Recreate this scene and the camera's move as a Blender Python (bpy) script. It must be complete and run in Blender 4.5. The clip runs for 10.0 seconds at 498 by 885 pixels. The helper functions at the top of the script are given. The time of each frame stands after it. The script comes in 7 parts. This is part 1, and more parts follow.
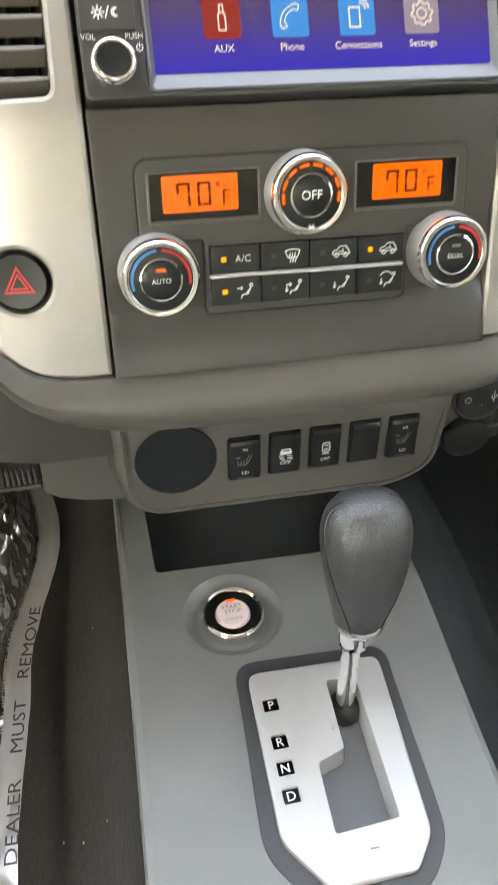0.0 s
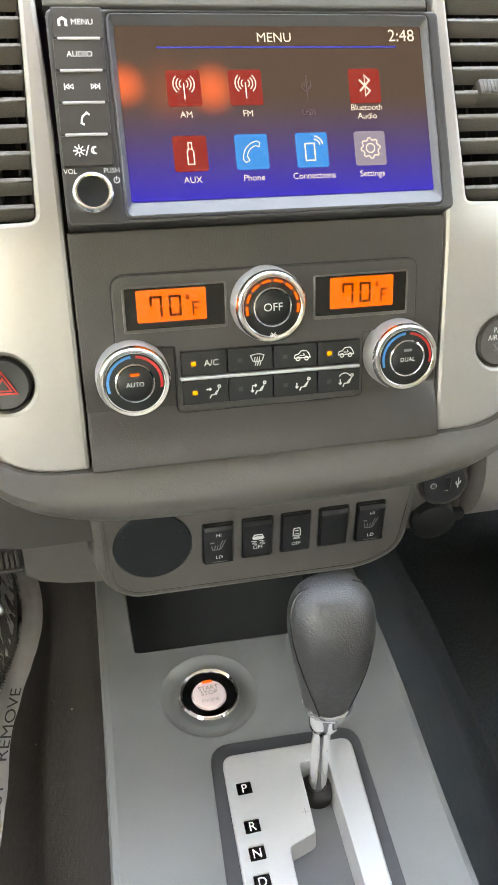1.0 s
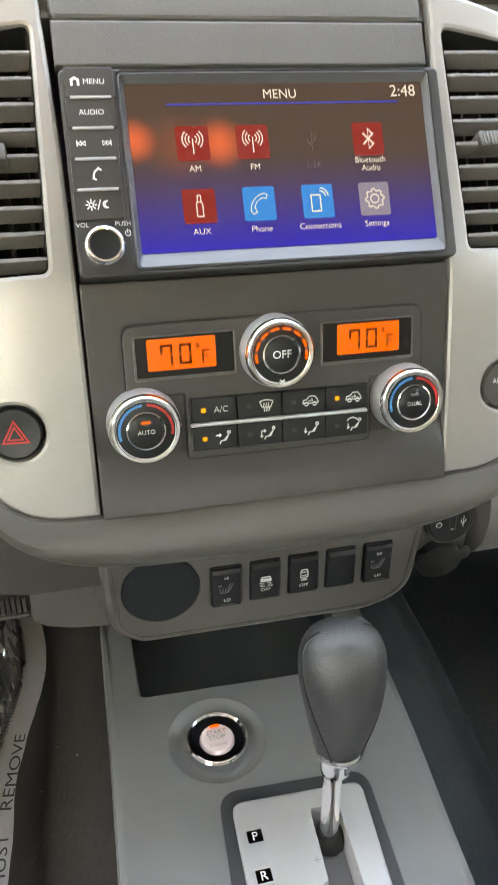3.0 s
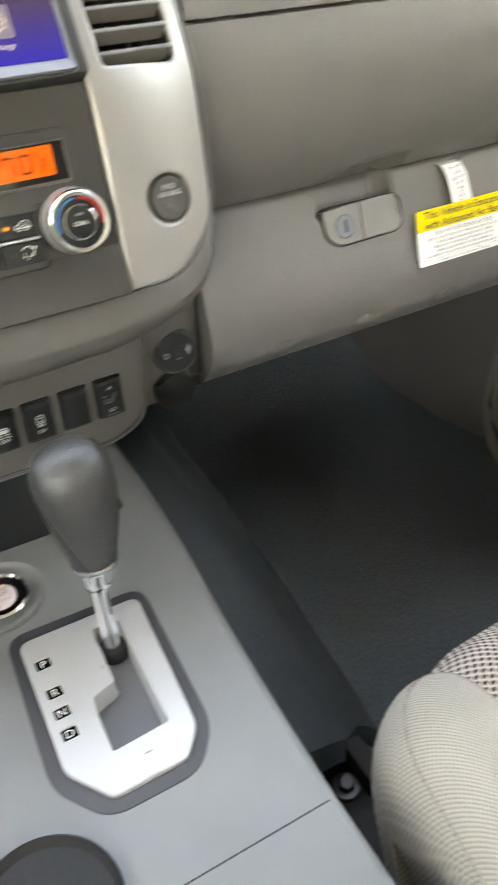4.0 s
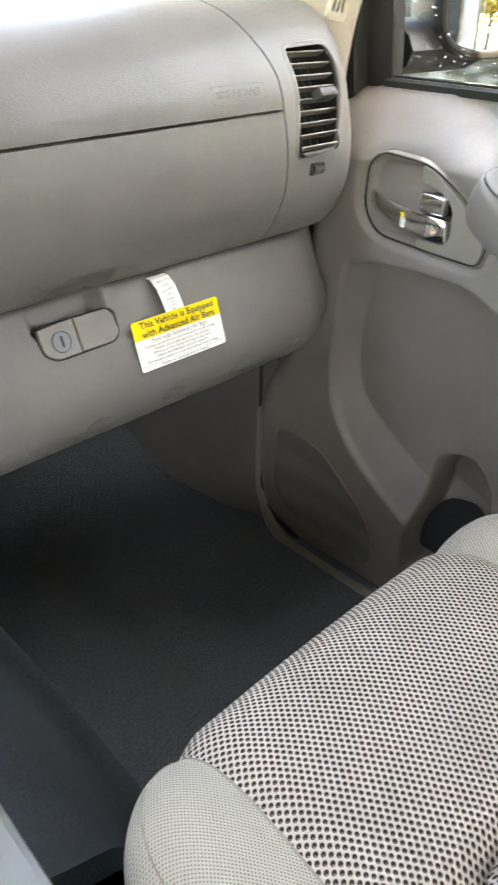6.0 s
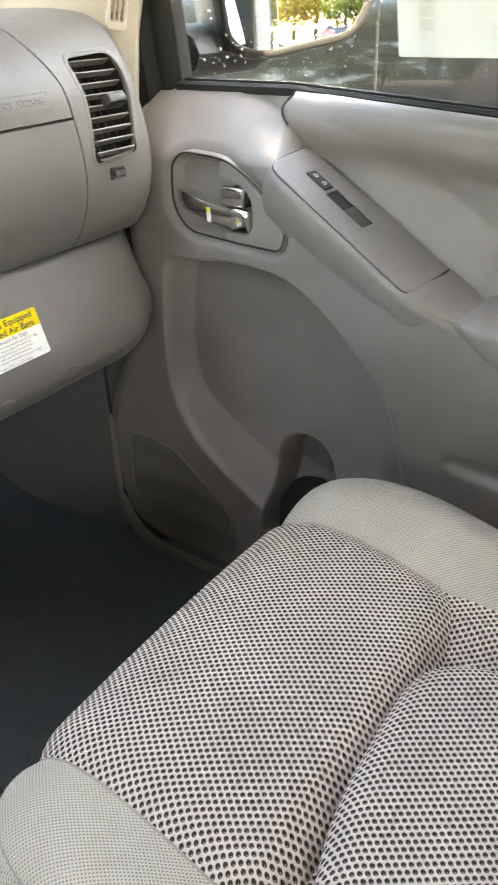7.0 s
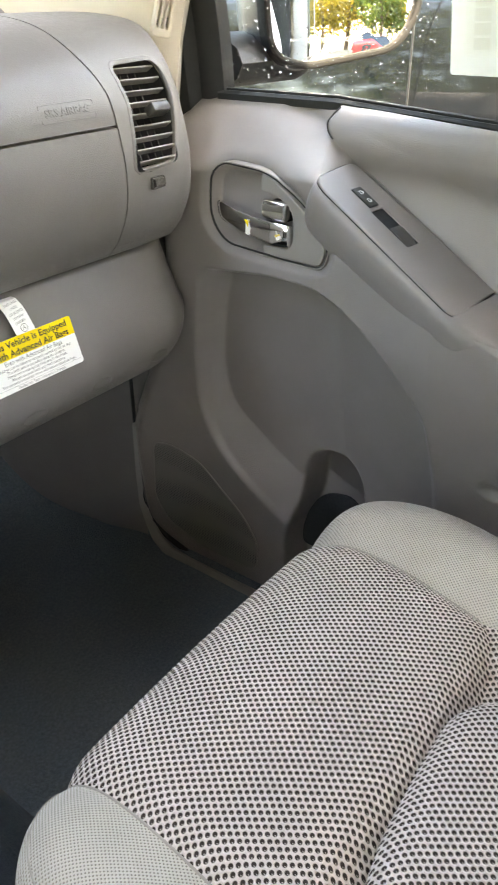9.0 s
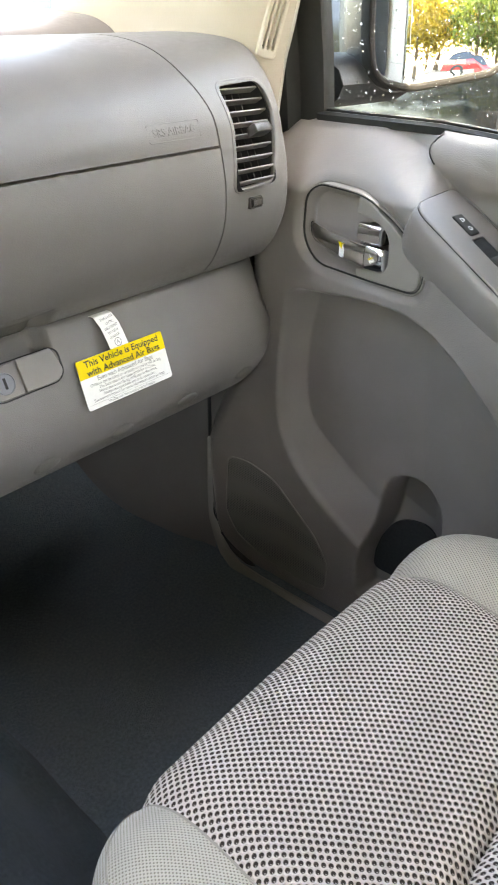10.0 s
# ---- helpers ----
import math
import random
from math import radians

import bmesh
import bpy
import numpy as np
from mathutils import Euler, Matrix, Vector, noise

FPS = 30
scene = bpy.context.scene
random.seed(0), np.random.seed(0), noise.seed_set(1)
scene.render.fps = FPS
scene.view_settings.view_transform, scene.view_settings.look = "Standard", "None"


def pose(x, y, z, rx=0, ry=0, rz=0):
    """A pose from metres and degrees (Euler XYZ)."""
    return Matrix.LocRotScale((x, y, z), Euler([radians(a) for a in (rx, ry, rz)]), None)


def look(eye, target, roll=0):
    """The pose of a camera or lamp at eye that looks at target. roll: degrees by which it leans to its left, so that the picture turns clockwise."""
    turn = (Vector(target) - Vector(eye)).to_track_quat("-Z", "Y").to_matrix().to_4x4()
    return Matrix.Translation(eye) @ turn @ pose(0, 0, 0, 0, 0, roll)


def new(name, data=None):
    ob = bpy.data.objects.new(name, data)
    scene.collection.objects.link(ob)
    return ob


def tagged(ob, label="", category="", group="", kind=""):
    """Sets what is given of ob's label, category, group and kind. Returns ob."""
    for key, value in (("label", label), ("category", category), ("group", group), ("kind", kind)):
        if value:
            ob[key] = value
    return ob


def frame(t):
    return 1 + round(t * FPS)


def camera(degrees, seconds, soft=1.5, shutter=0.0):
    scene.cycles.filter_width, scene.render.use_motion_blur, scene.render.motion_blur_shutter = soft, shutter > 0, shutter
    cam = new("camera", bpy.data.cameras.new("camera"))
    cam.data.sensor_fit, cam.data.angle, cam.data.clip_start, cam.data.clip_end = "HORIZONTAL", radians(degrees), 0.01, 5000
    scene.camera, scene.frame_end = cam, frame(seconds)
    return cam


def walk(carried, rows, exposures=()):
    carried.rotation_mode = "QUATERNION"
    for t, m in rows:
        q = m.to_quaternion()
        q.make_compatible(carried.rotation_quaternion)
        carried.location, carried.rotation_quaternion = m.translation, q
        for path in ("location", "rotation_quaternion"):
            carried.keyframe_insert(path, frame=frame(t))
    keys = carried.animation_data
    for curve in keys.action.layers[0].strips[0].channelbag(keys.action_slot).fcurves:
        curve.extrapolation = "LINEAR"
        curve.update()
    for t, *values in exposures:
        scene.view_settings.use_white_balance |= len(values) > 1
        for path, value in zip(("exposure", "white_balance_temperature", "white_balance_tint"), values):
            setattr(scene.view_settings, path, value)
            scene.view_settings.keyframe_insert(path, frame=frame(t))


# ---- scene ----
STOPS = 5.0
GLOW = 2.0 ** -STOPS
cam = camera(36.2, 10.0, shutter=0.35)
PATH = [
    (0, (-0.101, -0.36, 0.717), (0.26, 1.129, -0.569), 1.7),
    (0.5, (-0.093, -0.371, 0.738), (0.286, 1.187, -0.458), 1.6),
    (1, (-0.092, -0.375, 0.741), (0.307, 1.219, -0.399), 1.9),
    (1.5, (-0.091, -0.377, 0.745), (0.325, 1.24, -0.356), 2.6),
    (2, (-0.096, -0.387, 0.76), (0.346, 1.256, -0.29), 3.5),
    (2.2, (-0.091, -0.388, 0.759), (0.346, 1.268, -0.275), 3.6),
    (3.3, (-0.101, -0.368, 0.732), (0.336, 1.227, -0.393), -0.4),
    (3.5, (-0.093, -0.379, 0.713), (0.376, 1.144, -0.495), -2.0),
    (3.8, (-0.069, -0.427, 0.712), (0.581, 0.985, -0.547), -2.1),
    (4, (-0.053, -0.453, 0.72), (0.724, 0.907, -0.523), -1.1),
    (4.1, (-0.044, -0.461, 0.728), (0.779, 0.883, -0.504), -0.7),
    (4.5, (-0.039, -0.476, 0.744), (0.929, 0.822, -0.431), 1.5),
    (5, (-0.033, -0.48, 0.755), (0.996, 0.804, -0.381), 2.2),
    (5.2, (-0.028, -0.482, 0.759), (1.028, 0.792, -0.365), 2.4),
    (6.3, (0.011, -0.542, 0.737), (1.277, 0.616, -0.292), -0.2),
    (6.5, (0.009, -0.554, 0.734), (1.326, 0.55, -0.29), -0.6),
    (7, (0.023, -0.584, 0.736), (1.409, 0.43, -0.289), -2.3),
    (7.5, (0.027, -0.595, 0.736), (1.451, 0.366, -0.287), -3.2),
    (8, (0.028, -0.598, 0.735), (1.459, 0.348, -0.293), -2.9),
    (8.5, (0.032, -0.58, 0.735), (1.441, 0.402, -0.29), -1.7),
    (9, (0.022, -0.548, 0.744), (1.404, 0.475, -0.278), -0.5),
    (9.5, (0.02, -0.537, 0.747), (1.349, 0.564, -0.263), -0.2),
    (10, (0.011, -0.519, 0.754), (1.312, 0.621, -0.249), 0.3),
]
walk(cam, [(t, look(eye, target, roll)) for t, eye, target, roll in PATH], [(0.0, STOPS + 0.25, 10500, 8), (2.0, STOPS + 0.45, 9900, 8), (3.4, STOPS, 10000, 8), (4.2, STOPS + 0.3, 10500, 9), (5.0, STOPS + 0.3, 9600, 9), (7.5, STOPS + 0.04, 9600, 10), (10.0, STOPS + 0.06, 9200, 10)])

# ---- light ----
SUN_ELEV, SUN_ROT = radians(58), radians(192)
world = bpy.data.worlds.new("daylight")
scene.world = world
world.use_nodes = True
wn = world.node_tree.nodes
sky = wn.new("ShaderNodeTexSky")
sky.sky_type, sky.sun_disc = "NISHITA", False
sky.sun_elevation, sky.sun_rotation = SUN_ELEV, SUN_ROT
sky.air_density, sky.dust_density, sky.ozone_density = 1.0, 2.2, 1.0
world.node_tree.links.new(sky.outputs[0], wn["Background"].inputs[0])
wn["Background"].inputs[1].default_value = 0.15
sun_data = bpy.data.lights.new("sun", "SUN")
sun_data.energy, sun_data.angle, sun_data.color = 3.0, radians(0.6), (1.0, 0.95, 0.88)
sun = new("sun", sun_data)
sun_way = Vector((math.sin(SUN_ROT) * math.cos(SUN_ELEV), math.cos(SUN_ROT) * math.cos(SUN_ELEV), math.sin(SUN_ELEV)))
sun.matrix_world = look(sun_way * 20, (0, 0, 0))


# ---- materials ----
def shader(name):
    m = bpy.data.materials.new(name)
    m.use_nodes = True
    nt = m.node_tree
    return m, nt, nt.nodes["Principled BSDF"]


def node(nt, kind, **sockets):
    n = nt.nodes.new(kind)
    for key, value in sockets.items():
        n.inputs[key.replace("_", " ")].default_value = value
    return n


def coords(nt):
    return nt.nodes.new("ShaderNodeTexCoord").outputs["Object"]


def plastic(name, color, rough=0.5, grain=900.0, bump=0.12, metal=0.0, vary=0.10, spec=0.5, coat=0.0):
    """Moulded plastic or paint: leather-like grain, soft large-scale tone changes, slightly uneven gloss."""
    m, nt, b = shader(name)
    co = coords(nt)
    big = node(nt, "ShaderNodeTexNoise", Scale=9.0, Detail=3.0)
    fine = node(nt, "ShaderNodeTexNoise", Scale=260.0, Detail=2.0)
    nt.links.new(co, big.inputs["Vector"])
    nt.links.new(co, fine.inputs["Vector"])
    ramp = node(nt, "ShaderNodeMapRange", From_Min=0.3, From_Max=0.7, To_Min=1 - vary, To_Max=1 + vary)
    nt.links.new(big.outputs["Fac"], ramp.inputs["Value"])
    mul = nt.nodes.new("ShaderNodeVectorMath")
    mul.operation = "SCALE"
    mul.inputs[0].default_value = color
    nt.links.new(ramp.outputs[0], mul.inputs["Scale"])
    nt.links.new(mul.outputs[0], b.inputs["Base Color"])
    rr = node(nt, "ShaderNodeMapRange", From_Min=0.3, From_Max=0.7, To_Min=max(rough - 0.05, 0.02), To_Max=rough + 0.05)
    nt.links.new(fine.outputs["Fac"], rr.inputs["Value"])
    nt.links.new(rr.outputs[0], b.inputs["Roughness"])
    b.inputs["Metallic"].default_value = metal
    b.inputs["Specular IOR Level"].default_value = spec
    b.inputs["Coat Weight"].default_value = coat
    b.inputs["Coat Roughness"].default_value = 0.08
    if bump:
        vor = node(nt, "ShaderNodeTexVoronoi", Scale=grain)
        nt.links.new(co, vor.inputs["Vector"])
        bp = node(nt, "ShaderNodeBump", Strength=bump, Distance=0.0006)
        nt.links.new(vor.outputs["Distance"], bp.inputs["Height"])
        nt.links.new(bp.outputs[0], b.inputs["Normal"])
    return m


def glowing(name, color, strength, rough=0.2, base=(0.01, 0.01, 0.01)):
    m, nt, b = shader(name)
    b.inputs["Base Color"].default_value = (*base, 1)
    b.inputs["Emission Color"].default_value = (*color, 1)
    b.inputs["Emission Strength"].default_value = strength * GLOW
    b.inputs["Roughness"].default_value = rough
    b.inputs["Specular IOR Level"].default_value = 0.2
    return m


def weave(name, color, dark, pitch, hole, turn=0.0, depth=1.0, knit=2600.0, tall=1.327, bead=0.0):
    """Knitted cloth with round dimples on a hexagonal grid, pitch metres apart."""
    m, nt, b = shader(name)
    N, L = nt.nodes.new, nt.links.new
    mp = N("ShaderNodeMapping")
    mp.inputs["Rotation"].default_value = (0, 0, turn)
    L(coords(nt), mp.inputs["Vector"])
    sep = N("ShaderNodeSeparateXYZ")
    L(mp.outputs[0], sep.inputs[0])

    def math_(op, a, bb=None):
        n = N("ShaderNodeMath")
        n.operation = op
        for i, v in enumerate((a, bb)):
            if v is None:
                continue
            if isinstance(v, (int, float)):
                n.inputs[i].default_value = v
            else:
                L(v, n.inputs[i])
        return n.outputs[0]

    def lattice(ox, oy):
        fx = math_("SUBTRACT", math_("FRACT", math_("ADD", math_("DIVIDE", sep.outputs[0], pitch), ox + 100)), 0.5)
        fy = math_("MULTIPLY", math_("SUBTRACT", math_("FRACT", math_("ADD", math_("DIVIDE", sep.outputs[1], pitch * tall), oy + 100)), 0.5), tall)
        return math_("SQRT", math_("ADD", math_("MULTIPLY", fx, fx), math_("MULTIPLY", fy, fy)))

    d = math_("MINIMUM", lattice(0.0, 0.0), lattice(0.5, 0.5))
    mask = node(nt, "ShaderNodeMapRange", From_Min=hole * 0.66, From_Max=hole * 1.08, To_Min=0.0, To_Max=1.0)
    mask.interpolation_type = "SMOOTHSTEP"
    L(d, mask.inputs["Value"])
    spot = math_("MINIMUM", lattice(0.10, 0.09), lattice(0.60, 0.59))
    thread_mask = node(nt, "ShaderNodeMapRange", From_Min=0.045, From_Max=0.095, To_Min=bead, To_Max=0.0)
    L(spot, thread_mask.inputs["Value"])
    cover = math_("MAXIMUM", mask.outputs[0], thread_mask.outputs[0])
    thread = node(nt, "ShaderNodeTexNoise", Scale=knit, Detail=2.0)
    big = node(nt, "ShaderNodeTexNoise", Scale=14.0, Detail=3.0)
    L(coords(nt), thread.inputs["Vector"])
    L(coords(nt), big.inputs["Vector"])
    tone = math_("ADD", math_("MULTIPLY", thread.outputs["Fac"], 0.62), math_("MULTIPLY", big.outputs["Fac"], 0.35))
    tone = math_("ADD", tone, 0.575)
    mix = N("ShaderNodeMix")
    mix.data_type = "RGBA"
    mix.inputs["A"].default_value = (*dark, 1)
    mix.inputs["B"].default_value = (*color, 1)
    L(cover, mix.inputs["Factor"])
    sc = N("ShaderNodeVectorMath")
    sc.operation = "SCALE"
    L(mix.outputs["Result"], sc.inputs[0])
    L(tone, sc.inputs["Scale"])
    L(sc.outputs[0], b.inputs["Base Color"])
    b.inputs["Roughness"].default_value = 0.85
    gloss = node(nt, "ShaderNodeMapRange", To_Min=0.0, To_Max=0.35)
    L(mask.outputs[0], gloss.inputs["Value"])
    L(gloss.outputs[0], b.inputs["Specular IOR Level"])
    fuzz = node(nt, "ShaderNodeMapRange", To_Min=0.0, To_Max=0.12)
    L(mask.outputs[0], fuzz.inputs["Value"])
    L(fuzz.outputs[0], b.inputs["Sheen Weight"])
    dome = node(nt, "ShaderNodeMapRange", From_Min=0.0, From_Max=hole * 1.85, To_Min=0.0, To_Max=1.0)
    dome.interpolation_type = "SMOOTHSTEP"
    L(d, dome.inputs["Value"])
    h = math_("ADD", dome.outputs[0], math_("MULTIPLY", thread.outputs["Fac"], 0.12))
    bp = node(nt, "ShaderNodeBump", Strength=1.0, Distance=pitch * 0.26 * depth)
    L(h, bp.inputs["Height"])
    L(bp.outputs[0], b.inputs["Normal"])
    return m


def carpet(name, color):
    m, nt, b = shader(name)
    co = coords(nt)
    fibre = node(nt, "ShaderNodeTexNoise", Scale=1100.0, Detail=3.0)
    clump = node(nt, "ShaderNodeTexNoise", Scale=260.0, Detail=6.0)
    for n in (fibre, clump):
        nt.links.new(co, n.inputs["Vector"])
    add = nt.nodes.new("ShaderNodeMath")
    add.operation = "MULTIPLY"
    nt.links.new(fibre.outputs["Fac"], add.inputs[0])
    nt.links.new(clump.outputs["Fac"], add.inputs[1])
    ramp = node(nt, "ShaderNodeMapRange", From_Min=0.1, From_Max=0.42, To_Min=0.72, To_Max=1.28)
    nt.links.new(add.outputs[0], ramp.inputs["Value"])
    sc = nt.nodes.new("ShaderNodeVectorMath")
    sc.operation = "SCALE"
    sc.inputs[0].default_value = color
    nt.links.new(ramp.outputs[0], sc.inputs["Scale"])
    nt.links.new(sc.outputs[0], b.inputs["Base Color"])
    b.inputs["Roughness"].default_value = 0.95
    b.inputs["Specular IOR Level"].default_value = 0.15
    b.inputs["Sheen Weight"].default_value = 0.05
    bp = node(nt, "ShaderNodeBump", Strength=1.0, Distance=0.003)
    nt.links.new(add.outputs[0], bp.inputs["Height"])
    nt.links.new(bp.outputs[0], b.inputs["Normal"])
    return m


GREY = plastic("grey_dash_plastic", (0.146, 0.138, 0.130), 0.42, 820, 0.24)
GREYL = plastic("light_grey_plastic", (0.175, 0.162, 0.148), 0.45, 900, 0.12)
DOORG = plastic("grey_door_plastic", (0.174, 0.158, 0.149), 0.43, 1100, 0.40)
CHAR = plastic("charcoal_plastic", (0.040, 0.0375, 0.035), 0.40, 1200, 0.10)
CONS = plastic("slate_console_plastic", (0.158, 0.166, 0.162), 0.44, 1100, 0.16)
BLACK = plastic("black_plastic", (0.011, 0.0125, 0.0135), 0.36, 1500, 0.06, spec=0.35)
MATTE = plastic("matt_black", (0.008, 0.009, 0.010), 0.7, 800, 0.1)
RUBBER = plastic("black_rubber", (0.011, 0.012, 0.012), 0.6, 400, 0.1, spec=0.3)
SILVER = plastic("silver_painted_trim", (0.355, 0.342, 0.322), 0.40, 2500, 0.03, metal=0.55, vary=0.03)
PLATE = plastic("satin_silver_plate", (0.42, 0.425, 0.42), 0.40, 2500, 0.02, metal=0.25, vary=0.03)
CHROME = plastic("chrome", (0.88, 0.88, 0.89), 0.07, 0, 0, metal=1.0, vary=0.01)
SATIN = plastic("satin_chrome", (0.6, 0.6, 0.61), 0.22, 0, 0, metal=1.0, vary=0.02)
SURR = plastic("stack_surround_plastic", (0.080, 0.075, 0.068), 0.42, 900, 0.09)
RINGS = plastic("brushed_ring", (0.50, 0.50, 0.505), 0.36, 0, 0, metal=0.6, vary=0.02)
STEEL = plastic("dark_steel", (0.05, 0.05, 0.052), 0.35, 300, 0.2, metal=0.8)
LEATHER = plastic("charcoal_leather", (0.026, 0.0265, 0.0275), 0.47, 900, 0.36, vary=0.03, spec=1.0)
# dark grey parts; on the lower driver dash its darkness is painted shade
GREYD = plastic("dark_and_shaded_grey", (0.085, 0.08, 0.074), 0.5, 800, 0.15)
HOODG = plastic("slate_upper_plastic", (0.105, 0.104, 0.101), 0.42, 900, 0.12)
CREAM = plastic("cream_pillar_plastic", (0.46, 0.41, 0.335), 0.6, 600, 0.2)
LINER = plastic("headliner_cloth", (0.45, 0.42, 0.38), 0.9, 900, 0.3)
GLOSS = plastic("gloss_black", (0.006, 0.006, 0.007), 0.08, 0, 0)
PAPER = plastic("white_paper", (0.82, 0.82, 0.80), 0.6, 300, 0.03, vary=0.03)
YELLOW = plastic("yellow_print", (0.85, 0.62, 0.0), 0.5, 300, 0.03, vary=0.03)
INK = plastic("black_ink", (0.03, 0.03, 0.03), 0.6, 0, 0)
INKG = plastic("grey_ink", (0.16, 0.16, 0.16), 0.6, 0, 0)
PRINT = plastic("white_print", (0.75, 0.75, 0.75), 0.5, 0, 0, vary=0.02)
PRINTG = plastic("grey_print", (0.16, 0.16, 0.17), 0.5, 0, 0, vary=0.02)
BLUEP = plastic("blue_print", (0.02, 0.20, 0.48), 0.5, 0, 0, vary=0.02)
REDP = plastic("red_print", (0.5, 0.02, 0.02), 0.5, 0, 0, vary=0.02)
PINKW = plastic("pinkish_white_button", (0.75, 0.62, 0.62), 0.4, 0, 0, vary=0.02)
MESH = weave("beige_mesh_cloth", (0.510, 0.432, 0.383), (0.040, 0.031, 0.028), 0.0055, 0.338, 0.0, 1.5, bead=0.6)
KNIT = weave("beige_knit_cloth", (0.368, 0.334, 0.284), (0.175, 0.152, 0.126), 0.0027, 0.24, 0.0, 0.6)
# floor carpet: black lifted in colour to make up for weak footwell light
CARPET = carpet("lifted_black_carpet", (0.098, 0.122, 0.139))
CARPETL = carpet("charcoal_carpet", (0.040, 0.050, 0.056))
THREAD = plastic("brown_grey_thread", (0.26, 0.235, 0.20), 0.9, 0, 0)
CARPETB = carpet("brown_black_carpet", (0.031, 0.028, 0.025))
ORANGE = glowing("orange_backlight", (1.0, 0.15, 0.006), 1.05)
LED = glowing("amber_led", (1.0, 0.42, 0.015), 1.2)
SEG = plastic("lcd_segment", (0.035, 0.010, 0.001), 0.6, 0, 0, spec=0.1)
WHITEG = glowing("screen_white", (0.9, 0.9, 0.95), 0.9)
DIMG = glowing("screen_dim", (0.25, 0.2, 0.3), 0.45)
REDG = glowing("screen_red", (0.33, 0.025, 0.02), 0.8)
BLUEG = glowing("screen_blue", (0.006, 0.26, 0.95), 0.95)
GREYG = glowing("screen_grey", (0.30, 0.30, 0.50), 0.8)


# ---- shapes ----
from mathutils.geometry import tessellate_polygon


def part(name, bm, material, parent=None, label="", smooth=38, at=None):
    me = bpy.data.meshes.new(name)
    bmesh.ops.recalc_face_normals(bm, faces=bm.faces)
    flat = [f.material_index == 1 for f in bm.faces]
    for f in bm.faces:
        f.material_index = 0
    bm.to_mesh(me)
    bm.free()
    me.materials.append(material)
    if smooth:
        me.shade_smooth()
        me.set_sharp_from_angle(angle=radians(smooth))
        if any(flat):
            me.polygons.foreach_set("use_smooth", [not f for f in flat])
    ob = new(name, me)
    ob.parent = parent
    if at is not None:
        ob.matrix_basis = at
    return tagged(ob, label)


def thing(name, m, label, category, group="", kind=""):
    ob = new(name)
    ob.empty_display_size = 0.02
    ob.matrix_basis = m
    return tagged(ob, label, category, group, kind)


def rrect(w, h, r, cx=0.0, cy=0.0, n=5):
    out = []
    for k, (sx, sy) in enumerate(((1, 1), (-1, 1), (-1, -1), (1, -1))):
        for i in range(n + 1):
            a = math.pi / 2 * (k + i / n)
            out.append((cx + sx * (w / 2 - r) + r * math.cos(a), cy + sy * (h / 2 - r) + r * math.sin(a)))
    return out


def circle(r, cx=0.0, cy=0.0, n=32):
    return [(cx + r * math.cos(2 * math.pi * i / n), cy + r * math.sin(2 * math.pi * i / n)) for i in range(n)]


def rounded(pts, r, n=5):
    """A polygon with its corners rounded by radius r (one for all, or one each)."""
    out = []
    k = len(pts)
    for i, p in enumerate(pts):
        rad = r[i] if isinstance(r, (list, tuple)) else r
        p, a, b = Vector(p), Vector(pts[i - 1]), Vector(pts[(i + 1) % k])
        da, db = (a - p), (b - p)
        cut = min(rad, da.length * 0.49, db.length * 0.49)
        s, e = p + da.normalized() * cut, p + db.normalized() * cut
        for j in range(n + 1):
            t = j / n
            out.append(tuple((1 - t) ** 2 * s + 2 * t * (1 - t) * p + t * t * e))
    return out


def area2(p):
    return sum(p[i - 1][0] * p[i][1] - p[i][0] * p[i - 1][1] for i in range(len(p)))


def inset(p, d):
    out, k = [], len(p)
    for i in range(k):
        a, b, c = Vector(p[i - 1]), Vector(p[i]), Vector(p[(i + 1) % k])
        u, v = (b - a), (c - b)
        u = u.normalized() if u.length > 1e-9 else v.normalized()
        v = v.normalized() if v.length > 1e-9 else u
        n1, n2 = Vector((-u.y, u.x)), Vector((-v.y, v.x))
        m = n1 + n2
        m = m / max(m.length_squared / 2, 0.5) if m.length > 1e-6 else n1
        out.append(tuple(b + m * d))
    return out


def prism(outer, z0, z1, bev=0.0, holes=(), bm=None, hole_bev=None, tilt=None):
    """A plate of that outline from z0 to z1, its upper edges bevelled, with holes through it."""
    bm = bm or bmesh.new()
    lift = tilt or (lambda x, y: 0.0)
    tops = []
    for k, loop in enumerate((outer, *holes)):
        loop = list(loop)
        if (area2(loop) > 0) == (k > 0):
            loop.reverse()
        b = bev if k == 0 or hole_bev is None else hole_bev
        low = [bm.verts.new((x, y, z0)) for x, y in loop]
        rows = [low, [bm.verts.new((x, y, z1 - b + lift(x, y))) for x, y in loop]]
        if b > 0:
            for f, g in ((0.3, 0.3), (1.0, 0.0)):
                rows.append([bm.verts.new((x, y, z1 - b * g + lift(x, y))) for x, y in inset(loop, b * f)])
        for a, c in zip(rows, rows[1:]):
            for i in range(len(loop)):
                bm.faces.new((a[i - 1], a[i], c[i], c[i - 1]))
        tops.append(rows[-1])
    if len(tops) == 1:
        bm.faces.new(tops[0]).material_index = 1
    else:
        flat = [v for t in tops for v in t]
        for tri in tessellate_polygon([[v.co.to_3d() * 1 for v in t] for t in tops]):
            try:
                bm.faces.new([flat[i] for i in tri]).material_index = 1
            except ValueError:
                pass
    return bm


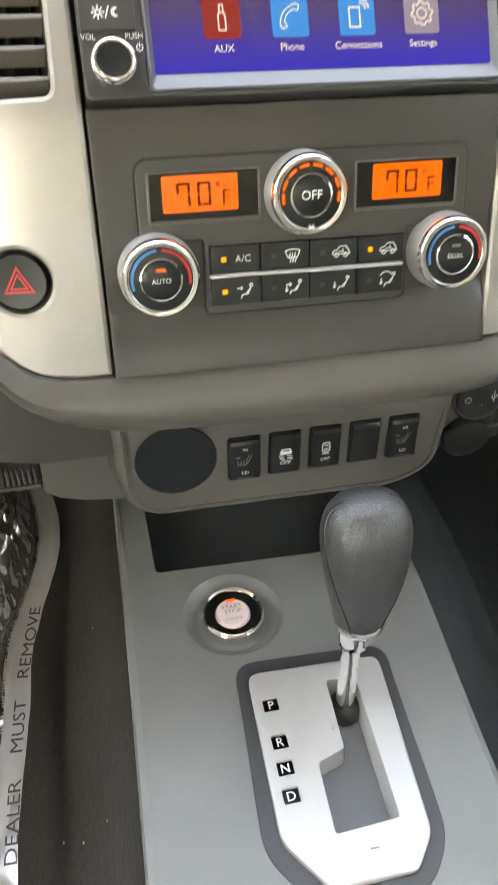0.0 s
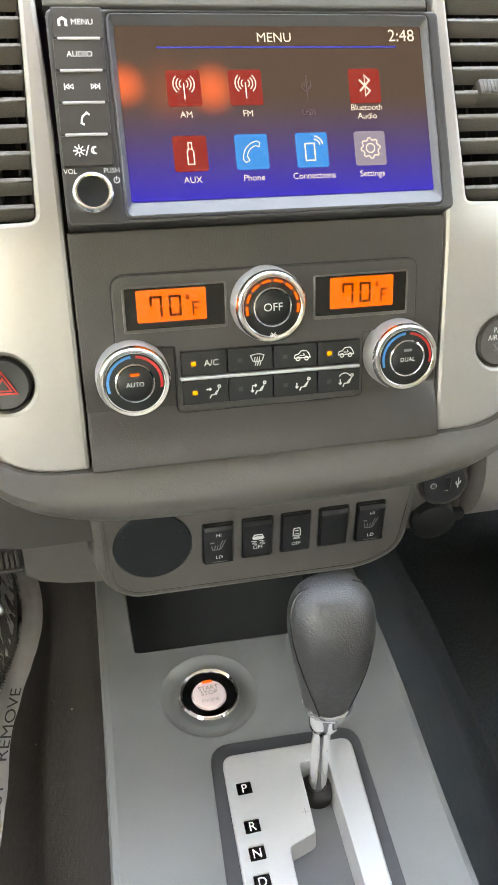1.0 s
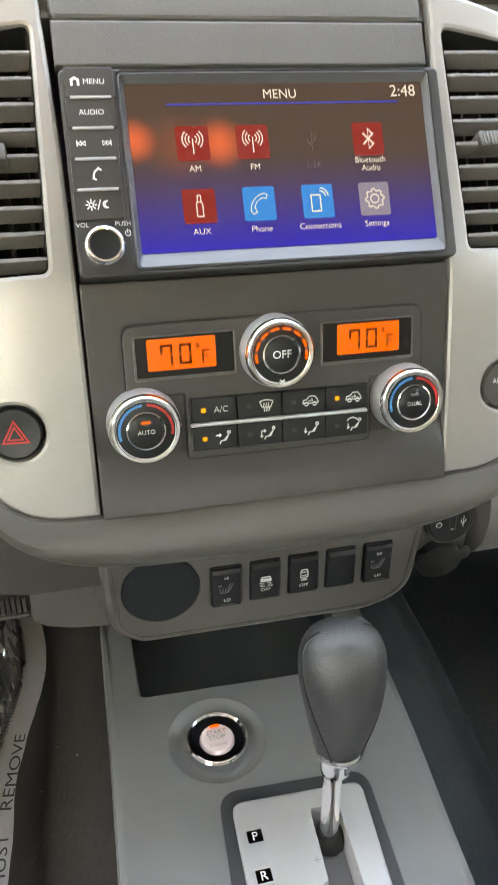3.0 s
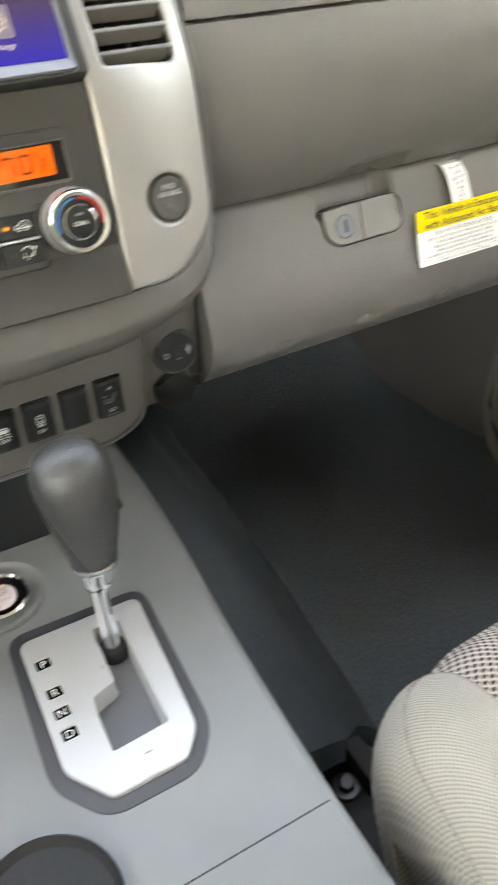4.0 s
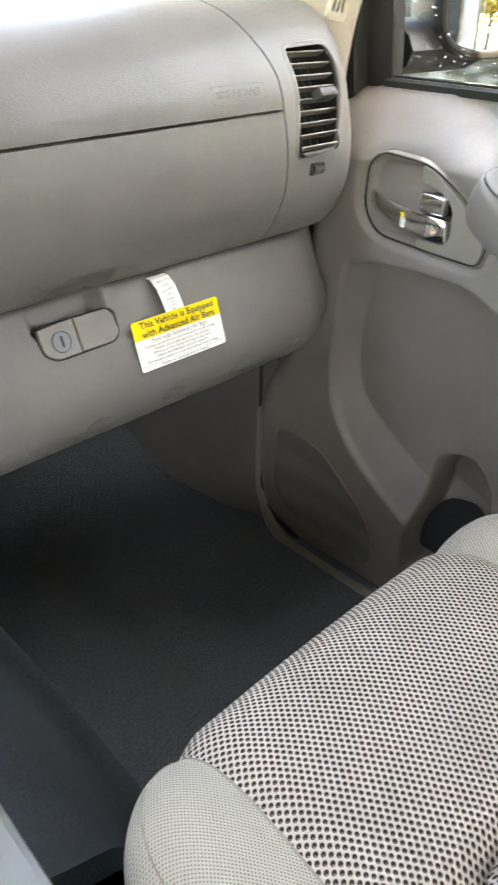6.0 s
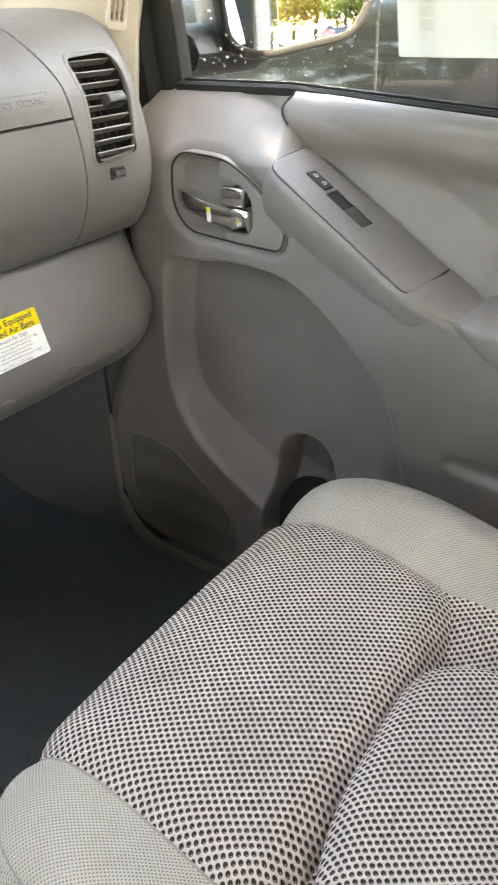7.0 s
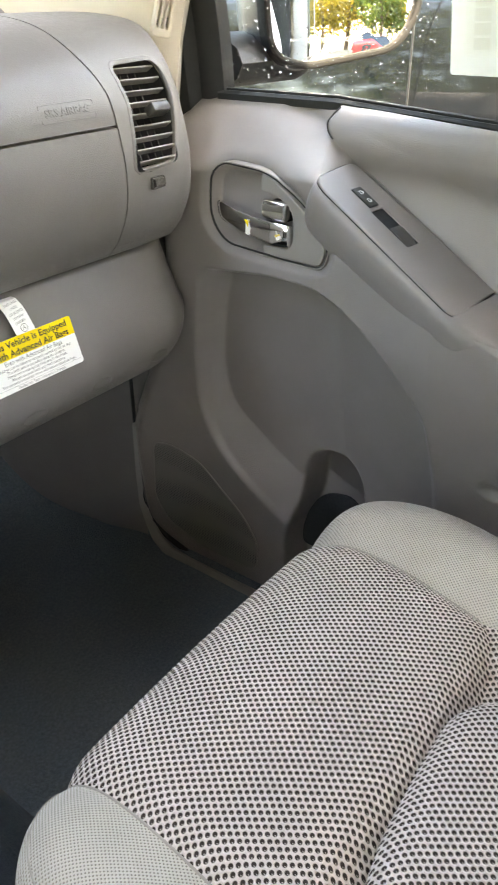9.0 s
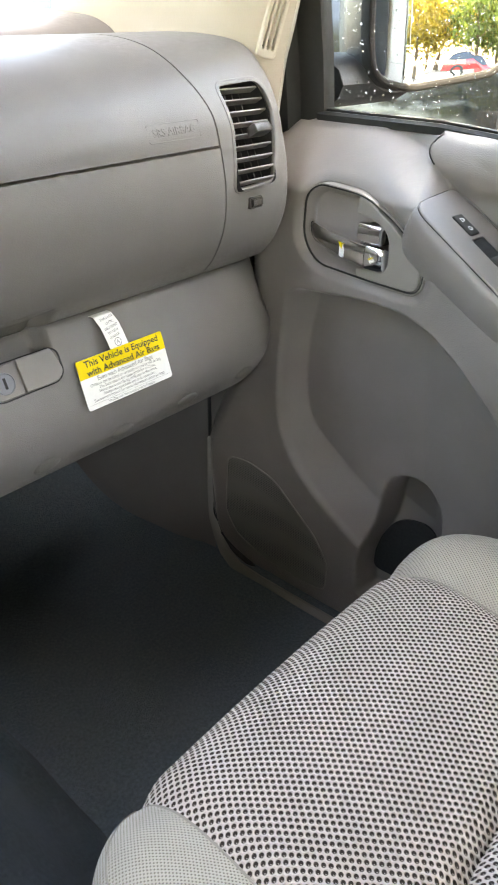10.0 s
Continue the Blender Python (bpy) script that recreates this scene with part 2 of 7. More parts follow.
def lathe(profile, n=40, bm=None, cx=0.0, cy=0.0):
    bm = bm or bmesh.new()
    rings = []
    for r, z in profile:
        if r < 1e-6:
            rings.append([bm.verts.new((cx, cy, z))])
        else:
            rings.append([bm.verts.new((cx + r * math.cos(2 * math.pi * i / n), cy + r * math.sin(2 * math.pi * i / n), z)) for i in range(n)])
    for a, b in zip(rings, rings[1:]):
        for i in range(n):
            if len(a) == 1 and len(b) == 1:
                continue
            if len(a) == 1:
                bm.faces.new((a[0], b[i], b[i - 1]))
            elif len(b) == 1:
                bm.faces.new((a[i - 1], a[i], b[0]))
            else:
                bm.faces.new((a[i - 1], a[i], b[i], b[i - 1]))
    return bm


def loft(rings, caps=True, bm=None, closed=True):
    bm = bm or bmesh.new()
    vs = [[bm.verts.new(p) for p in ring] for ring in rings]
    for a, b in zip(vs, vs[1:]):
        for i in range(0 if closed else 1, len(a)):
            bm.faces.new((a[i - 1], a[i], b[i], b[i - 1]))
    if caps and closed:
        if caps != "end":
            bm.faces.new(list(reversed(vs[0])))
        bm.faces.new(vs[-1])
    return bm


def sheet(fn, nu, nv, bm=None):
    bm = bm or bmesh.new()
    vs = [[bm.verts.new(fn(i / nu, j / nv)) for j in range(nv + 1)] for i in range(nu + 1)]
    for i in range(nu):
        for j in range(nv):
            bm.faces.new((vs[i][j], vs[i + 1][j], vs[i + 1][j + 1], vs[i][j + 1]))
    return bm


def box(lo, hi, bev=0.0, bm=None, seg=2):
    tmp = bmesh.new()
    bmesh.ops.create_cube(tmp, size=1.0)
    for v in tmp.verts:
        v.co = [lo[k] + (hi[k] - lo[k]) * (v.co[k] + 0.5) for k in range(3)]
    if bev:
        bmesh.ops.bevel(tmp, geom=tmp.edges[:], offset=bev, segments=seg, affect="EDGES", profile=0.5)
    if bm is None:
        return tmp
    me = bpy.data.meshes.new("tmp")
    tmp.to_mesh(me)
    tmp.free()
    bm.from_mesh(me)
    bpy.data.meshes.remove(me)
    return bm


def tube(pts, r, n=8, bm=None, caps=True):
    """A round bar along points; r may be one radius or one for each point."""
    pts = [Vector(p) for p in pts]
    rings, side = [], None
    for i, p in enumerate(pts):
        d = (pts[min(i + 1, len(pts) - 1)] - pts[max(i - 1, 0)]).normalized()
        if side is None:
            side = d.orthogonal().normalized()
        side = (side - d * side.dot(d)).normalized()
        up = d.cross(side)
        rad = r[i] if isinstance(r, (list, tuple)) else r
        rings.append([p + rad * (math.cos(2 * math.pi * k / n) * side + math.sin(2 * math.pi * k / n) * up) for k in range(n)])
    return loft(rings, caps, bm)


def lettering(body, size, material, parent, x, y, z, turn=0.0, name="lettering", align="CENTER", wide=1.0, at=None, proud=0.0, bold=0.0):
    """Words lying in the parent's own plane, facing its z."""
    cu = bpy.data.curves.new(name, "FONT")
    cu.body, cu.size, cu.align_x, cu.align_y, cu.resolution_u = body, size, align, "CENTER", 3
    cu.offset = bold
    if proud:
        cu.extrude, cu.bevel_depth = proud, proud * 0.25
    tmp = bpy.data.objects.new(name, cu)
    scene.collection.objects.link(tmp)
    me = bpy.data.meshes.new_from_object(tmp.evaluated_get(bpy.context.evaluated_depsgraph_get()))
    bpy.data.objects.remove(tmp)
    bpy.data.curves.remove(cu)
    me.name = name
    me.materials.clear()
    me.materials.append(material)
    ob = new(name, me)
    ob.parent = parent
    ob.matrix_basis = (at if at is not None else pose(x, y, z, 0, 0, turn)) @ Matrix.Diagonal((wide, 1, 1, 1))
    return ob


def bars(rects, z, material, parent, name="mark"):
    bm = bmesh.new()
    for x0, y0, x1, y1 in rects:
        bm.faces.new([bm.verts.new(p) for p in ((x0, y0, z), (x1, y0, z), (x1, y1, z), (x0, y1, z))])
    return part(name, bm, material, parent, smooth=0)


def strokes(lines, w, z, material, parent, name="symbol", x=0.0, y=0.0, s=1.0):
    """A drawn symbol: flat strokes of width w along polylines."""
    bm = bmesh.new()
    for line in lines:
        pts = [Vector((x + s * a, y + s * b)) for a, b in line]
        ring = len(pts) > 3 and (pts[0] - pts[-1]).length < 1e-6
        pts = pts[:-1] if ring else pts
        k, pairs = len(pts), []
        for i, p in enumerate(pts):
            a = pts[i - 1] if i or ring else None
            c = pts[(i + 1) % k] if i < k - 1 or ring else None
            u = (p - a).normalized() if a is not None else (c - p).normalized()
            v = (c - p).normalized() if c is not None else u
            n = Vector((-u.y - v.y, u.x + v.x))
            n = n / max(n.length_squared / 2, 0.6) * w / 2 if n.length > 1e-6 else Vector((-u.y, u.x)) * w / 2
            q = p - u * w / 2 if a is None else p + u * w / 2 if c is None else p
            pairs.append((bm.verts.new((*(q + n), z)), bm.verts.new((*(q - n), z))))
        for i in range(0 if ring else 1, k):
            bm.faces.new((pairs[i - 1][0], pairs[i][0], pairs[i][1], pairs[i - 1][1]))
    return part(name, bm, material, parent, smooth=0)


def carve(ob, test):
    """Takes away the faces whose middle passes the test, to open a hole."""
    bm = bmesh.new()
    bm.from_mesh(ob.data)
    bmesh.ops.delete(bm, geom=[f for f in bm.faces if test(f.calc_center_median())], context="FACES")
    bm.to_mesh(ob.data)
    bm.free()


def in_poly(x, y, poly):
    inside = False
    for (ax, ay), (bx, by) in zip(poly, poly[1:] + poly[:1]):
        if (ay > y) != (by > y) and x < (bx - ax) * (y - ay) / (by - ay) + ax:
            inside = not inside
    return inside


def arc(r, a0, a1, cx=0.0, cy=0.0, n=8):
    return [(cx + r * math.cos(radians(a0 + (a1 - a0) * i / n)), cy + r * math.sin(radians(a0 + (a1 - a0) * i / n))) for i in range(n + 1)]


def frame_at(origin, lean):
    """A surface frame: x across the car, y up along a face that leans back by so many degrees, z out of it towards the seats."""
    a = radians(lean)
    m = Matrix(((1, 0, 0), (0, math.sin(a), -math.cos(a)), (0, math.cos(a), math.sin(a)))).to_4x4()
    m.translation = origin
    return m


STACK = frame_at((0, 0, 0.66), 33)
PANEL = frame_at((0, -0.0253, 0.621), 15)


def smooth01(t):
    t = min(max(t, 0.0), 1.0)
    return t * t * (3 - 2 * t)


# ---- the cabin's shell ----
def wall_poly(name, pts, thick, label, material, axis, value, holes=(), kind="structure"):
    """A flat wall piece with openings. axis x: points are (y, z); axis y: (x, z); axis z: (x, y)."""
    bm = prism(pts, 0.0, thick, holes=holes)
    prism(pts, 0.0, 0.0001, holes=holes, bm=bm)
    for v in bm.verts:
        a, b, c = v.co
        v.co = {"x": (value + c, a, b), "y": (a, value + c, b), "z": (a, b, value + c)}[axis]
    return tagged(part(name, bm, material, label=label, smooth=0), category=name.split("_")[0], kind=kind)


wall_poly("ceiling", [(-0.80, -1.75), (0.80, -1.75), (0.80, 0.0), (-0.80, 0.0)], 0.04, "cloth-covered headliner over the cabin", LINER, "z", 1.16)
# unseen closing walls: pale for bounced fill, openings sized to steer the light
wall_poly("wall_rear", [(-0.85, -0.4), (0.85, -0.4), (0.85, 1.18), (-0.85, 1.18)], 0.04, "unseen rear closing wall, beige to bounce light, with a low light opening", LINER, "y", -1.75,
          holes=[[(-0.40, 0.90), (0.40, 0.90), (0.40, 1.00), (-0.40, 1.00)]])
wall_poly("wall_driver_side", [(-1.75, -0.2), (0.55, -0.2), (0.55, 0.66), (0.05, 1.18), (-1.75, 1.18)], 0.05, "unseen driver side closing wall, beige to bounce light, with light openings", LINER, "x", -0.86,
          holes=[[(-0.48, 0.63), (0.30, 0.63), (0.10, 0.98), (-0.05, 1.10), (-0.48, 1.10)], [(-1.6, 0.66), (-0.84, 0.66), (-0.84, 1.08), (-1.6, 1.08)]])

wall_poly("wall_passenger_side", [(-1.75, -0.2), (-0.80, -0.2), (-0.80, 1.18), (-1.75, 1.18)], 0.05, "unseen rear side closing wall, beige to bounce light, with a light opening", LINER, "x", 0.79,
          holes=[[(-1.6, 0.66), (-0.90, 0.66), (-0.90, 1.08), (-1.6, 1.08)]])

# ---- floor ----
def floor_fn(u, v):
    y = -1.72 + 2.32 * v
    x = -0.80 + 1.52 * u
    z = 0.0
    if y > 0.30:
        z += 0.55 * smooth01((y - 0.30) / 0.55) ** 1.2
    z += 0.0015 * noise.noise(Vector((x * 9, y * 9, 0)))
    return (x, y, z)


tagged(part("floor", sheet(floor_fn, 60, 90), CARPET, label="black carpeted cabin floor rising to the firewall"), category="floor", kind="structure")


RIDGE_Y = [-0.18, -0.08, 0.0, 0.06, 0.11, 0.17, 0.30, 0.55]
RIDGE_X = [0.238, 0.250, 0.250, 0.238, 0.228, 0.220, 0.215, 0.215]
RIDGE_Z = [0.046, 0.055, 0.086, 0.124, 0.152, 0.170, 0.200, 0.270]


def tunnel_fn(side):
    def fn(u, v):
        y0 = -0.240 + 0.085 * min(u / 0.5, 1.0) if side > 0 else -0.60
        y = y0 + (0.55 - y0) * max(v - 1 / 90, 0.0)
        grow = smooth01((y + 0.05) / 0.4)
        if side > 0:
            # a gentle slope from the console out to a soft ridge, then a steep fall to the floor
            rx, rz = float(np.interp(y, RIDGE_Y, RIDGE_X)), float(np.interp(y, RIDGE_Y, RIDGE_Z))
            top = 0.262 - 0.06 * smooth01((-0.02 - y) / 0.15)
            prof = [(0.075, 0.262), (0.113, top - 0.004), (0.5 * (0.113 + rx), 0.5 * (top + rz) + 0.008), (rx - 0.030, rz + 0.024), (rx - 0.001, rz + 0.001), (rx + 0.015, rz * 0.58), (rx + 0.025, rz * 0.12), (rx + 0.030, -0.012)]
        else:
            prof = [(0.080, 0.262), (0.110, 0.250), (0.135, 0.210), (0.165, 0.178), (0.215, 0.12), (0.28, 0.03), (0.33, -0.01)]
        s = u * (len(prof) - 1)
        i = min(int(s), len(prof) - 2)
        f = s - i
        p0, p1, p2, p3 = prof[max(i - 1, 0)], prof[i], prof[i + 1], prof[min(i + 2, len(prof) - 1)]
        x, z = (0.5 * (2 * p1[k] + (p2[k] - p0[k]) * f + (2 * p0[k] - 5 * p1[k] + 4 * p2[k] - p3[k]) * f * f + (3 * p1[k] - p0[k] - 3 * p2[k] + p3[k]) * f ** 3) for k in (0, 1))
        z += 0.03 * grow * (1 - u) * (side < 0) + 0.003 * noise.noise(Vector((x * 14, y * 14, side)))
        if v == 0.0:
            y, z = y - 0.004, (z - 0.03 if side > 0 else -0.01)
        return (side * x, y, z)

    return fn


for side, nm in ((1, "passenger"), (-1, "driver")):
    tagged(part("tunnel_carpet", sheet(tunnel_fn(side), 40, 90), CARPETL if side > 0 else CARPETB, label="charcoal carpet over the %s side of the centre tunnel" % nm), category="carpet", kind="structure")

# sill trim and kick panel beside the passenger footwell
tagged(part("sill_trim", loft([[(0.690 + 0.014 * smooth01((y - 0.09) / 0.07) + s * q * a, y - s * q2 * a, z + h * b) for a, b in ((-1, -0.6), (-0.85, 0.1), (-0.4, 0.8), (0.2, 1.0), (0.8, 0.5), (1.0, -0.6))] for y, z, s, q, q2, h in
                                [(-1.2, -0.001, 0.009, 1, 0, 0.006), (-0.4, -0.001, 0.009, 1, 0, 0.006), (0.0, -0.001, 0.009, 1, 0, 0.006), (0.06, 0.0, 0.009, 1, 0, 0.006), (0.10, 0.002, 0.009, 1, 0.2, 0.006), (0.130, 0.010, 0.008, 0.8, 0.8, 0.006), (0.150, 0.028, 0.006, 0.7, 0.9, 0.005), (0.163, 0.060, 0.005, 0.7, 0.9, 0.004), (0.166, 0.11, 0.004, 0.7, 0.9, 0.003), (0.165, 0.20, 0.003, 0.7, 0.9, 0.002)]]),
            plastic("grey_sill_plastic", (0.15, 0.142, 0.136), 0.42, 900, 0.12), label="grey plastic sill trim along the carpet edge"), category="trim", kind="structure")


def kick_fn(u, v):
    y = 0.158 + 0.47 * u
    z = -0.03 + 0.50 * v
    x = 0.704 - 0.020 * smooth01((y - 0.16) / 0.08) - 0.035 * smooth01((y - 0.22) / 0.3) + 0.004 * math.sin(v * 3)
    return (x, y, z)


KICK = plastic("dark_kick_plastic", (0.096, 0.092, 0.090), 0.55, 900, 0.2)
tagged(part("kick_panel", sheet(kick_fn, 20, 20), KICK, label="grey plastic kick panel ahead of the door"), category="trim", kind="structure")
tagged(part("hinge_pillar", box((0.716, 0.105, -0.05), (0.80, 0.62, 0.62), 0.004), KICK, label="dark hinge pillar behind the door edge"), category="pillar", kind="structure")
# unseen box, added to keep sky light off the kick panel
tagged(part("light_stop_panel", box((0.45, 0.15, 0.588), (0.80, 0.64, 0.60)), MATTE, label="unseen panel added under the dash top to block light"), category="panel", kind="structure")
tagged(part("sill_backing", box((0.7185, -0.9, -0.06), (0.80, 0.2, 0.045)), MATTE, label="dark sill behind the door edge"), category="sill", kind="structure")
tagged(part("firewall", sheet(lambda u, v: (-0.8 + 1.6 * u, 0.56 + 0.02 * v, 0.2 + 0.5 * v), 4, 4), MATTE, label="dark firewall behind the footwells"), category="wall", kind="structure")

# ---- dashboard ----
dash = thing("dashboard", pose(0, 0, 0), "grey grained plastic dashboard with silver centre trim", "dashboard")


def seam_x(z):
    return 0.569 - 0.03 * abs(z - 0.634) - 1.2 * max(z - 0.66, 0.0) ** 1.3


def end_back(x, z):
    """How far the dash's end draws back towards the door."""
    k = max(x - 0.60, 0.0)
    return 0.8 * k * k + 700 * max(x - 0.655, 0.0) ** 3


def dash_loft(profile, x0, x1, n, name, material, label, left=None, right=None, back=0.10):
    rings = []
    for i in range(n + 1):
        ring = []
        for y, z in profile:
            a = left(z) if left else x0
            b = right(z) if right else x1
            x = a + (b - a) * i / n
            ring.append((x, y + end_back(x, z), z))
        rings.append(ring)
    return part(name, loft(rings), material, dash, label)


def curve_pts(pts, per=6):
    """A smooth run through a few profile points."""
    out, k = [], len(pts)
    for i in range(k - 1):
        p0, p1, p2, p3 = (Vector(pts[max(min(j, k - 1), 0)]) for j in (i - 1, i, i + 1, i + 2))
        for s in range(per):
            f = s / per
            out.append(tuple(0.5 * (2 * p1 + (p2 - p0) * f + (2 * p0 - 5 * p1 + 4 * p2 - p3) * f * f + (3 * p1 - p0 - 3 * p2 + p3) * f ** 3)))
    out.append(tuple(pts[-1]))
    return out


UP = curve_pts([(0.0085, 0.6352), (0.014, 0.655), (0.030, 0.685), (0.058, 0.712), (0.095, 0.7235), (0.15, 0.726), (0.20, 0.722)])
LOW = curve_pts([(0.033, 0.5065), (0.016, 0.527), (0.002, 0.560), (0.0005, 0.598), (0.0075, 0.6325)], 12)
UP = [(0.014, 0.6345), *UP, (0.20, 0.69), (0.05, 0.66)]
LOW = [(0.06, 0.512), (0.040, 0.5035), *LOW, (0.014, 0.6338), (0.05, 0.62)]
dash_loft(UP, 0.172, 0.6, 30, "airbag_lid", GREY, "grained grey airbag lid", right=lambda z: seam_x(z) - 0.0012)
glove_door = dash_loft(LOW, 0.172, 0.6, 150, "glove_door", GREY, "grained grey upper glove door", right=lambda z: seam_x(z) - 0.0008)
ENDP = [(0.06, 0.512), (0.040, 0.5035), *LOW[2:-2], *UP[1:-2], (0.20, 0.69), (0.10, 0.62)]
end_cap = dash_loft(ENDP, 0.57, 0.712, 70, "end_cap", GREY, "grey end cap with an air vent", left=lambda z: seam_x(z) + 0.0008)
# core behind the seams, and the top towards the windscreen
part("core", box((0.165, 0.05, 0.535), (0.555, 0.30, 0.68), 0.01), MATTE, dash, "dark inner core")
TOPP = curve_pts([(0.19, 0.715), (0.205, 0.732), (0.24, 0.742), (0.34, 0.744), (0.50, 0.735), (0.62, 0.72)])
part("top_pad", loft([[(x, y + 0.02 * (x / 0.72) ** 2, z - (0.60 * max(abs(x) - 0.662, 0.0) + 30.0 * max(abs(x) - 0.665, 0.0) ** 2) * (z > 0.65)) for y, z in [*TOPP, (0.62, 0.60), (0.19, 0.60)]] for x in [-0.69 + 0.015 * i for i in range(93)]]),
     GREY, dash, "grey upper dash pad under the windscreen")
# lower glove panel: swells out below the crease and rolls under
GLV = curve_pts([(0.046, 0.5010), (0.040, 0.4955), (0.029, 0.470), (0.013, 0.436), (0.006, 0.412), (0.010, 0.385), (0.029, 0.362), (0.055, 0.3525), (0.10, 0.356), (0.16, 0.37)], 9)
GLVR = [*GLV, (0.16, 0.46), (0.06, 0.50)]


def glove_ring(x):
    k = max(x - 0.60, 0.0) / 0.09
    bend = 0.045 * k ** 3.2
    lift = 0.055 * k ** 2.6
    return [(x, y + bend, z + lift * smooth01((0.45 - z) / 0.1)) for y, z in GLVR]


glove_panel = part("glove_panel", loft([glove_ring(0.178 + (0.690 - 0.178) * i / 190) for i in range(191)]), GREY, dash, "smooth grey lower glove panel with rolled edge")
for i, x in enumerate((0.245, 0.335, 0.425, 0.515, 0.605)):
    m = pose(x, 0.0105, 0.386, 104, 0, 0)
    part("dimple", lathe([(0.021, -0.0040), (0.018, 0.0004), (0.014, 0.0022), (0.008, 0.0030), (0, 0.0032)], 24), GREY, dash, at=m @ Matrix.Diagonal((0.85, 0.45, 0.9, 1)))

# embossed airbag field
EMB = Matrix.Translation((0.515, 0.0134, 0.6525)) @ frame_at((0, 0, 0), 20)
part("emboss", prism(rrect(0.064, 0.016, 0.002), -0.004, 0.0003, 0.0002, holes=[rrect(0.0628, 0.0148, 0.0018)]), GREY, dash, at=EMB)
lettering("SRS AIRBAG", 0.0100, GREY, dash, 0, 0, 0, wide=1.0, at=EMB @ pose(0, 0, 0.0004), proud=0.0003)

# driver side of the dash, beside the stack
part("driver_dash", loft([[(x, 0.012, 0.46), (x, 0.004, 0.50), (x, 0.0, 0.56), (x, 0.008, 0.635), (x, 0.03, 0.685), (x, 0.095, 0.722), (x, 0.2, 0.72), (x, 0.2, 0.46)] for x in (-0.72, -0.45, -0.172)]),
     GREY, dash, "grey driver side dash")
# cover and knee panel: shade under the lip is put into darker base colours
part("column_cover", loft([[(x, 0.012 + 0.02 * k, 0.404), (x, -0.006 + 0.02 * k, 0.415), (x, -0.004 + 0.02 * k, 0.45), (x, 0.0, 0.50), (x, 0.12, 0.50), (x, 0.12, 0.40)] for k, x in ((1, -0.178), (0.3, -0.165), (0, -0.14), (0, -0.08))]),
     plastic("shaded_column_plastic", (0.040, 0.037, 0.033), 0.5, 800, 0.15), dash, "grey cover under the dash, its shade put into the colour")
part("knee_panel", loft([[(x, 0.02, 0.36), (x, -0.01, 0.40), (x, 0.0, 0.47), (x, 0.12, 0.47), (x, 0.12, 0.36)] for x in (-0.75, -0.4, -0.181)]), GREYD, dash, "grey driver knee panel, its shade put into the colour")
part("inner_trim", loft([[(x, 0.050, z), (x, 0.014, z + 0.008), (x, 0.015, 0.404), (x, 0.10, 0.404), (x, 0.10, z)] for x, z in ((-0.1445, 0.366), (-0.136, 0.359), (-0.12, 0.354), (-0.088, 0.350))]), GREYD, dash, "dull trim under the column cover")
part("fin_backing", box((-0.215, 0.016, 0.376), (-0.146, 0.06, 0.400)), MATTE, dash, "dark backing behind the fins")
for k in range(20):
    part("fin", box((-0.214 + 0.0034 * k, 0.0125, 0.383), (-0.2124 + 0.0034 * k, 0.018, 0.396), 0.0004, seg=1), GREYD, dash)
part("fin_sill", box((-0.215, 0.0120, 0.380), (-0.146, 0.03, 0.3825), 0.0006), GREYD, dash)

# ---- centre stack surround ----
# The stack's face bends from a lean of 15 degrees below to 33 degrees at the screen.
STEP = 0.002
BEND = [(-0.0253 - 0.20 * math.sin(radians(15)), 0.621 - 0.20 * math.cos(radians(15)))]
for k in range(200):
    w_ = -0.20 + STEP * (k + 0.5)
    a_ = radians(15 + 18 * smooth01((w_ + 0.025) / 0.05))
    BEND.append((BEND[-1][0] + STEP * math.sin(a_), BEND[-1][1] + STEP * math.cos(a_)))


def face(u, w, d=0.0):
    """A point of the stack's face: u across, w up along it from the radio's lower edge, d out of it."""
    s = min(max((w + 0.20) / STEP, 0.0), 198.999)
    i = int(s)
    (y0, z0), (y1, z1) = BEND[i], BEND[i + 1]
    f = s - i
    ty, tz = (y1 - y0) / STEP, (z1 - z0) / STEP
    return (u, y0 + (y1 - y0) * f - tz * d, z0 + (z1 - z0) * f + ty * d)


def side_fall(u):
    """How far the face falls away towards its sides."""
    return -0.0005 - 3.0 * max(abs(u) - 0.105, 0.0) ** 2


stack = thing("centre_stack", pose(0, 0, 0), "grey surround of the centre stack with rolled lower lip", "dashboard panel")
HALF = [(0.166, 0.150), (0.170, 0.05), (0.1715, 0.0), (0.169, -0.088), (0.140, -0.136), (0.095, -0.153)]
HALFI = [(0.1605, 0.150), (0.1640, 0.05), (0.1650, 0.0), (0.1615, -0.083), (0.1330, -0.1175), (0.093, -0.1190)]
RAD = [0.01, 0.05, 0.05, 0.06, 0.05, 0.05, 0.08, 0.05, 0.05, 0.06, 0.05, 0.05, 0.01]
SUR = rounded([*[(-x, y) for x, y in HALF], (0.0, -0.157), *reversed(HALF)], RAD, 7)
SURI = rounded([*[(-x, y) for x, y in HALFI], (0.0, -0.1192), *reversed(HALFI)], RAD, 7)
rows = []
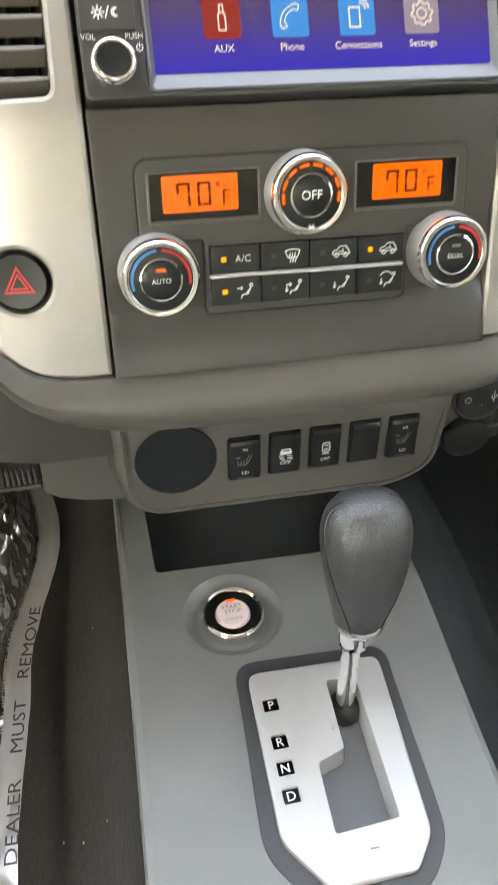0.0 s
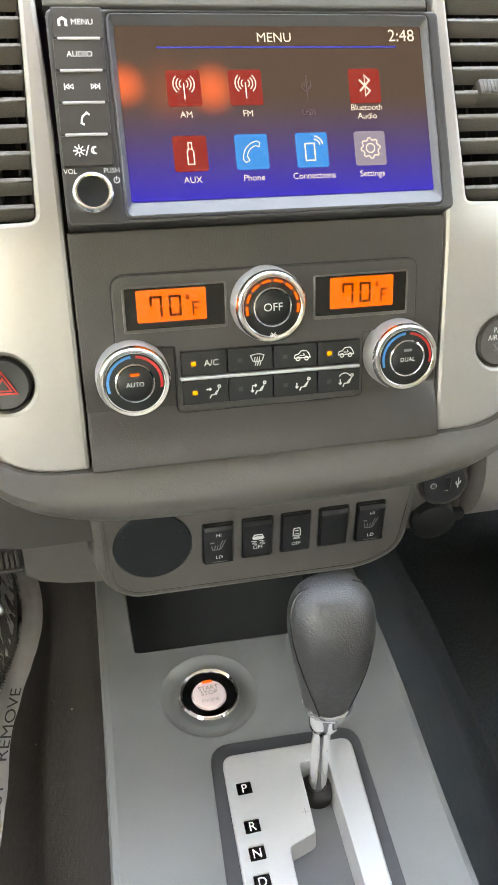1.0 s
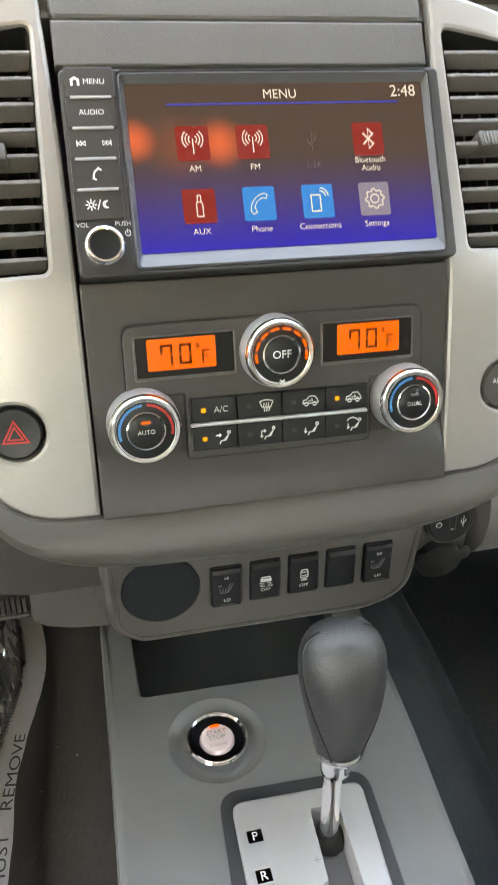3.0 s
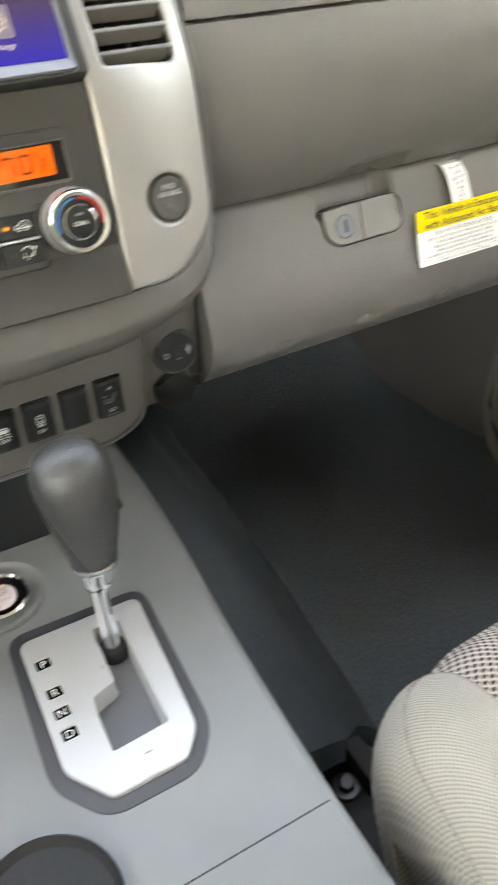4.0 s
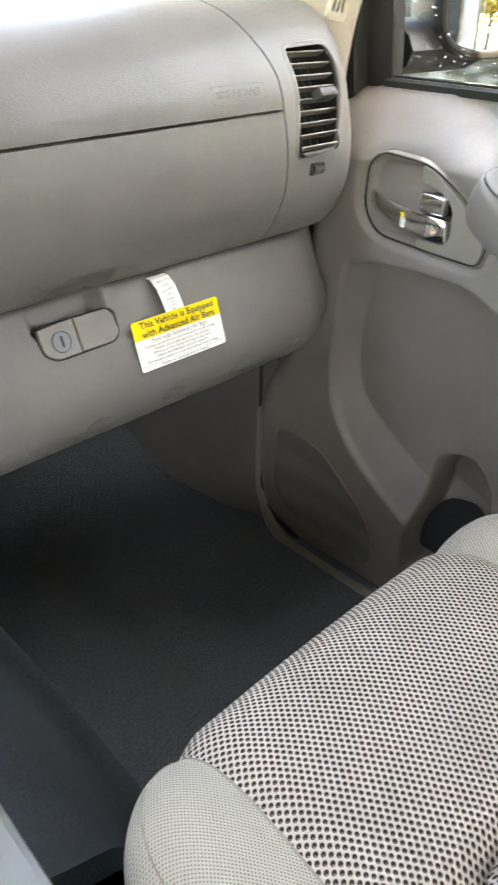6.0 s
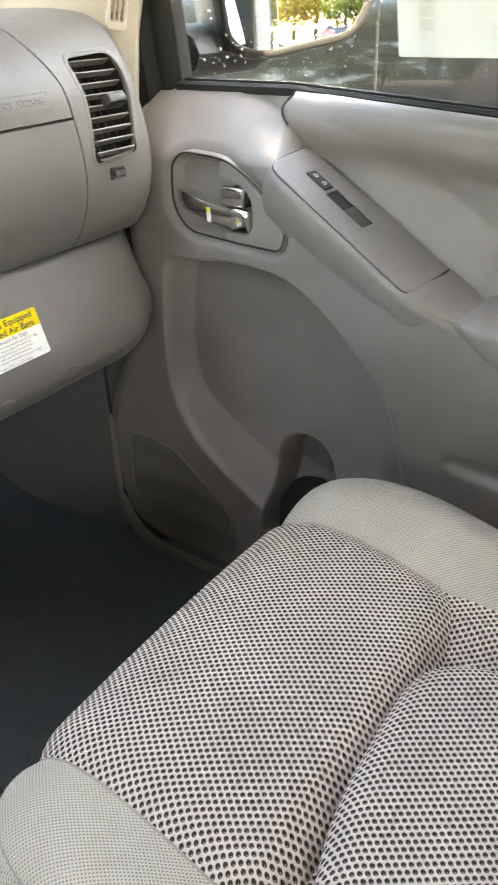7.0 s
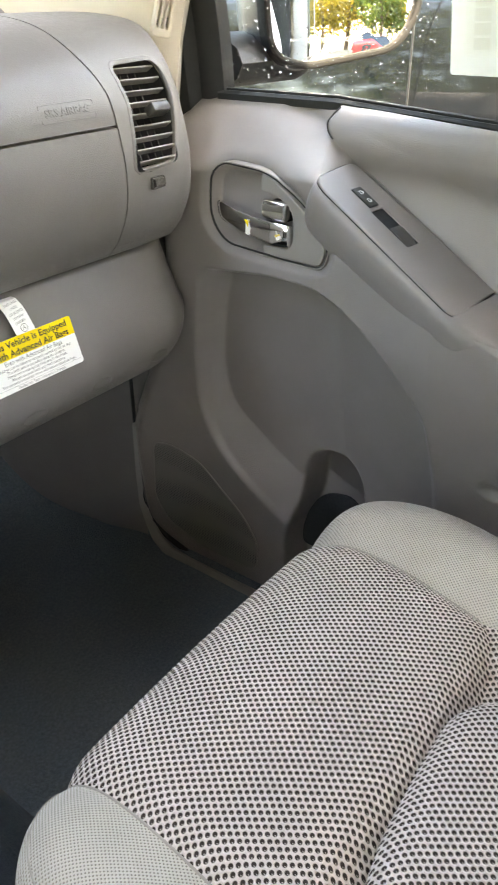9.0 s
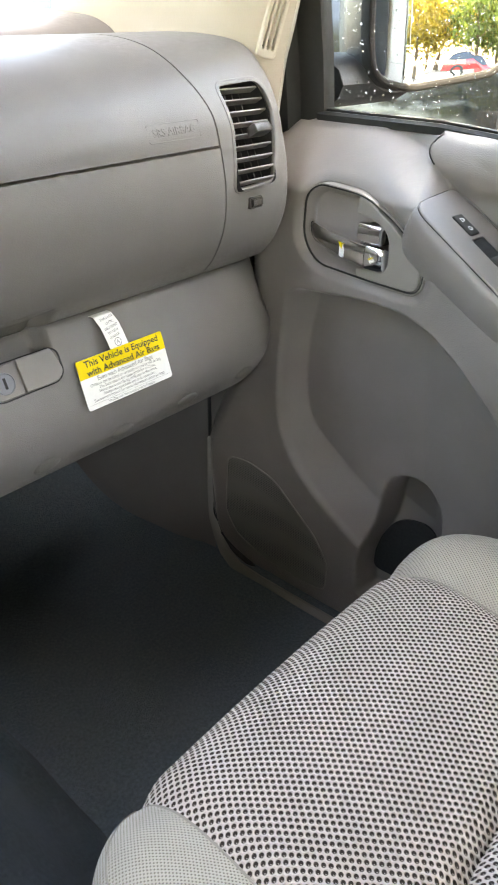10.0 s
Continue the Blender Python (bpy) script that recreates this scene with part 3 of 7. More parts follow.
for f, d, bulge in ((0.30, -0.10, 0), (0.0, -0.075, 0), (0.0, -0.045, 0), (0.0, -0.022, 0.2), (0.05, -0.012, 0.45), (0.16, -0.0055, 0.75), (0.32, -0.0025, 1.0), (0.52, -0.001, 1.0), (0.75, -0.0005, 0.75), (0.94, -0.0005, 0.45), (1.0, -0.0012, 0.40), (1.0, -0.02, 0.0), (1.12, -0.02, 0.0)):
    ring = []
    for (x, y), (xi, yi) in zip(SUR, SURI):
        u, w = x + (xi - x) * f, y + (yi - y) * f
        lip = smooth01((-0.085 - y) / 0.05)
        ring.append(face(u, w, d + 0.011 * bulge * lip + side_fall(u) * (1 - 0.8 * lip)))
    rows.append(ring)
part("surround", loft(rows, caps=False), SURR, stack, "grey rolled surround")


def trim_plate(outline, d0, d1, bev, name, material, parent, label="", holes=(), lift=None, dense=0.012):
    """A plate that follows the stack's bent face."""
    def fine(loop):
        out = []
        for i, p in enumerate(loop):
            a, b = Vector(loop[i - 1]), Vector(p)
            n = max(1, int((b - a).length / dense))
            out += [tuple(a + (b - a) * (k + 1) / n) for k in range(n)]
        return out
    bm = prism(fine(outline), d0, d1, bev, holes=[fine(h) for h in holes])
    for axis, lo, hi, gap in ((1, -0.12, 0.146, 0.007), (0, -0.168, 0.168, 0.012)):
        for k in range(int((hi - lo) / gap)):
            co, no = [0.0, 0.0, 0.0], [0.0, 0.0, 0.0]
            co[axis], no[axis] = lo + gap * (k + 0.37), 1.0
            bmesh.ops.bisect_plane(bm, geom=bm.verts[:] + bm.edges[:] + bm.faces[:], plane_co=co, plane_no=no)
    for v in bm.verts:
        u, w, d = v.co
        v.co = face(u, w, d + (lift(u, w) if lift else side_fall(u)))
    for f in bm.faces:
        f.material_index = 0
    return part(name, bm, material, parent, label, smooth=20)


VENT = rounded([(0.1065, 0.004), (0.1515, 0.003), (0.1535, 0.098), (0.148, 0.113), (0.1035, 0.119)], [0.004, 0.006, 0.010, 0.012, 0.004])
TRIM = rounded([(0.0945, -0.1185), (0.124, -0.1185), (0.150, -0.106), (0.161, -0.080), (0.1645, 0.010), (0.1640, 0.100), (0.156, 0.126), (0.098, 0.139), (0.0945, 0.06)],
               [0.001, 0.03, 0.03, 0.04, 0.05, 0.03, 0.02, 0.002, 0.03])
for side in (1, -1):
    flip = lambda loop: [(side * x, y) for x, y in loop]
    button = circle(0.0142, side * 0.131, -0.071, 40)
    trim_plate(flip(TRIM), -0.006, 0.0005, 0.0022, "silver_trim", SILVER, stack, "silver painted trim panel", holes=[flip(VENT), button])
    # seats of vent and button behind the openings
    well = [inset(flip(VENT) if side > 0 else list(reversed(flip(VENT))), k) for k in (0.0004, 0.002, 0.004)]
    part("vent_well", loft([[face(u, w, d + side_fall(u)) for u, w in ring] for ring, d in zip(well, (-0.001, -0.02, -0.045))], caps="end"), MATTE, stack, "black vent shaft")
    ring = circle(0.0139, side * 0.131, -0.071, 40)
    part("button_well", loft([[face(u, w, d + side_fall(u)) for u, w in ring] for d in (0.0, -0.012)], caps="end"), SILVER, stack)

DARK = [(-0.0935, -0.1185), (0.0935, -0.1185), (0.0935, -0.002), (-0.0935, -0.002)]
trim_plate(DARK, -0.006, 0.0, 0.0008, "fascia", CHAR, stack, "charcoal fascia", lift=lambda u, w: 0.006 * smooth01((-0.088 - w) / 0.03) - 0.002 * smooth01((-0.075 - w) / 0.01) * (1 - smooth01((-0.09 - w) / 0.01)), dense=0.006)
UPPER = [(-0.0935, 0.1000), (0.0935, 0.1000), (0.0935, 0.1215), (-0.0935, 0.1215)]
trim_plate(UPPER, -0.01, 0.0, 0.001, "upper_band", HOODG, stack, "slate band above the radio", lift=lambda u, w: -0.001)
# hood over the stack with a shallow dip between two shoulders
HOOD = rounded([(-0.0935, 0.1222), (0.0935, 0.1222), (0.0935, 0.1445), (0.086, 0.1455), (0.070, 0.1415), (-0.066, 0.1385), (-0.082, 0.1450), (-0.0935, 0.1450)], 0.004, 4)
trim_plate(HOOD, -0.05, 0.0, 0.002, "hood", HOODG, stack, "slate hood", lift=lambda u, w: -0.001)
part("hood_top", loft([[(x, 0.062, 0.722), (x, 0.068, 0.7300), (x, 0.085, 0.7335), (x, 0.24, 0.736), (x, 0.24, 0.69), (x, 0.066, 0.70)] for x in (-0.17, -0.0935, 0, 0.0935, 0.17)]), GREY, stack, "grey top of the stack")


def vent_slats(parent, n, span, y0, y1, depth, slat_material, tilt=-12, thick=0.0026):
    for i in range(n):
        y = y0 + (y1 - y0) * (i + 0.5) / n
        x0, x1 = span(y)
        ob = part("slat", box((x0, -thick / 2, -depth / 2), (x1, thick / 2, depth / 2), 0.0006, seg=1), slat_material, parent, at=pose(0, y, 0, tilt, 0, 0))


for side in (1, -1):
    vent = thing("air_vent", Matrix.Translation((0, 0, 0)) @ STACK @ pose(0, -0.0465, -0.010), "black slatted air vent in the silver trim", "air vent", group="dashboard air vents")
    vent_slats(vent, 9, lambda y: ((0.1062 - 0.026 * max(y, 0), 0.1512 + 0.02 * y) if side > 0 else (-0.1512 - 0.02 * y, -0.1062 + 0.026 * max(y, 0))), 0.0045, 0.113, 0.012, GREY, tilt=-14)
    for k in range(4):
        x = side * (0.112 + 0.0105 * k)
        part("vane", box((x - 0.0008, 0.006, -0.030), (x + 0.0008, 0.110, -0.012)), MATTE, vent)
    knob = part("thumb_slide", box((side * 0.130 - 0.0105, -0.0048, -0.002), (side * 0.130 + 0.0105, 0.0048, 0.0085), 0.0016), GREYD, vent, "ribbed thumb slide", at=pose(0, 0.0600, 0, -14, 0, 0))
    for k in range(9):
        part("rib", box((side * 0.130 - 0.0085 + 0.0020 * k, -0.0036, 0.006), (side * 0.130 - 0.0075 + 0.0020 * k, 0.0036, 0.0089), 0.0002, seg=1), GREYD, knob)


# ---- switches in the silver trim ----
def face_frame(u, w, d=0.0, lean=15):
    turn = math.degrees(math.atan(6.0 * max(abs(u) - 0.105, 0.0))) * (1 if u > 0 else -1)
    return frame_at(face(u, w, d + side_fall(u)), lean) @ pose(0, 0, 0, 0, turn, 0)


haz = thing("hazard_switch", face_frame(-0.131, -0.071), "round black hazard switch with a red triangle", "switch")
part("button", lathe([(0.0130, -0.010), (0.0130, -0.001), (0.0120, 0.0006), (0.006, 0.0002), (0, 0.0)], 40), BLACK, haz)
for r, w in ((0.0072, 0.0011), (0.0042, 0.0009)):
    tri = [(r * math.cos(radians(a)), r * math.sin(radians(a)) - 0.0008) for a in (90, 210, 330, 90)]
    strokes([tri], w, 0.0009, REDP, haz, "triangle_mark")
pab = thing("airbag_indicator", face_frame(0.131, -0.071), "round dark airbag indicator lamp with white lettering", "indicator")
part("lens", lathe([(0.0130, -0.010), (0.0130, -0.001), (0.0122, 0.0002), (0, 0.0003)], 40), plastic("dark_grey_lens", (0.07, 0.066, 0.062), 0.35, 0, 0), pab)
lettering("PASS", 0.0042, PRINT, pab, 0, 0.0066, 0.0006)
lettering("AIR BAG", 0.0042, PRINT, pab, 0, 0.0026, 0.0006)
strokes([arc(0.0018, 0, 360, -0.001, -0.002), [(-0.003, -0.0045), (0.001, -0.0045), (0.003, -0.0075)], [(-0.004, -0.001), (0.004, -0.008)]], 0.0005, 0.0006, PRINTG, pab)

# ---- radio with touch screen ----
radio = thing("touchscreen_radio", STACK, "black touchscreen radio showing its menu, orange and blue lit", "radio")
part("body", prism(rrect(0.1890, 0.0965, 0.003, 0.0018, 0.0015), -0.02, 0.0045, 0.0012, holes=[rrect(0.157, 0.0925, 0.003, 0.0122, 0.0018)]), plastic("soft_black", (0.036, 0.036, 0.037), 0.42, 1200, 0.08), radio, "black plastic housing")
OUT_, IN_ = rrect(0.157, 0.0925, 0.003, 0.0122, 0.0018), rrect(0.1505, 0.0800, 0.0012, 0.0125, 0.0038)
part("bezel", loft([[(x, y, 0.0040) for x, y in OUT_], [(x, y, 0.0052) for x, y in inset(OUT_, 0.001)], [(x, y, 0.0005) for x, y in IN_]], caps=False), plastic("slate_bezel", (0.10, 0.105, 0.115), 0.4, 1200, 0.03, vary=0.02), radio, "sloping slate bezel")

m, nt, b = shader("lit_menu_screen")
N_, L_ = nt.nodes.new, nt.links.new
sep = N_("ShaderNodeSeparateXYZ")
L_(coords(nt), sep.inputs[0])
rampb = node(nt, "ShaderNodeMapRange", From_Min=0.012, From_Max=-0.037, To_Min=0.0, To_Max=1.0)
L_(sep.outputs[1], rampb.inputs["Value"])
mixb = N_("ShaderNodeMix")
mixb.data_type = "RGBA"
mixb.inputs["A"].default_value = (0.062, 0.044, 0.041, 1)
mixb.inputs["B"].default_value = (0.013, 0.013, 0.52, 1)
pw = N_("ShaderNodeMath")
pw.operation = "POWER"
pw.inputs[1].default_value = 1.7
L_(rampb.outputs[0], pw.inputs[0])
L_(pw.outputs[0], mixb.inputs["Factor"])
total = mixb.outputs["Result"]
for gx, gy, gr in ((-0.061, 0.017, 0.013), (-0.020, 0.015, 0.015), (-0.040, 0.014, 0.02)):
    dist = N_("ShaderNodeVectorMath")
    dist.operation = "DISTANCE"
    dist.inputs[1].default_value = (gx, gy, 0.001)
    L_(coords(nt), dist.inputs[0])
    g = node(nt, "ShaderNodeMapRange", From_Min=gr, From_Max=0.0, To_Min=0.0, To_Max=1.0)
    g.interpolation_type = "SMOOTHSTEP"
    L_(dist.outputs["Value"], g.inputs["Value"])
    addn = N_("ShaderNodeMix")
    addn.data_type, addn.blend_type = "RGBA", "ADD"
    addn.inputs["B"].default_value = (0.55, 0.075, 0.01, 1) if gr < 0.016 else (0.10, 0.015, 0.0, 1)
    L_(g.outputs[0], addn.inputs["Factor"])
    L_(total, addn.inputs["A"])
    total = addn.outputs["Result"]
b.inputs["Base Color"].default_value = (0.004, 0.004, 0.004, 1)
b.inputs["Roughness"].default_value = 0.16
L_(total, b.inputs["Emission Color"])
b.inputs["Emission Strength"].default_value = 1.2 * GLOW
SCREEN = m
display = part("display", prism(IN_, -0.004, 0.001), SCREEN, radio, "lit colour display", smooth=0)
ZT = 0.0013
lettering("MENU", 0.0063, WHITEG, display, 0.0124, 0.0382, ZT)
lettering("2:48", 0.0082, WHITEG, display, 0.0773, 0.0390, ZT)
bars([(-0.044, 0.0335, 0.074, 0.0342)], ZT, glowing("blue_line", (0.03, 0.06, 0.8), 0.9), display, "line")
COLS = (-0.0332, -0.0037, 0.0262, 0.0560)
ICONS = (("AM", 0, 0, REDG, WHITEG), ("FM", 1, 0, REDG, WHITEG), ("USB", 2, 0, None, DIMG), ("Bluetooth", 3, 0, REDG, WHITEG), ("AUX", 0, 1, REDG, WHITEG), ("Phone", 1, 1, BLUEG, WHITEG), ("Connections", 2, 1, BLUEG, WHITEG), ("Settings", 3, 1, GREYG, WHITEG))
for word, c, r, tile, ink in ICONS:
    x, y = COLS[c], (0.0152, -0.0150)[r]
    if tile:
        part("icon_tile", prism(rrect(0.0160, 0.0165, 0.0012, x, y), 0.0010, 0.00125), tile, display, smooth=0)
    z = 0.0015
    if word in ("AM", "FM"):
        strokes([[(0, -0.005), (0, 0.002)], *[arc(q, a, a + 90, 0, 0.0018) for q in (0.002, 0.0035, 0.005) for a in (-45, 135)]], 0.0006, z, ink, display, x=x, y=y)
    elif word == "USB":
        strokes([[(0, -0.005), (0, 0.005)], [(0, -0.002), (0.0022, 0.0), (0.0022, 0.002)], [(0, -0.003), (-0.0022, -0.001), (-0.0022, 0.001)]], 0.0005, z, ink, display, x=x, y=y)
    elif word == "Bluetooth":
        strokes([[(-0.0025, -0.0025), (0.0025, 0.0025), (0, 0.005), (0, -0.005), (0.0025, -0.0025), (-0.0025, 0.0025)]], 0.0009, z, ink, display, x=x, y=y)
    elif word == "AUX":
        strokes([[(-0.0015, -0.005), (0.0015, -0.005), (0.0015, 0.001), (0.0008, 0.002), (0.0008, 0.005), (-0.0008, 0.005), (-0.0008, 0.002), (-0.0015, 0.001), (-0.0015, -0.005)], [(-0.001, 0.002), (0.001, 0.002)]], 0.0006, z, ink, display, x=x, y=y)
    elif word == "Phone":
        strokes([arc(0.0085, 100, 180, 0.0040, -0.0035, 8), arc(0.0062, 105, 172, 0.0036, -0.0032, 8), [(-0.0045, -0.0035), (-0.0035, -0.0050), (-0.0015, -0.0042), (-0.0022, -0.0024)], [(0.0025, 0.0050), (0.0042, 0.0042), (0.0036, 0.0022), (0.0020, 0.0028)]], 0.0005, z, ink, display, x=x, y=y)
    elif word == "Connections":
        strokes([[(-0.0035, -0.005), (0.0012, -0.005), (0.0012, 0.003), (-0.0035, 0.003), (-0.0035, -0.005)], arc(0.003, 10, 80, 0.001, 0.002), arc(0.0045, 10, 80, 0.001, 0.002)], 0.0007, z, ink, display, x=x, y=y)
    else:
        strokes([arc(0.0022, 0, 360, n=16), [(0.0001 + (0.0050 if k % 4 < 2 else 0.0040) * math.cos(radians(k * 11.25)), (0.0050 if k % 4 < 2 else 0.0040) * math.sin(radians(k * 11.25))) for k in range(33)]], 0.0006, z, ink, display, x=x, y=y)
    if word == "Bluetooth":
        lettering("Bluetooth", 0.0041, WHITEG, display, x, 0.0047, ZT)
        lettering("Audio", 0.0041, WHITEG, display, x, 0.0006, ZT)
    else:
        lettering(word, 0.0042, ink, display, x, y - 0.0123, ZT)
for k, word in enumerate(("MENU", "AUDIO", "SEEK", "CALL", "LIGHT")):
    y = 0.0428 - 0.01415 * k
    x = -0.0790 - 0.0004 * k
    key = part("key", prism(rrect(0.0222, 0.0136, 0.0008, x, y), 0.0, 0.0060, 0.0004), CHAR, radio)
    if k < 2:
        lettering(word, 0.0036, PRINT, key, x + (0.002 if k == 0 else 0), y, 0.0062)
    if k == 0:
        strokes([[(-0.008, -0.0012), (-0.008, 0.0008), (-0.0065, 0.0018), (-0.005, 0.0008), (-0.005, -0.0012)]], 0.0012, 0.0062, PRINT, key, x=x, y=y)
    if k == 2:
        for sx in (-1, 1):
            strokes([[(-0.0012, 0.0010), (0.0004, 0), (-0.0012, -0.0010), (-0.0012, 0.001)], [(0.0006, 0.0010), (0.0022, 0), (0.0006, -0.0010), (0.0006, 0.001)], [(0.0025, 0.0012), (0.0025, -0.0012)]], 0.0005, 0.0062, PRINT, key, x=x + sx * 0.0052, y=y, s=sx)
    if k == 3:
        strokes([arc(0.0036, 105, 190, 0.0022, -0.0012, 6), [(-0.0016, -0.0020), (-0.0006, -0.0026)], [(0.0010, 0.0026), (0.0020, 0.0018)]], 0.0009, 0.0062, PRINT, key, x=x, y=y)
    if k == 4:
        strokes([arc(0.0010, 0, 360, -0.0035), *[[(-0.0035 + 0.0017 * math.cos(radians(a)), 0.0017 * math.sin(radians(a))), (-0.0035 + 0.0024 * math.cos(radians(a)), 0.0024 * math.sin(radians(a)))] for a in range(0, 360, 45)], [(-0.0006, -0.002), (0.0008, 0.002)], arc(0.0016, 80, 280, 0.0035), arc(0.0015, 100, 260, 0.0042)], 0.0006, 0.0062, PRINT, key, x=x, y=y)
    if k < 4:
        part("chrome_strip", box((x - 0.0094, y - 0.0078, 0.004), (x + 0.0094, y - 0.0065, 0.0066), 0.0004, seg=1), PLATE, radio)
vol = part("volume_knob", lathe([(0.0096, 0.004), (0.0096, 0.0085), (0.0093, 0.0110), (0.0087, 0.0124), (0.0078, 0.0129), (0.0070, 0.0126)], 48), CHROME, radio, "chrome ringed volume knob", at=pose(-0.0800, -0.0330, -0.003))
part("cap", lathe([(0.0071, 0.011), (0.0068, 0.0122), (0.0040, 0.0116), (0, 0.0114)], 40), BLACK, vol)
lettering("VOL", 0.0031, PRINT, radio, -0.0890, -0.0226, 0.0047)
lettering("PUSH", 0.0031, PRINT, radio, -0.0706, -0.0226, 0.0047)
strokes([arc(0.0013, 120, 420, -0.0688, -0.0270), [(-0.0688, -0.0268), (-0.0688, -0.0252)]], 0.0004, 0.0047, PRINT, radio)

# ---- climate controls ----
clim = thing("climate_control", PANEL, "black climate control unit with three chrome ringed dials and orange displays", "control panel")
REC = rounded([(-0.0762, -0.058), (-0.0762, -0.0225), (0.0788, -0.0225), (0.0788, -0.058), (0.050, -0.058), (0.050, -0.0925), (-0.048, -0.0925), (-0.048, -0.058)], [0.002, 0.007, 0.007, 0.002, 0.002, 0.003, 0.003, 0.002])
part("base_plate", prism(REC, -0.003, 0.0018, 0.0008), CHAR, clim, "charcoal base plate")
part("plate_gap", prism(inset(list(reversed(REC)) if area2(REC) < 0 else REC, -0.0007), -0.003, 0.0003), MATTE, clim, "dark joint round the base plate")
UNLIT = plastic("unlit_lamp", (0.026, 0.025, 0.024), 0.4, 0, 0)
SEGS = {"7": "abcf", "0": "abcdef"}


def lcd(cx, wx, name_at):
    win = part("lcd_window", prism(rrect(0.0485, 0.0198, 0.0008, cx, -0.0388), -0.001, 0.0021, 0.0003), GLOSS, clim, "gloss black display window")
    part("window_rim", prism(rrect(0.0508, 0.0222, 0.0014, cx, -0.0391), 0.0, 0.0026, 0.0007, holes=[rrect(0.0484, 0.0197, 0.0008, cx, -0.0387)], hole_bev=0.0005), SURR, clim)
    part("lit_field", prism(rrect(0.0338, 0.0155, 0.0008, wx, -0.0376), 0.0020, 0.0024), ORANGE, win, "orange lit field", smooth=0)
    rects = []
    for k, dgt in enumerate("70"):
        ox, w, h = wx - 0.0105 + 0.0092 * k, 0.0060, 0.0050
        oy, t = -0.0378, 0.0011
        for sgm in SEGS[dgt]:
            rects.append({"a": (ox, oy + h - t, ox + w, oy + h), "b": (ox + w - t, oy + 0.0004, ox + w, oy + h - 0.0002), "c": (ox + w - t, oy - h, ox + w, oy - 0.0004), "d": (ox, oy - h, ox + w, oy - h + t),
                          "e": (ox, oy - h, ox + t, oy - 0.0004), "f": (ox, oy + 0.0004, ox + t, oy + h)}[sgm])
    ox = wx + 0.0100
    rects += [(ox, -0.043, ox + 0.0008, -0.0365), (ox, -0.0373, ox + 0.0038, -0.0365), (ox, -0.0400, ox + 0.0032, -0.0393), (wx + 0.0072, -0.0352, wx + 0.0086, -0.0346), (wx + 0.0072, -0.0336, wx + 0.0086, -0.0330), (wx + 0.0072, -0.0352, wx + 0.0077, -0.0330), (wx + 0.0082, -0.0352, wx + 0.0087, -0.0330)]
    bars(rects, 0.0026, SEG, win, "readout")


lcd(-0.0463, -0.0481, 0)
lcd(0.0485, 0.0488, 1)


def dial(x, y, r, h, word, kind):
    d = part("dial", lathe([(r + 0.0006, 0.0), (r + 0.0004, h * 0.55), (r - 0.0004, h * 0.86), (r - 0.0012, h * 0.97), (r - 0.0024, h), (r - 0.0034, h - 0.0006)], 64), RINGS, clim, "chrome ringed dial", at=pose(x, y, 0.0))
    part("rim", lathe([(r - 0.0001, h * 0.80), (r - 0.0003, h * 0.93), (r - 0.0014, h * 1.01), (r - 0.0026, h * 1.005), (r - 0.0032, h * 0.96)], 64), CHROME, d)
    part("dial_face", lathe([(r - 0.003, h - 0.001), (0.0098, h - 0.0002), (0, h - 0.0002)], 48), BLACK, d)
    part("inner_ring", lathe([(0.0096, h - 0.0004), (0.0095, h + 0.0007), (0.0088, h + 0.0009), (0.0084, h + 0.0003)], 48), CHROME, d)
    part("push_cap", lathe([(0.0085, h - 0.0004), (0.0083, h + 0.0006), (0.0076, h + 0.0009), (0, h + 0.0010)], 40), BLACK, d)
    z = h + 0.0003
    if kind == "fan":
        for k in range(8):
            a = -5 + 190 * k / 7
            strokes([arc(0.0127, a - 7, a + 7, n=3)], 0.0014, z, ORANGE, d, "lit_segment")
        lettering(word, 0.0055, PRINT, d, 0, 0, h + 0.0012)
        strokes([[(-0.001, -0.0125), (0.001, -0.0145)], [(0.001, -0.0125), (-0.001, -0.0145)], [(-0.0014, -0.0135), (0.0014, -0.0135)]], 0.0005, z, PRINT, d)
    else:
        strokes([arc(0.0128, 98, 195, n=12)], 0.0013, z, BLUEP, d, "blue_scale")
        strokes([arc(0.0128, -10, 82, n=12)], 0.0013, z, REDP, d, "red_scale")
        lettering(word, 0.0031, PRINT, d, 0, -0.0006, h + 0.0012)
        bars([(-0.0022, 0.0036, 0.0022, 0.0050)], h + 0.0012, ORANGE if word == "AUTO" else PRINTG, d, "lamp")
    return d


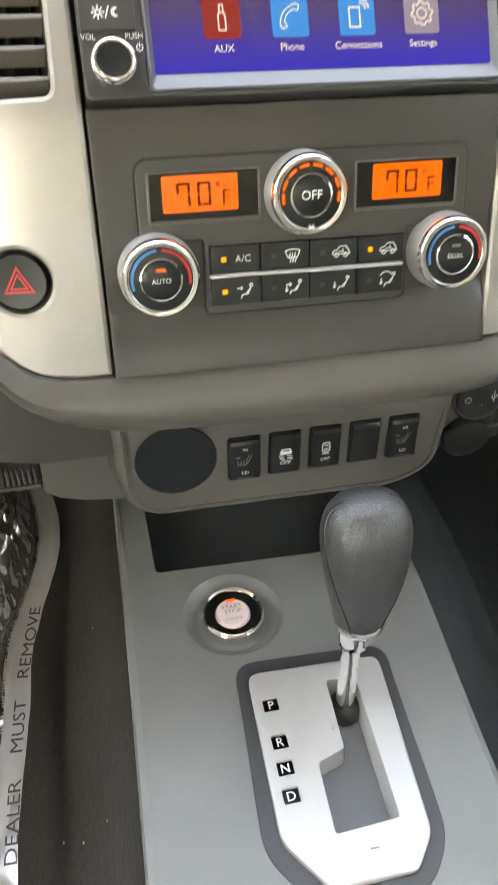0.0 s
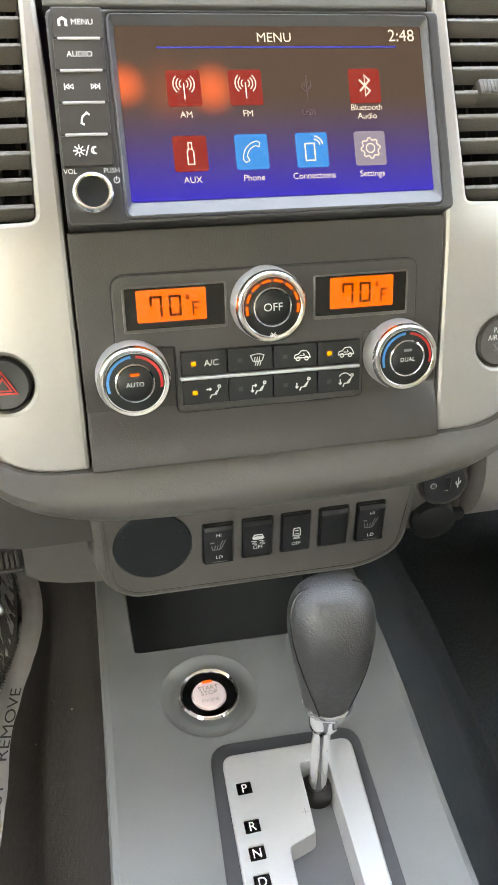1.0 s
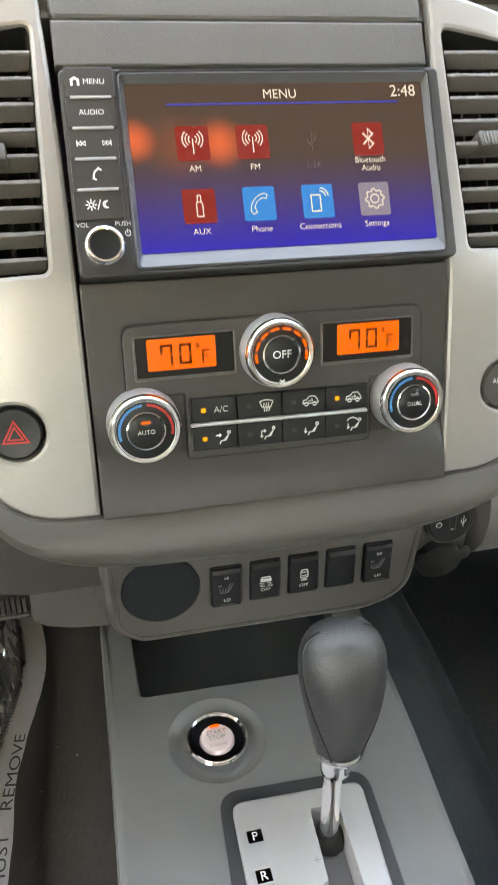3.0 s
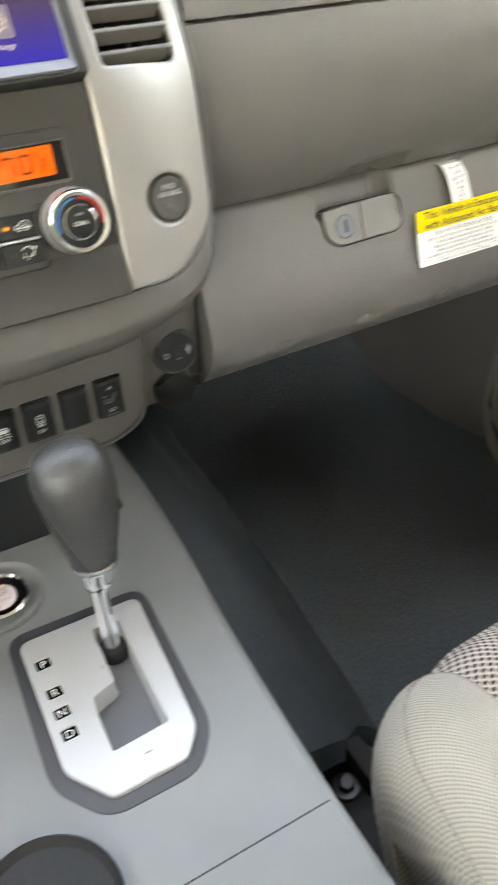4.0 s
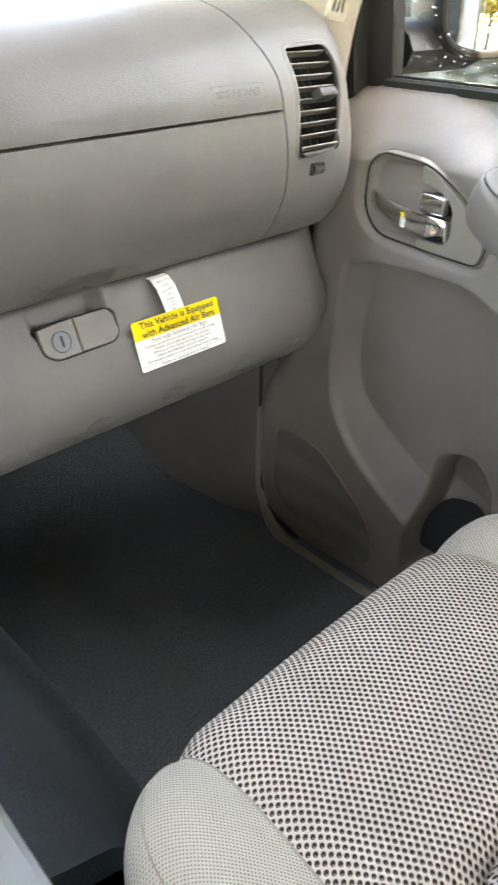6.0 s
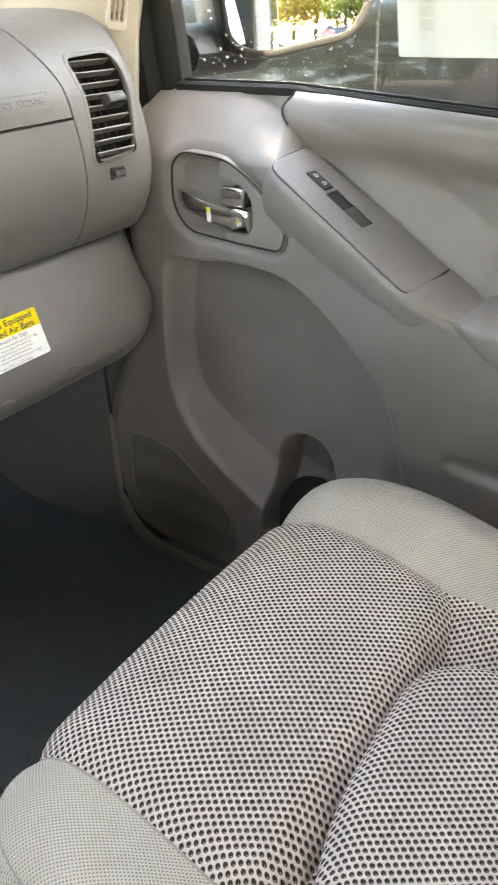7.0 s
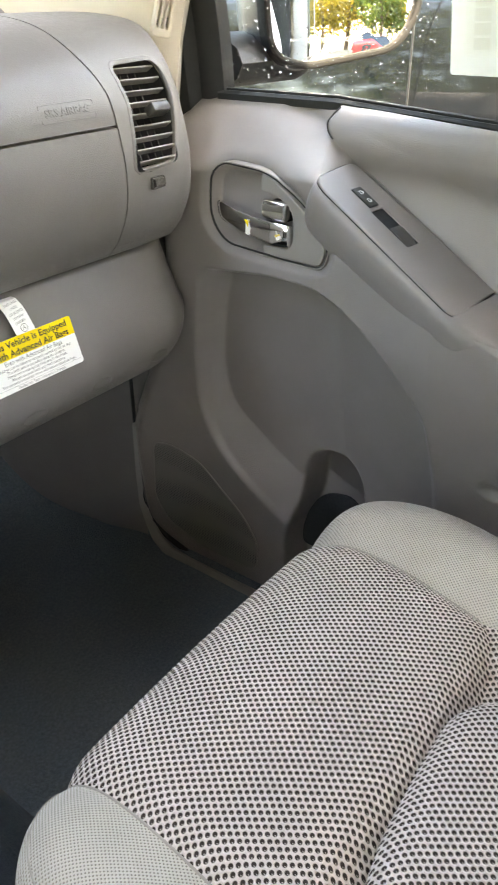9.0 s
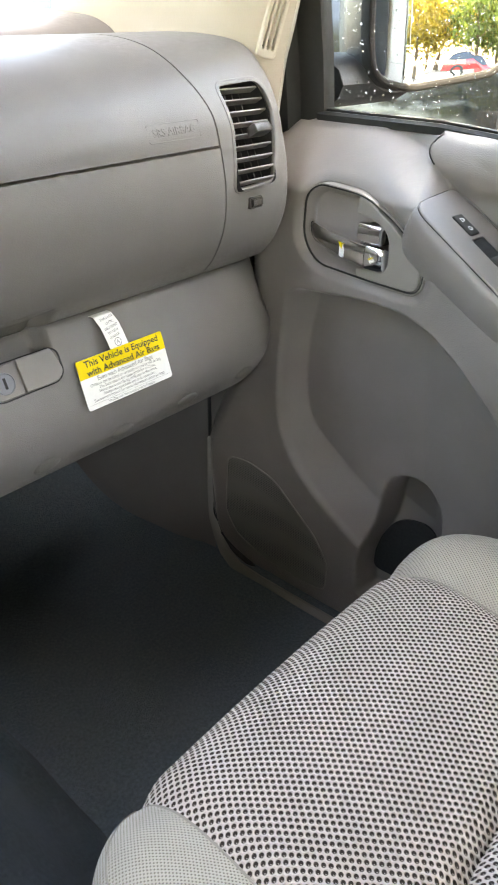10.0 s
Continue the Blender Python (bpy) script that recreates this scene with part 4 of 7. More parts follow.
dial(-0.0695, -0.0712, 0.0176, 0.0150, "AUTO", "temp")
dial(0.0690, -0.0708, 0.0176, 0.0150, "DUAL", "temp")
dial(-0.0012, -0.0398, 0.0176, 0.0150, "OFF", "fan")
for r in range(2):
    for c in range(4):
        x0 = -0.0458 + 0.02345 * c
        y1 = (-0.0608, -0.0757)[r] - 0.0002 * c
        key = part("key", prism([(x0 + 0.0002, y1 - 0.0122), (x0 + 0.0231, y1 - 0.0122), (x0 + 0.0231, y1), (x0 + 0.0002, y1)], 0.0, 0.0050, 0.0005), BLACK, clim)
        lit = (r, c) in ((0, 0), (1, 0), (0, 3))
        bars([(x0 + 0.0050, y1 - 0.0071, x0 + 0.0074, y1 - 0.0049)], 0.0052, LED if lit else UNLIT, key, "lamp")
        gx, gy = x0 + 0.0152, y1 - 0.0062
        if (r, c) == (0, 0):
            lettering("A/C", 0.0045, PRINT, key, gx, gy, 0.0052)
        elif (r, c) == (0, 1):
            strokes([[(-0.0035, 0.002), (-0.0022, -0.001), (0.0022, -0.001), (0.0035, 0.002)], arc(0.008, 64, 116, 0, -0.0052, 6), *[[(q, -0.003), (q + 0.0004, -0.0018), (q - 0.0003, -0.0005), (q, 0.001)] for q in (-0.0012, 0, 0.0012)]], 0.0005, 0.0052, PRINT, key, x=gx, y=gy)
        elif r == 0:
            strokes([[(-0.0042, -0.001), (-0.0038, 0.0006), (-0.002, 0.001), (-0.0006, 0.0026), (0.0022, 0.0026), (0.0036, 0.0008), (0.0042, -0.001), (-0.0042, -0.001)], arc(0.0010, 0, 360, -0.0022, -0.0014), arc(0.0010, 0, 360, 0.0022, -0.0014), [(-0.001, 0.0002), (0.0012, 0.0002), (0.0006, 0.0012)]], 0.0005, 0.0052, PRINT, key, x=gx, y=gy)
        else:
            seat = [arc(0.0007, 0, 360, 0.0034, 0.0026), [(0.0030, 0.0012), (0.0018, -0.0014), (-0.0008, -0.0016), (-0.0014, -0.0030)], [(0.0022, 0.0004), (0.0012, -0.0008)]]
            face_arrow = [[(-0.0030, 0.0014), (-0.0008, 0.0014)], [(-0.0014, 0.0020), (-0.0008, 0.0014), (-0.0014, 0.0008)]]
            foot_arrow = [[(-0.0030, 0.0006), (-0.0030, -0.0018)], [(-0.0036, -0.0012), (-0.0030, -0.0018), (-0.0024, -0.0012)]]
            screen_arc = [arc(0.0034, 35, 145, -0.0006, 0.0006, 6)]
            strokes(seat + (face_arrow, face_arrow + foot_arrow, foot_arrow, foot_arrow + screen_arc)[c], 0.0006, 0.0052, PRINT, key, x=gx, y=gy)
part("chrome_strip", box((-0.0458, -0.0754, 0.003), (0.0480, -0.0738, 0.0064), 0.0005, seg=1), PLATE, clim, at=pose(0, 0, 0, 0, 0, -0.6))

# ---- switch panel under the lip ----
low = thing("switch_panel", frame_at((0.004, -0.016, 0.41), 4), "grey lower stack panel holding five black switches", "switch panel")
BODY = rounded([(-0.101, 0.06), (-0.098, -0.026), (-0.083, -0.0395), (0.080, -0.0415), (0.105, -0.029), (0.1135, 0.06)], [0.003, 0.02, 0.03, 0.03, 0.02, 0.003], 6)
rows = [[(x, y, d) for x, y in inset(BODY, k)] for k, d in ((-0.014, -0.13), (-0.012, -0.05), (-0.004, -0.012), (-0.001, -0.003), (0.002, -0.0008), (0.0045, -0.0012))]
part("housing", loft(rows), SURR, low, "grey rounded housing")
INN = inset(BODY, 0.0052)
SW = [(-0.0245 + 0.0258 * k, -0.0016 + 0.0004 * k) for k in range(5)]
HOLES = [rrect(0.0206, 0.0316, 0.0015, x, y) for x, y in SW]
part("plate", prism(INN, -0.006, 0.0, 0.0008, holes=[*HOLES, circle(0.0252, -0.0662, 0.0022, 48)], hole_bev=0.0005), SURR, low, "grey face plate")
part("gap", prism(inset(INN, -0.0008), -0.006, -0.0007, holes=[inset(INN, 0.002)]), MATTE, low, "dark joint round the face plate")
part("round_cap", lathe([(0.0249, -0.006), (0.0249, -0.0002), (0.0243, 0.0006), (0.010, 0.0004), (0, 0.0004)], 48), plastic("dark_slate_cap", (0.010, 0.013, 0.015), 0.45, 900, 0.1, spec=0.3), low, "round dark slate cap", at=pose(-0.0662, 0.0022, 0))
part("cap_clip", prism(circle(0.0009, -0.0662, 0.0225, 10), 0.0004, 0.0012), BLACK, low)
for a in (30, 150, 210, 270, 330):
    part("cap_clip", prism(circle(0.0009, -0.0662 + 0.0205 * math.cos(radians(a)), 0.0022 + 0.0205 * math.sin(radians(a)), 10), 0.0004, 0.0012), BLACK, low)
for k, (x, y) in enumerate(SW):
    sw = thing("rocker_switch", low.matrix_basis @ pose(x, y, 0), ("black seat heater rocker switch marked HI and LO" if k in (0, 4) else "blank black switch cover" if k == 3 else "black push switch marked OFF with a white symbol"), "switch", group="switches in the lower panel")
    part("bezel", prism(rrect(0.0202, 0.0312, 0.0014), -0.005, 0.0012, 0.0005, holes=[rrect(0.0188, 0.0294, 0.001)]), BLACK, sw)
    hump = (lambda y: 0.0022 * (y / 0.016) ** 2) if k in (0, 4) else (lambda y: 0.0014 * (y + 0.016) / 0.032)
    rows = []
    for y, drop, w in ((-0.0160, 0.0022, 0.0090), (-0.0157, 0.0006, 0.0093), (-0.0150, 0.0, 0.0093), (-0.008, 0.0, 0.0093), (0.0, 0.0, 0.0093), (0.008, 0.0, 0.0093), (0.0124, 0.0, 0.0093), (0.0132, 0.0003, 0.0093), (0.0154, 0.0022, 0.0092), (0.0160, 0.0040, 0.0090)):
        h = 0.0022 + hump(y) - drop
        y *= 0.905
        rows.append([(-w, y, -0.004), (-w, y, h - 0.0009), (-w + 0.0003, y, h - 0.0003), (-w + 0.0010, y, h), (w - 0.0010, y, h), (w - 0.0003, y, h - 0.0003), (w, y, h - 0.0009), (w, y, -0.004)])
    part("rocker", loft(rows), BLACK, sw, smooth=30)
    if k in (0, 4):
        lettering("HI", 0.0036, PRINT, sw, 0, 0.0080, 0.0033)
        lettering("LO", 0.0036, PRINT, sw, 0, -0.0092, 0.0038)
        bars([(-0.005, -0.0125, 0.005, -0.0121)], 0.0043, PRINTG, sw)
        strokes([[(-0.0046, -0.0002), (-0.0042, -0.0034), (0.0004, -0.0036), (0.0016, -0.0026), (0.0044, 0.0036)], [(-0.0028, -0.0034), (-0.0024, -0.0002)], [(-0.0010, -0.0034), (-0.0006, -0.0002)], [(0.0004, -0.0036), (0.0012, 0.0002), (0.0026, 0.0034)]], 0.0006, 0.0030, PRINTG, sw)
        bars([(-0.0056, 0.0018, -0.0030, 0.0029)], 0.0031, PRINTG, sw, "lamp")
    elif k == 1:
        strokes([[(-0.0025, 0.004), (-0.0035, 0.0015), (0.0035, 0.0015), (0.0025, 0.004), (-0.0025, 0.004)], [(-0.003, 0.0006), (0.003, 0.0006)], [(-0.0040, -0.0008), (-0.0012, -0.0012), (-0.0036, -0.0028), (-0.0010, -0.0034)], [(0.0012, -0.0008), (0.0038, -0.0014), (0.0012, -0.0028), (0.0042, -0.0034)], [(-0.0024, 0.0024), (0.0024, 0.0024)]], 0.0009, 0.0032, PRINT, sw)
        lettering("OFF", 0.0040, PRINT, sw, 0, -0.0062, 0.0030)
    elif k == 2:
        strokes([[(-0.0018, 0.005), (0.0018, 0.005), (0.0024, 0.003), (0.0024, -0.001), (-0.0024, -0.001), (-0.0024, 0.003), (-0.0018, 0.005)], [(-0.0011, 0.0030), (0.0011, 0.0030)], [(-0.0012, 0.0004), (0.0012, 0.0004)], [(-0.0014, -0.0022), (0.0014, -0.0022)], [(-0.0020, -0.0032), (0.0020, -0.0032)]], 0.0007, 0.0034, PRINT, sw)
        lettering("OFF", 0.0036, PRINT, sw, 0, -0.0078, 0.0030)

# body beside the switch panel carrying the sockets
part("socket_body", loft([[(x, 0.020 + k, 0.3655), (x, 0.0155 + k, 0.3675), (x, 0.014 + k, 0.39), (x, 0.013 + k, 0.44), (x, 0.0 + k, 0.50), (x, 0.14, 0.50), (x, 0.14, 0.3655)] for x, k in ((0.09, 0), (0.15, 0), (0.167, 0.003), (0.174, 0.010), (0.176, 0.02))]), SURR, stack, "grey side body below the lip")
aux = thing("media_socket", frame_at((0.149, 0.0125, 0.411), 8) @ pose(0, 0, 0, 0, -6, 0), "round black socket plate with audio jack and USB port", "socket")
part("plate", prism(circle(0.0160, n=40), -0.01, 0.0035, 0.0012), BLACK, aux)
part("collar", lathe([(0.0185, -0.012), (0.0185, 0.0005), (0.0172, 0.0022), (0.0160, 0.0016)], 40), CHAR, aux)
part("jack", lathe([(0.0024, 0.0034), (0.0024, 0.0045), (0.0016, 0.0046), (0.0014, 0.002), (0, 0.002)], 20), CHROME, aux, at=pose(-0.0085, -0.0005, 0))
part("port", prism(rrect(0.0052, 0.0118, 0.0004, 0.0022, 0), 0.003, 0.0040, holes=[rrect(0.0040, 0.0106, 0.0003, 0.0022, 0)]), STEEL, aux)
bars([(0.0003, -0.0052, 0.0041, 0.0052)], 0.0037, MATTE, aux, "port_slot")
bars([(0.0006, -0.0052, 0.0026, -0.0044)], 0.0040, CHROME, aux, "port_tongue")
strokes([[(0, -0.004), (0, 0.004)], [(0, -0.0015), (0.0016, 0.0), (0.0016, 0.0015)], [(0, -0.0025), (-0.0016, -0.001), (-0.0016, 0.001)]], 0.0006, 0.0037, PRINT, aux, x=0.0098, y=0.001)
pwr = thing("power_socket", frame_at((0.146, 0.010, 0.377), -6) @ pose(0, 0, 0, 0, -4, 0), "black rubber cover over a power socket", "socket")
part("cover", lathe([(0.0165, -0.012), (0.0172, -0.001), (0.0165, 0.0022), (0.0155, 0.0030), (0, 0.0034)], 40), RUBBER, pwr)
part("pull_tab", prism(rrect(0.040, 0.010, 0.003, 0.002, 0.006), -0.002, 0.0022, 0.0008), RUBBER, pwr)

# ---- centre console ----
cons = thing("centre_console", pose(0, 0, 0.28), "slate grey plastic centre console between the seats", "console")
CON = rounded([(-0.102, 0.16), (-0.106, -0.05), (-0.113, -0.2815), (-0.116, -0.75), (0.098, -0.75), (0.0985, -0.2855), (0.104, -0.154), (0.1165, -0.02), (0.118, 0.16)], [0.002, 0.05, 0.05, 0.01, 0.01, 0.02, 0.06, 0.06, 0.002])
POCKET = rounded([(-0.078, 0.0135), (0.088, 0.0085), (0.090, 0.135), (-0.080, 0.135)], [0.004, 0.004, 0.002, 0.002])
GATE_SEAT = rounded([(-0.0435, -0.196), (-0.021, -0.228), (0.036, -0.229), (0.0545, -0.206), (0.062, -0.082), (-0.036, -0.078)], 0.012)
GATE_SEAT = inset(GATE_SEAT, -0.0024)
DISH = circle(0.0340, -0.030, -0.034, 48)
part("top", prism(CON, -0.12, 0.0, 0.006, holes=[POCKET, inset(GATE_SEAT, 0.002), DISH], hole_bev=0.0012), CONS, cons, "slate grey grained top")
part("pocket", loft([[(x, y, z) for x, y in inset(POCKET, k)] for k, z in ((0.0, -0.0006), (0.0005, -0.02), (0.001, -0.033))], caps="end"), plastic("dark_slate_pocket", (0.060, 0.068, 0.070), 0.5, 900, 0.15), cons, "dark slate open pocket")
part("joint", prism([(-0.1065, -0.2815), (0.0925, -0.2857), (0.0925, -0.2848), (-0.1065, -0.2806)], -0.004, 0.0002), MATTE, cons, "dark joint line")
part("cup_well", lathe([(0.0415, 0.0), (0.0400, 0.0012), (0.0385, -0.001), (0.037, -0.004), (0.0365, -0.0045), (0, -0.0045)], 40), MATTE, cons, "dark cup holder", at=pose(-0.070, -0.262, 0.0055))

start = thing("start_button", pose(-0.030, -0.034, 0.28), "round chrome ringed engine start button with pale pink cap", "button")
part("dish", lathe([(0.0350, 0.0004), (0.0335, -0.0004), (0.0318, -0.0018), (0.0290, -0.0052), (0.0255, -0.0072), (0.0215, -0.0076), (0.0215, -0.012)], 56), CONS, start, "dished surround")
part("chrome_ring", lathe([(0.0222, -0.007), (0.0220, 0.0008), (0.0208, 0.0022), (0.0192, 0.0012), (0.0188, -0.003)], 56), CHROME, start)
part("black_ring", lathe([(0.0192, -0.004), (0.0188, 0.0002), (0.0128, -0.0008), (0.0122, -0.004)], 48), GLOSS, start)
part("cap", lathe([(0.0121, -0.005), (0.0120, 0.0000), (0.0112, 0.0010), (0, 0.0013)], 40), PINKW, start)
lettering("START", 0.0050, INKG, start, 0, 0.0042, 0.0018)
lettering("STOP", 0.0050, INKG, start, 0, 0.0, 0.0018)
lettering("ENGINE", 0.0036, plastic("faint_print", (0.42, 0.37, 0.37), 0.5, 0, 0), start, 0, -0.0062, 0.0018)
bars([(-0.0035, 0.0085, 0.0035, 0.0107)], 0.0021, ORANGE, start, "lamp")

# ---- gear selector ----
gear = thing("gear_selector", pose(0, 0, 0.28), "automatic gear selector with satin silver gate and leather knob, in park", "gear selector")
SIL = rounded([(-0.0355, -0.192), (-0.0155, -0.2215), (0.033, -0.2215), (0.0478, -0.204), (0.057, -0.0895), (-0.0315, -0.0865)], [0.006, 0.004, 0.004, 0.006, 0.008, 0.008], 6)
HOLE = rounded([(0.0175, -0.1015), (0.0365, -0.1025), (0.0330, -0.1930), (-0.0050, -0.1945), (-0.0030, -0.1535), (0.0150, -0.1480)], 0.0022, 4)
part("gate_frame", prism(GATE_SEAT, -0.01, 0.0008, 0.0006, holes=[inset(SIL, 0.001)]), plastic("graphite_frame", (0.038, 0.040, 0.044), 0.5, 1200, 0.1), gear, "graphite frame round the gate")
MARKS = [(-0.0215, -0.1110, "P"), (-0.0220, -0.1360, "R"), (-0.0228, -0.1525, "N"), (-0.0236, -0.1690, "D")]
WIN = [rrect(0.0098, 0.0086, 0.0008, x, y) for x, y, _ in MARKS]
part("gate_plate", prism(SIL, -0.003, 0.0042, 0.0014, holes=[HOLE, *WIN], hole_bev=0.0006), PLATE, gear, "satin silver gate plate")
part("gate_floor", prism(inset(SIL, 0.004), -0.014, -0.0125), plastic("grey_gate_slide", (0.13, 0.135, 0.14), 0.45, 900, 0.1), gear, "grey slide under the gate")
part("gate_slot", prism(rrect(0.019, 0.020, 0.002, 0.0272, -0.1110), -0.0126, -0.0118), MATTE, gear)
part("gate_wall", loft([[(x, y, 0.0035) for x, y in HOLE], [(x, y, -0.0125) for x, y in inset(HOLE, -0.0015)]], caps=False), PLATE, gear)
for x, y, ch in MARKS:
    w = part("mark_window", prism(rrect(0.0098, 0.0086, 0.0006, x, y), -0.002, 0.0026), GLOSS, gear, "gear mark window %s" % ch)
    lettering(ch, 0.0078, PRINT, w, x, y, 0.0029)
strokes([[(0.012, -0.1325), (0.012, -0.1365)], [(0.010, -0.1345), (0.014, -0.1345)]], 0.0003, 0.0044, PRINTG, gear)
bars([(0.011, -0.2065, 0.016, -0.2055)], 0.0044, PRINTG, gear)
# lever: boot, chrome neck, leather knob
BASE, TOP = Vector((0.0265, -0.1150, -0.006)), Vector((0.0205, -0.1110, 0.1880))
up = (TOP - BASE).normalized()
right = (Vector((1, 0, 0)) - up * up.x).normalized()
LV = Matrix((right, up.cross(right), up)).transposed().to_4x4()
LV.translation = BASE
part("lever", lathe([(0.0062, 0.0), (0.0060, 0.012), (0.0058, 0.045), (0.0060, 0.064), (0.0076, 0.0665)], 32), CHROME, gear, "chrome lever neck", at=LV)
part("neck_collar", loft([[(r * math.cos(radians(a)), r * math.sin(radians(a)), z) for a in range(15, 375, 15)] for r, z in ((0.0072, 0.0660), (0.0092, 0.0680), (0.0104, 0.0740), (0.0116, 0.0850), (0.0120, 0.0890))]), CHROME, gear, "chrome collar under the knob", at=LV @ pose(0.0014, 0, 0))
part("boot", lathe([(0.0112, -0.006), (0.0104, 0.000), (0.0086, 0.003), (0.0062, 0.005)], 28), MATTE, gear, at=LV)
part("collar", lathe([(0.0130, 0.0850), (0.0148, 0.0865), (0.0151, 0.0890), (0.0140, 0.0910)], 36), CHROME, gear, at=LV @ pose(0.0026, 0, 0))


def knob_ring(z, wx, wy, ox, oy, e, n=36):
    out = []
    for k in range(n):
        a = 2 * math.pi * k / n
        cx, sy = math.cos(a), math.sin(a)
        out.append((ox + wx * math.copysign(abs(cx) ** e, cx), oy + wy * math.copysign(abs(sy) ** e, sy), z))
    return out


def curve_any(rows_, per):
    """A smooth run through rows of numbers."""
    out = []
    for i in range(len(rows_) - 1):
        p0, p1, p2, p3 = (rows_[max(min(j, len(rows_) - 1), 0)] for j in (i - 1, i, i + 1, i + 2))
        for k in range(per):
            f = k / per
            out.append([0.5 * (2 * b + (c - a) * f + (2 * a - 5 * b + 4 * c - d) * f * f + (3 * b - a - 3 * c + d) * f ** 3) for a, b, c, d in zip(p0, p1, p2, p3)])
    return out + [rows_[-1]]


PROFILE = ((0.0, 45), (0.02, 48), (0.10, 52), (0.25, 61), (0.40, 69), (0.55, 76), (0.66, 79.5), (0.75, 80), (0.83, 77.5), (0.90, 70), (0.95, 58.5), (0.982, 41), (0.997, 20), (1.0, 4))
KN = []
for f, w in PROFILE:
    lean = 0.005 * max((f - 0.35) / 0.65, 0.0) ** 1.6
    KN.append((0.0885 + 0.0895 * f, 0.000296 * w + 0.0006 * (1 - f), max(0.000288 * w + 0.0006 * (1 - f) - lean * min(w / 80, 1.0), 0.001), 0.0028 - 0.0010 * f, 0.0015 - 0.001 * f + lean))
part("knob", loft([knob_ring(z, a, b_, ox, oy, 0.88, 48) for z, a, b_, ox, oy in curve_any(KN, 4)]), LEATHER, gear, "charcoal leather gear knob", at=LV)
for sx in (-1, 1):
    seam_pts = []
    for k, (z, a, b_, ox, oy) in enumerate(KN[:12]):
        q = radians(58 - 66 * (z - 0.0885) / 0.0895)
        seam_pts.append((ox + sx * 0.990 * a * math.cos(q) ** 0.88, oy - 0.990 * b_ * math.copysign(abs(math.sin(q)) ** 0.88, q), z - 0.0003))
    part("stitch_seam", tube(curve_pts(seam_pts, 4), 0.0008, 6), BLACK, gear, at=LV)

# ---- passenger vent in the dash end ----
pv = thing("air_vent", frame_at((0.616, 0.0140, 0.6374), 23) @ pose(0, 0, 0, 0, 3, 0), "tall black slatted air vent at the dash end", "air vent", group="dashboard air vents")
VO = list(reversed(rounded([(-0.028, 0.049), (0.033, 0.053), (0.042, 0.030), (0.037, -0.004), (0.024, -0.046), (-0.033, -0.049), (-0.0255, -0.010), (-0.0225, 0.015)], [0.006, 0.012, 0.02, 0.03, 0.007, 0.007, 0.03, 0.03], 6)))
PROF = sorted((z, y) for y, z in [*LOW[2:-2], *UP[1:-2]])


def cap_y(x, z):
    """Where the end cap's skin lies."""
    return float(np.interp(z, [p[0] for p in PROF], [p[1] for p in PROF])) + end_back(x, z)


def finer(loop, step=0.003):
    out = []
    for i, p in enumerate(loop):
        a, b = Vector(loop[i - 1]), Vector(p)
        n = max(1, int((b - a).length / step))
        out += [tuple(a + (b - a) * (k + 1) / n) for k in range(n)]
    return out


bm = prism(finer(inset(VO, -0.0050)), -0.004, 0.0006, 0.0006, holes=[finer(VO)], hole_bev=0.0015)
for v in bm.verts:
    p = pv.matrix_basis @ Vector((v.co.x, v.co.y, 0.0))
    p.y = cap_y(p.x, p.z) - v.co.z
    v.co = pv.matrix_basis.inverted() @ p
part("vent_frame", bm, GREY, pv, "grey lip round the vent")
unvent = pv.matrix_basis.inverted()
VCUT = inset(VO, -0.001)
carve(end_cap, lambda c: in_poly((unvent @ c).x, (unvent @ c).y, VCUT) and abs((unvent @ c).z) < 0.02)
part("vent_well", loft([[(x, y, z) for x, y in inset(VO, k)] for k, z in ((-0.001, 0.0), (0.001, -0.03))], caps="end"), MATTE, pv)


def vo_span(y):
    xs = []
    for (x0, y0), (x1, y1) in zip(VO, VO[1:] + VO[:1]):
        if (y0 - y) * (y1 - y) < 0:
            xs.append(x0 + (x1 - x0) * (y - y0) / (y1 - y0))
    return (min(xs), max(xs)) if len(xs) > 1 else (0, 0)


vent_slats(pv, 9, vo_span, -0.047, 0.051, 0.010, GREYL, tilt=-10, thick=0.0020)
for ob in pv.children:
    if ob.name.startswith("slat"):
        ob.matrix_basis = pose(0, 0, -0.0055) @ ob.matrix_basis
for k in range(4):
    part("vane", box((-0.018 + 0.011 * k, -0.044, -0.026), (-0.0165 + 0.011 * k, 0.046, -0.010)), MATTE, pv)
part("thumb_slide", box((-0.012, -0.005, -0.002), (0.014, 0.005, 0.012), 0.0025), CHAR, pv, "ribbed thumb slide", at=pose(0.013, 0.0035, 0, -10, 0, 0))
tw = thing("vent_thumbwheel", frame_at((0.611, -0.0005, 0.577), 6) @ pose(0, 0, 0, 0, 6, 0), "small ribbed grey thumbwheel under the vent", "thumbwheel")
part("surround", prism(rrect(0.021, 0.012, 0.002), -0.01, 0.0012, 0.0006, holes=[rrect(0.0185, 0.0098, 0.0015)]), CHAR, tw)
part("wheel", loft([[(x, y, z) for y, z in ((-0.0045, -0.006), (-0.0042, 0.001), (-0.002, 0.0036), (0.002, 0.0036), (0.0042, 0.001), (0.0045, -0.006))] for x in (-0.0080, 0.0080)]), CHAR, tw)
for k in range(7):
    part("rib", box((-0.0080 + 0.0025 * k, -0.0036, 0.001), (-0.0068 + 0.0025 * k, 0.0036, 0.0042), 0.0004, seg=1), GREY, tw)

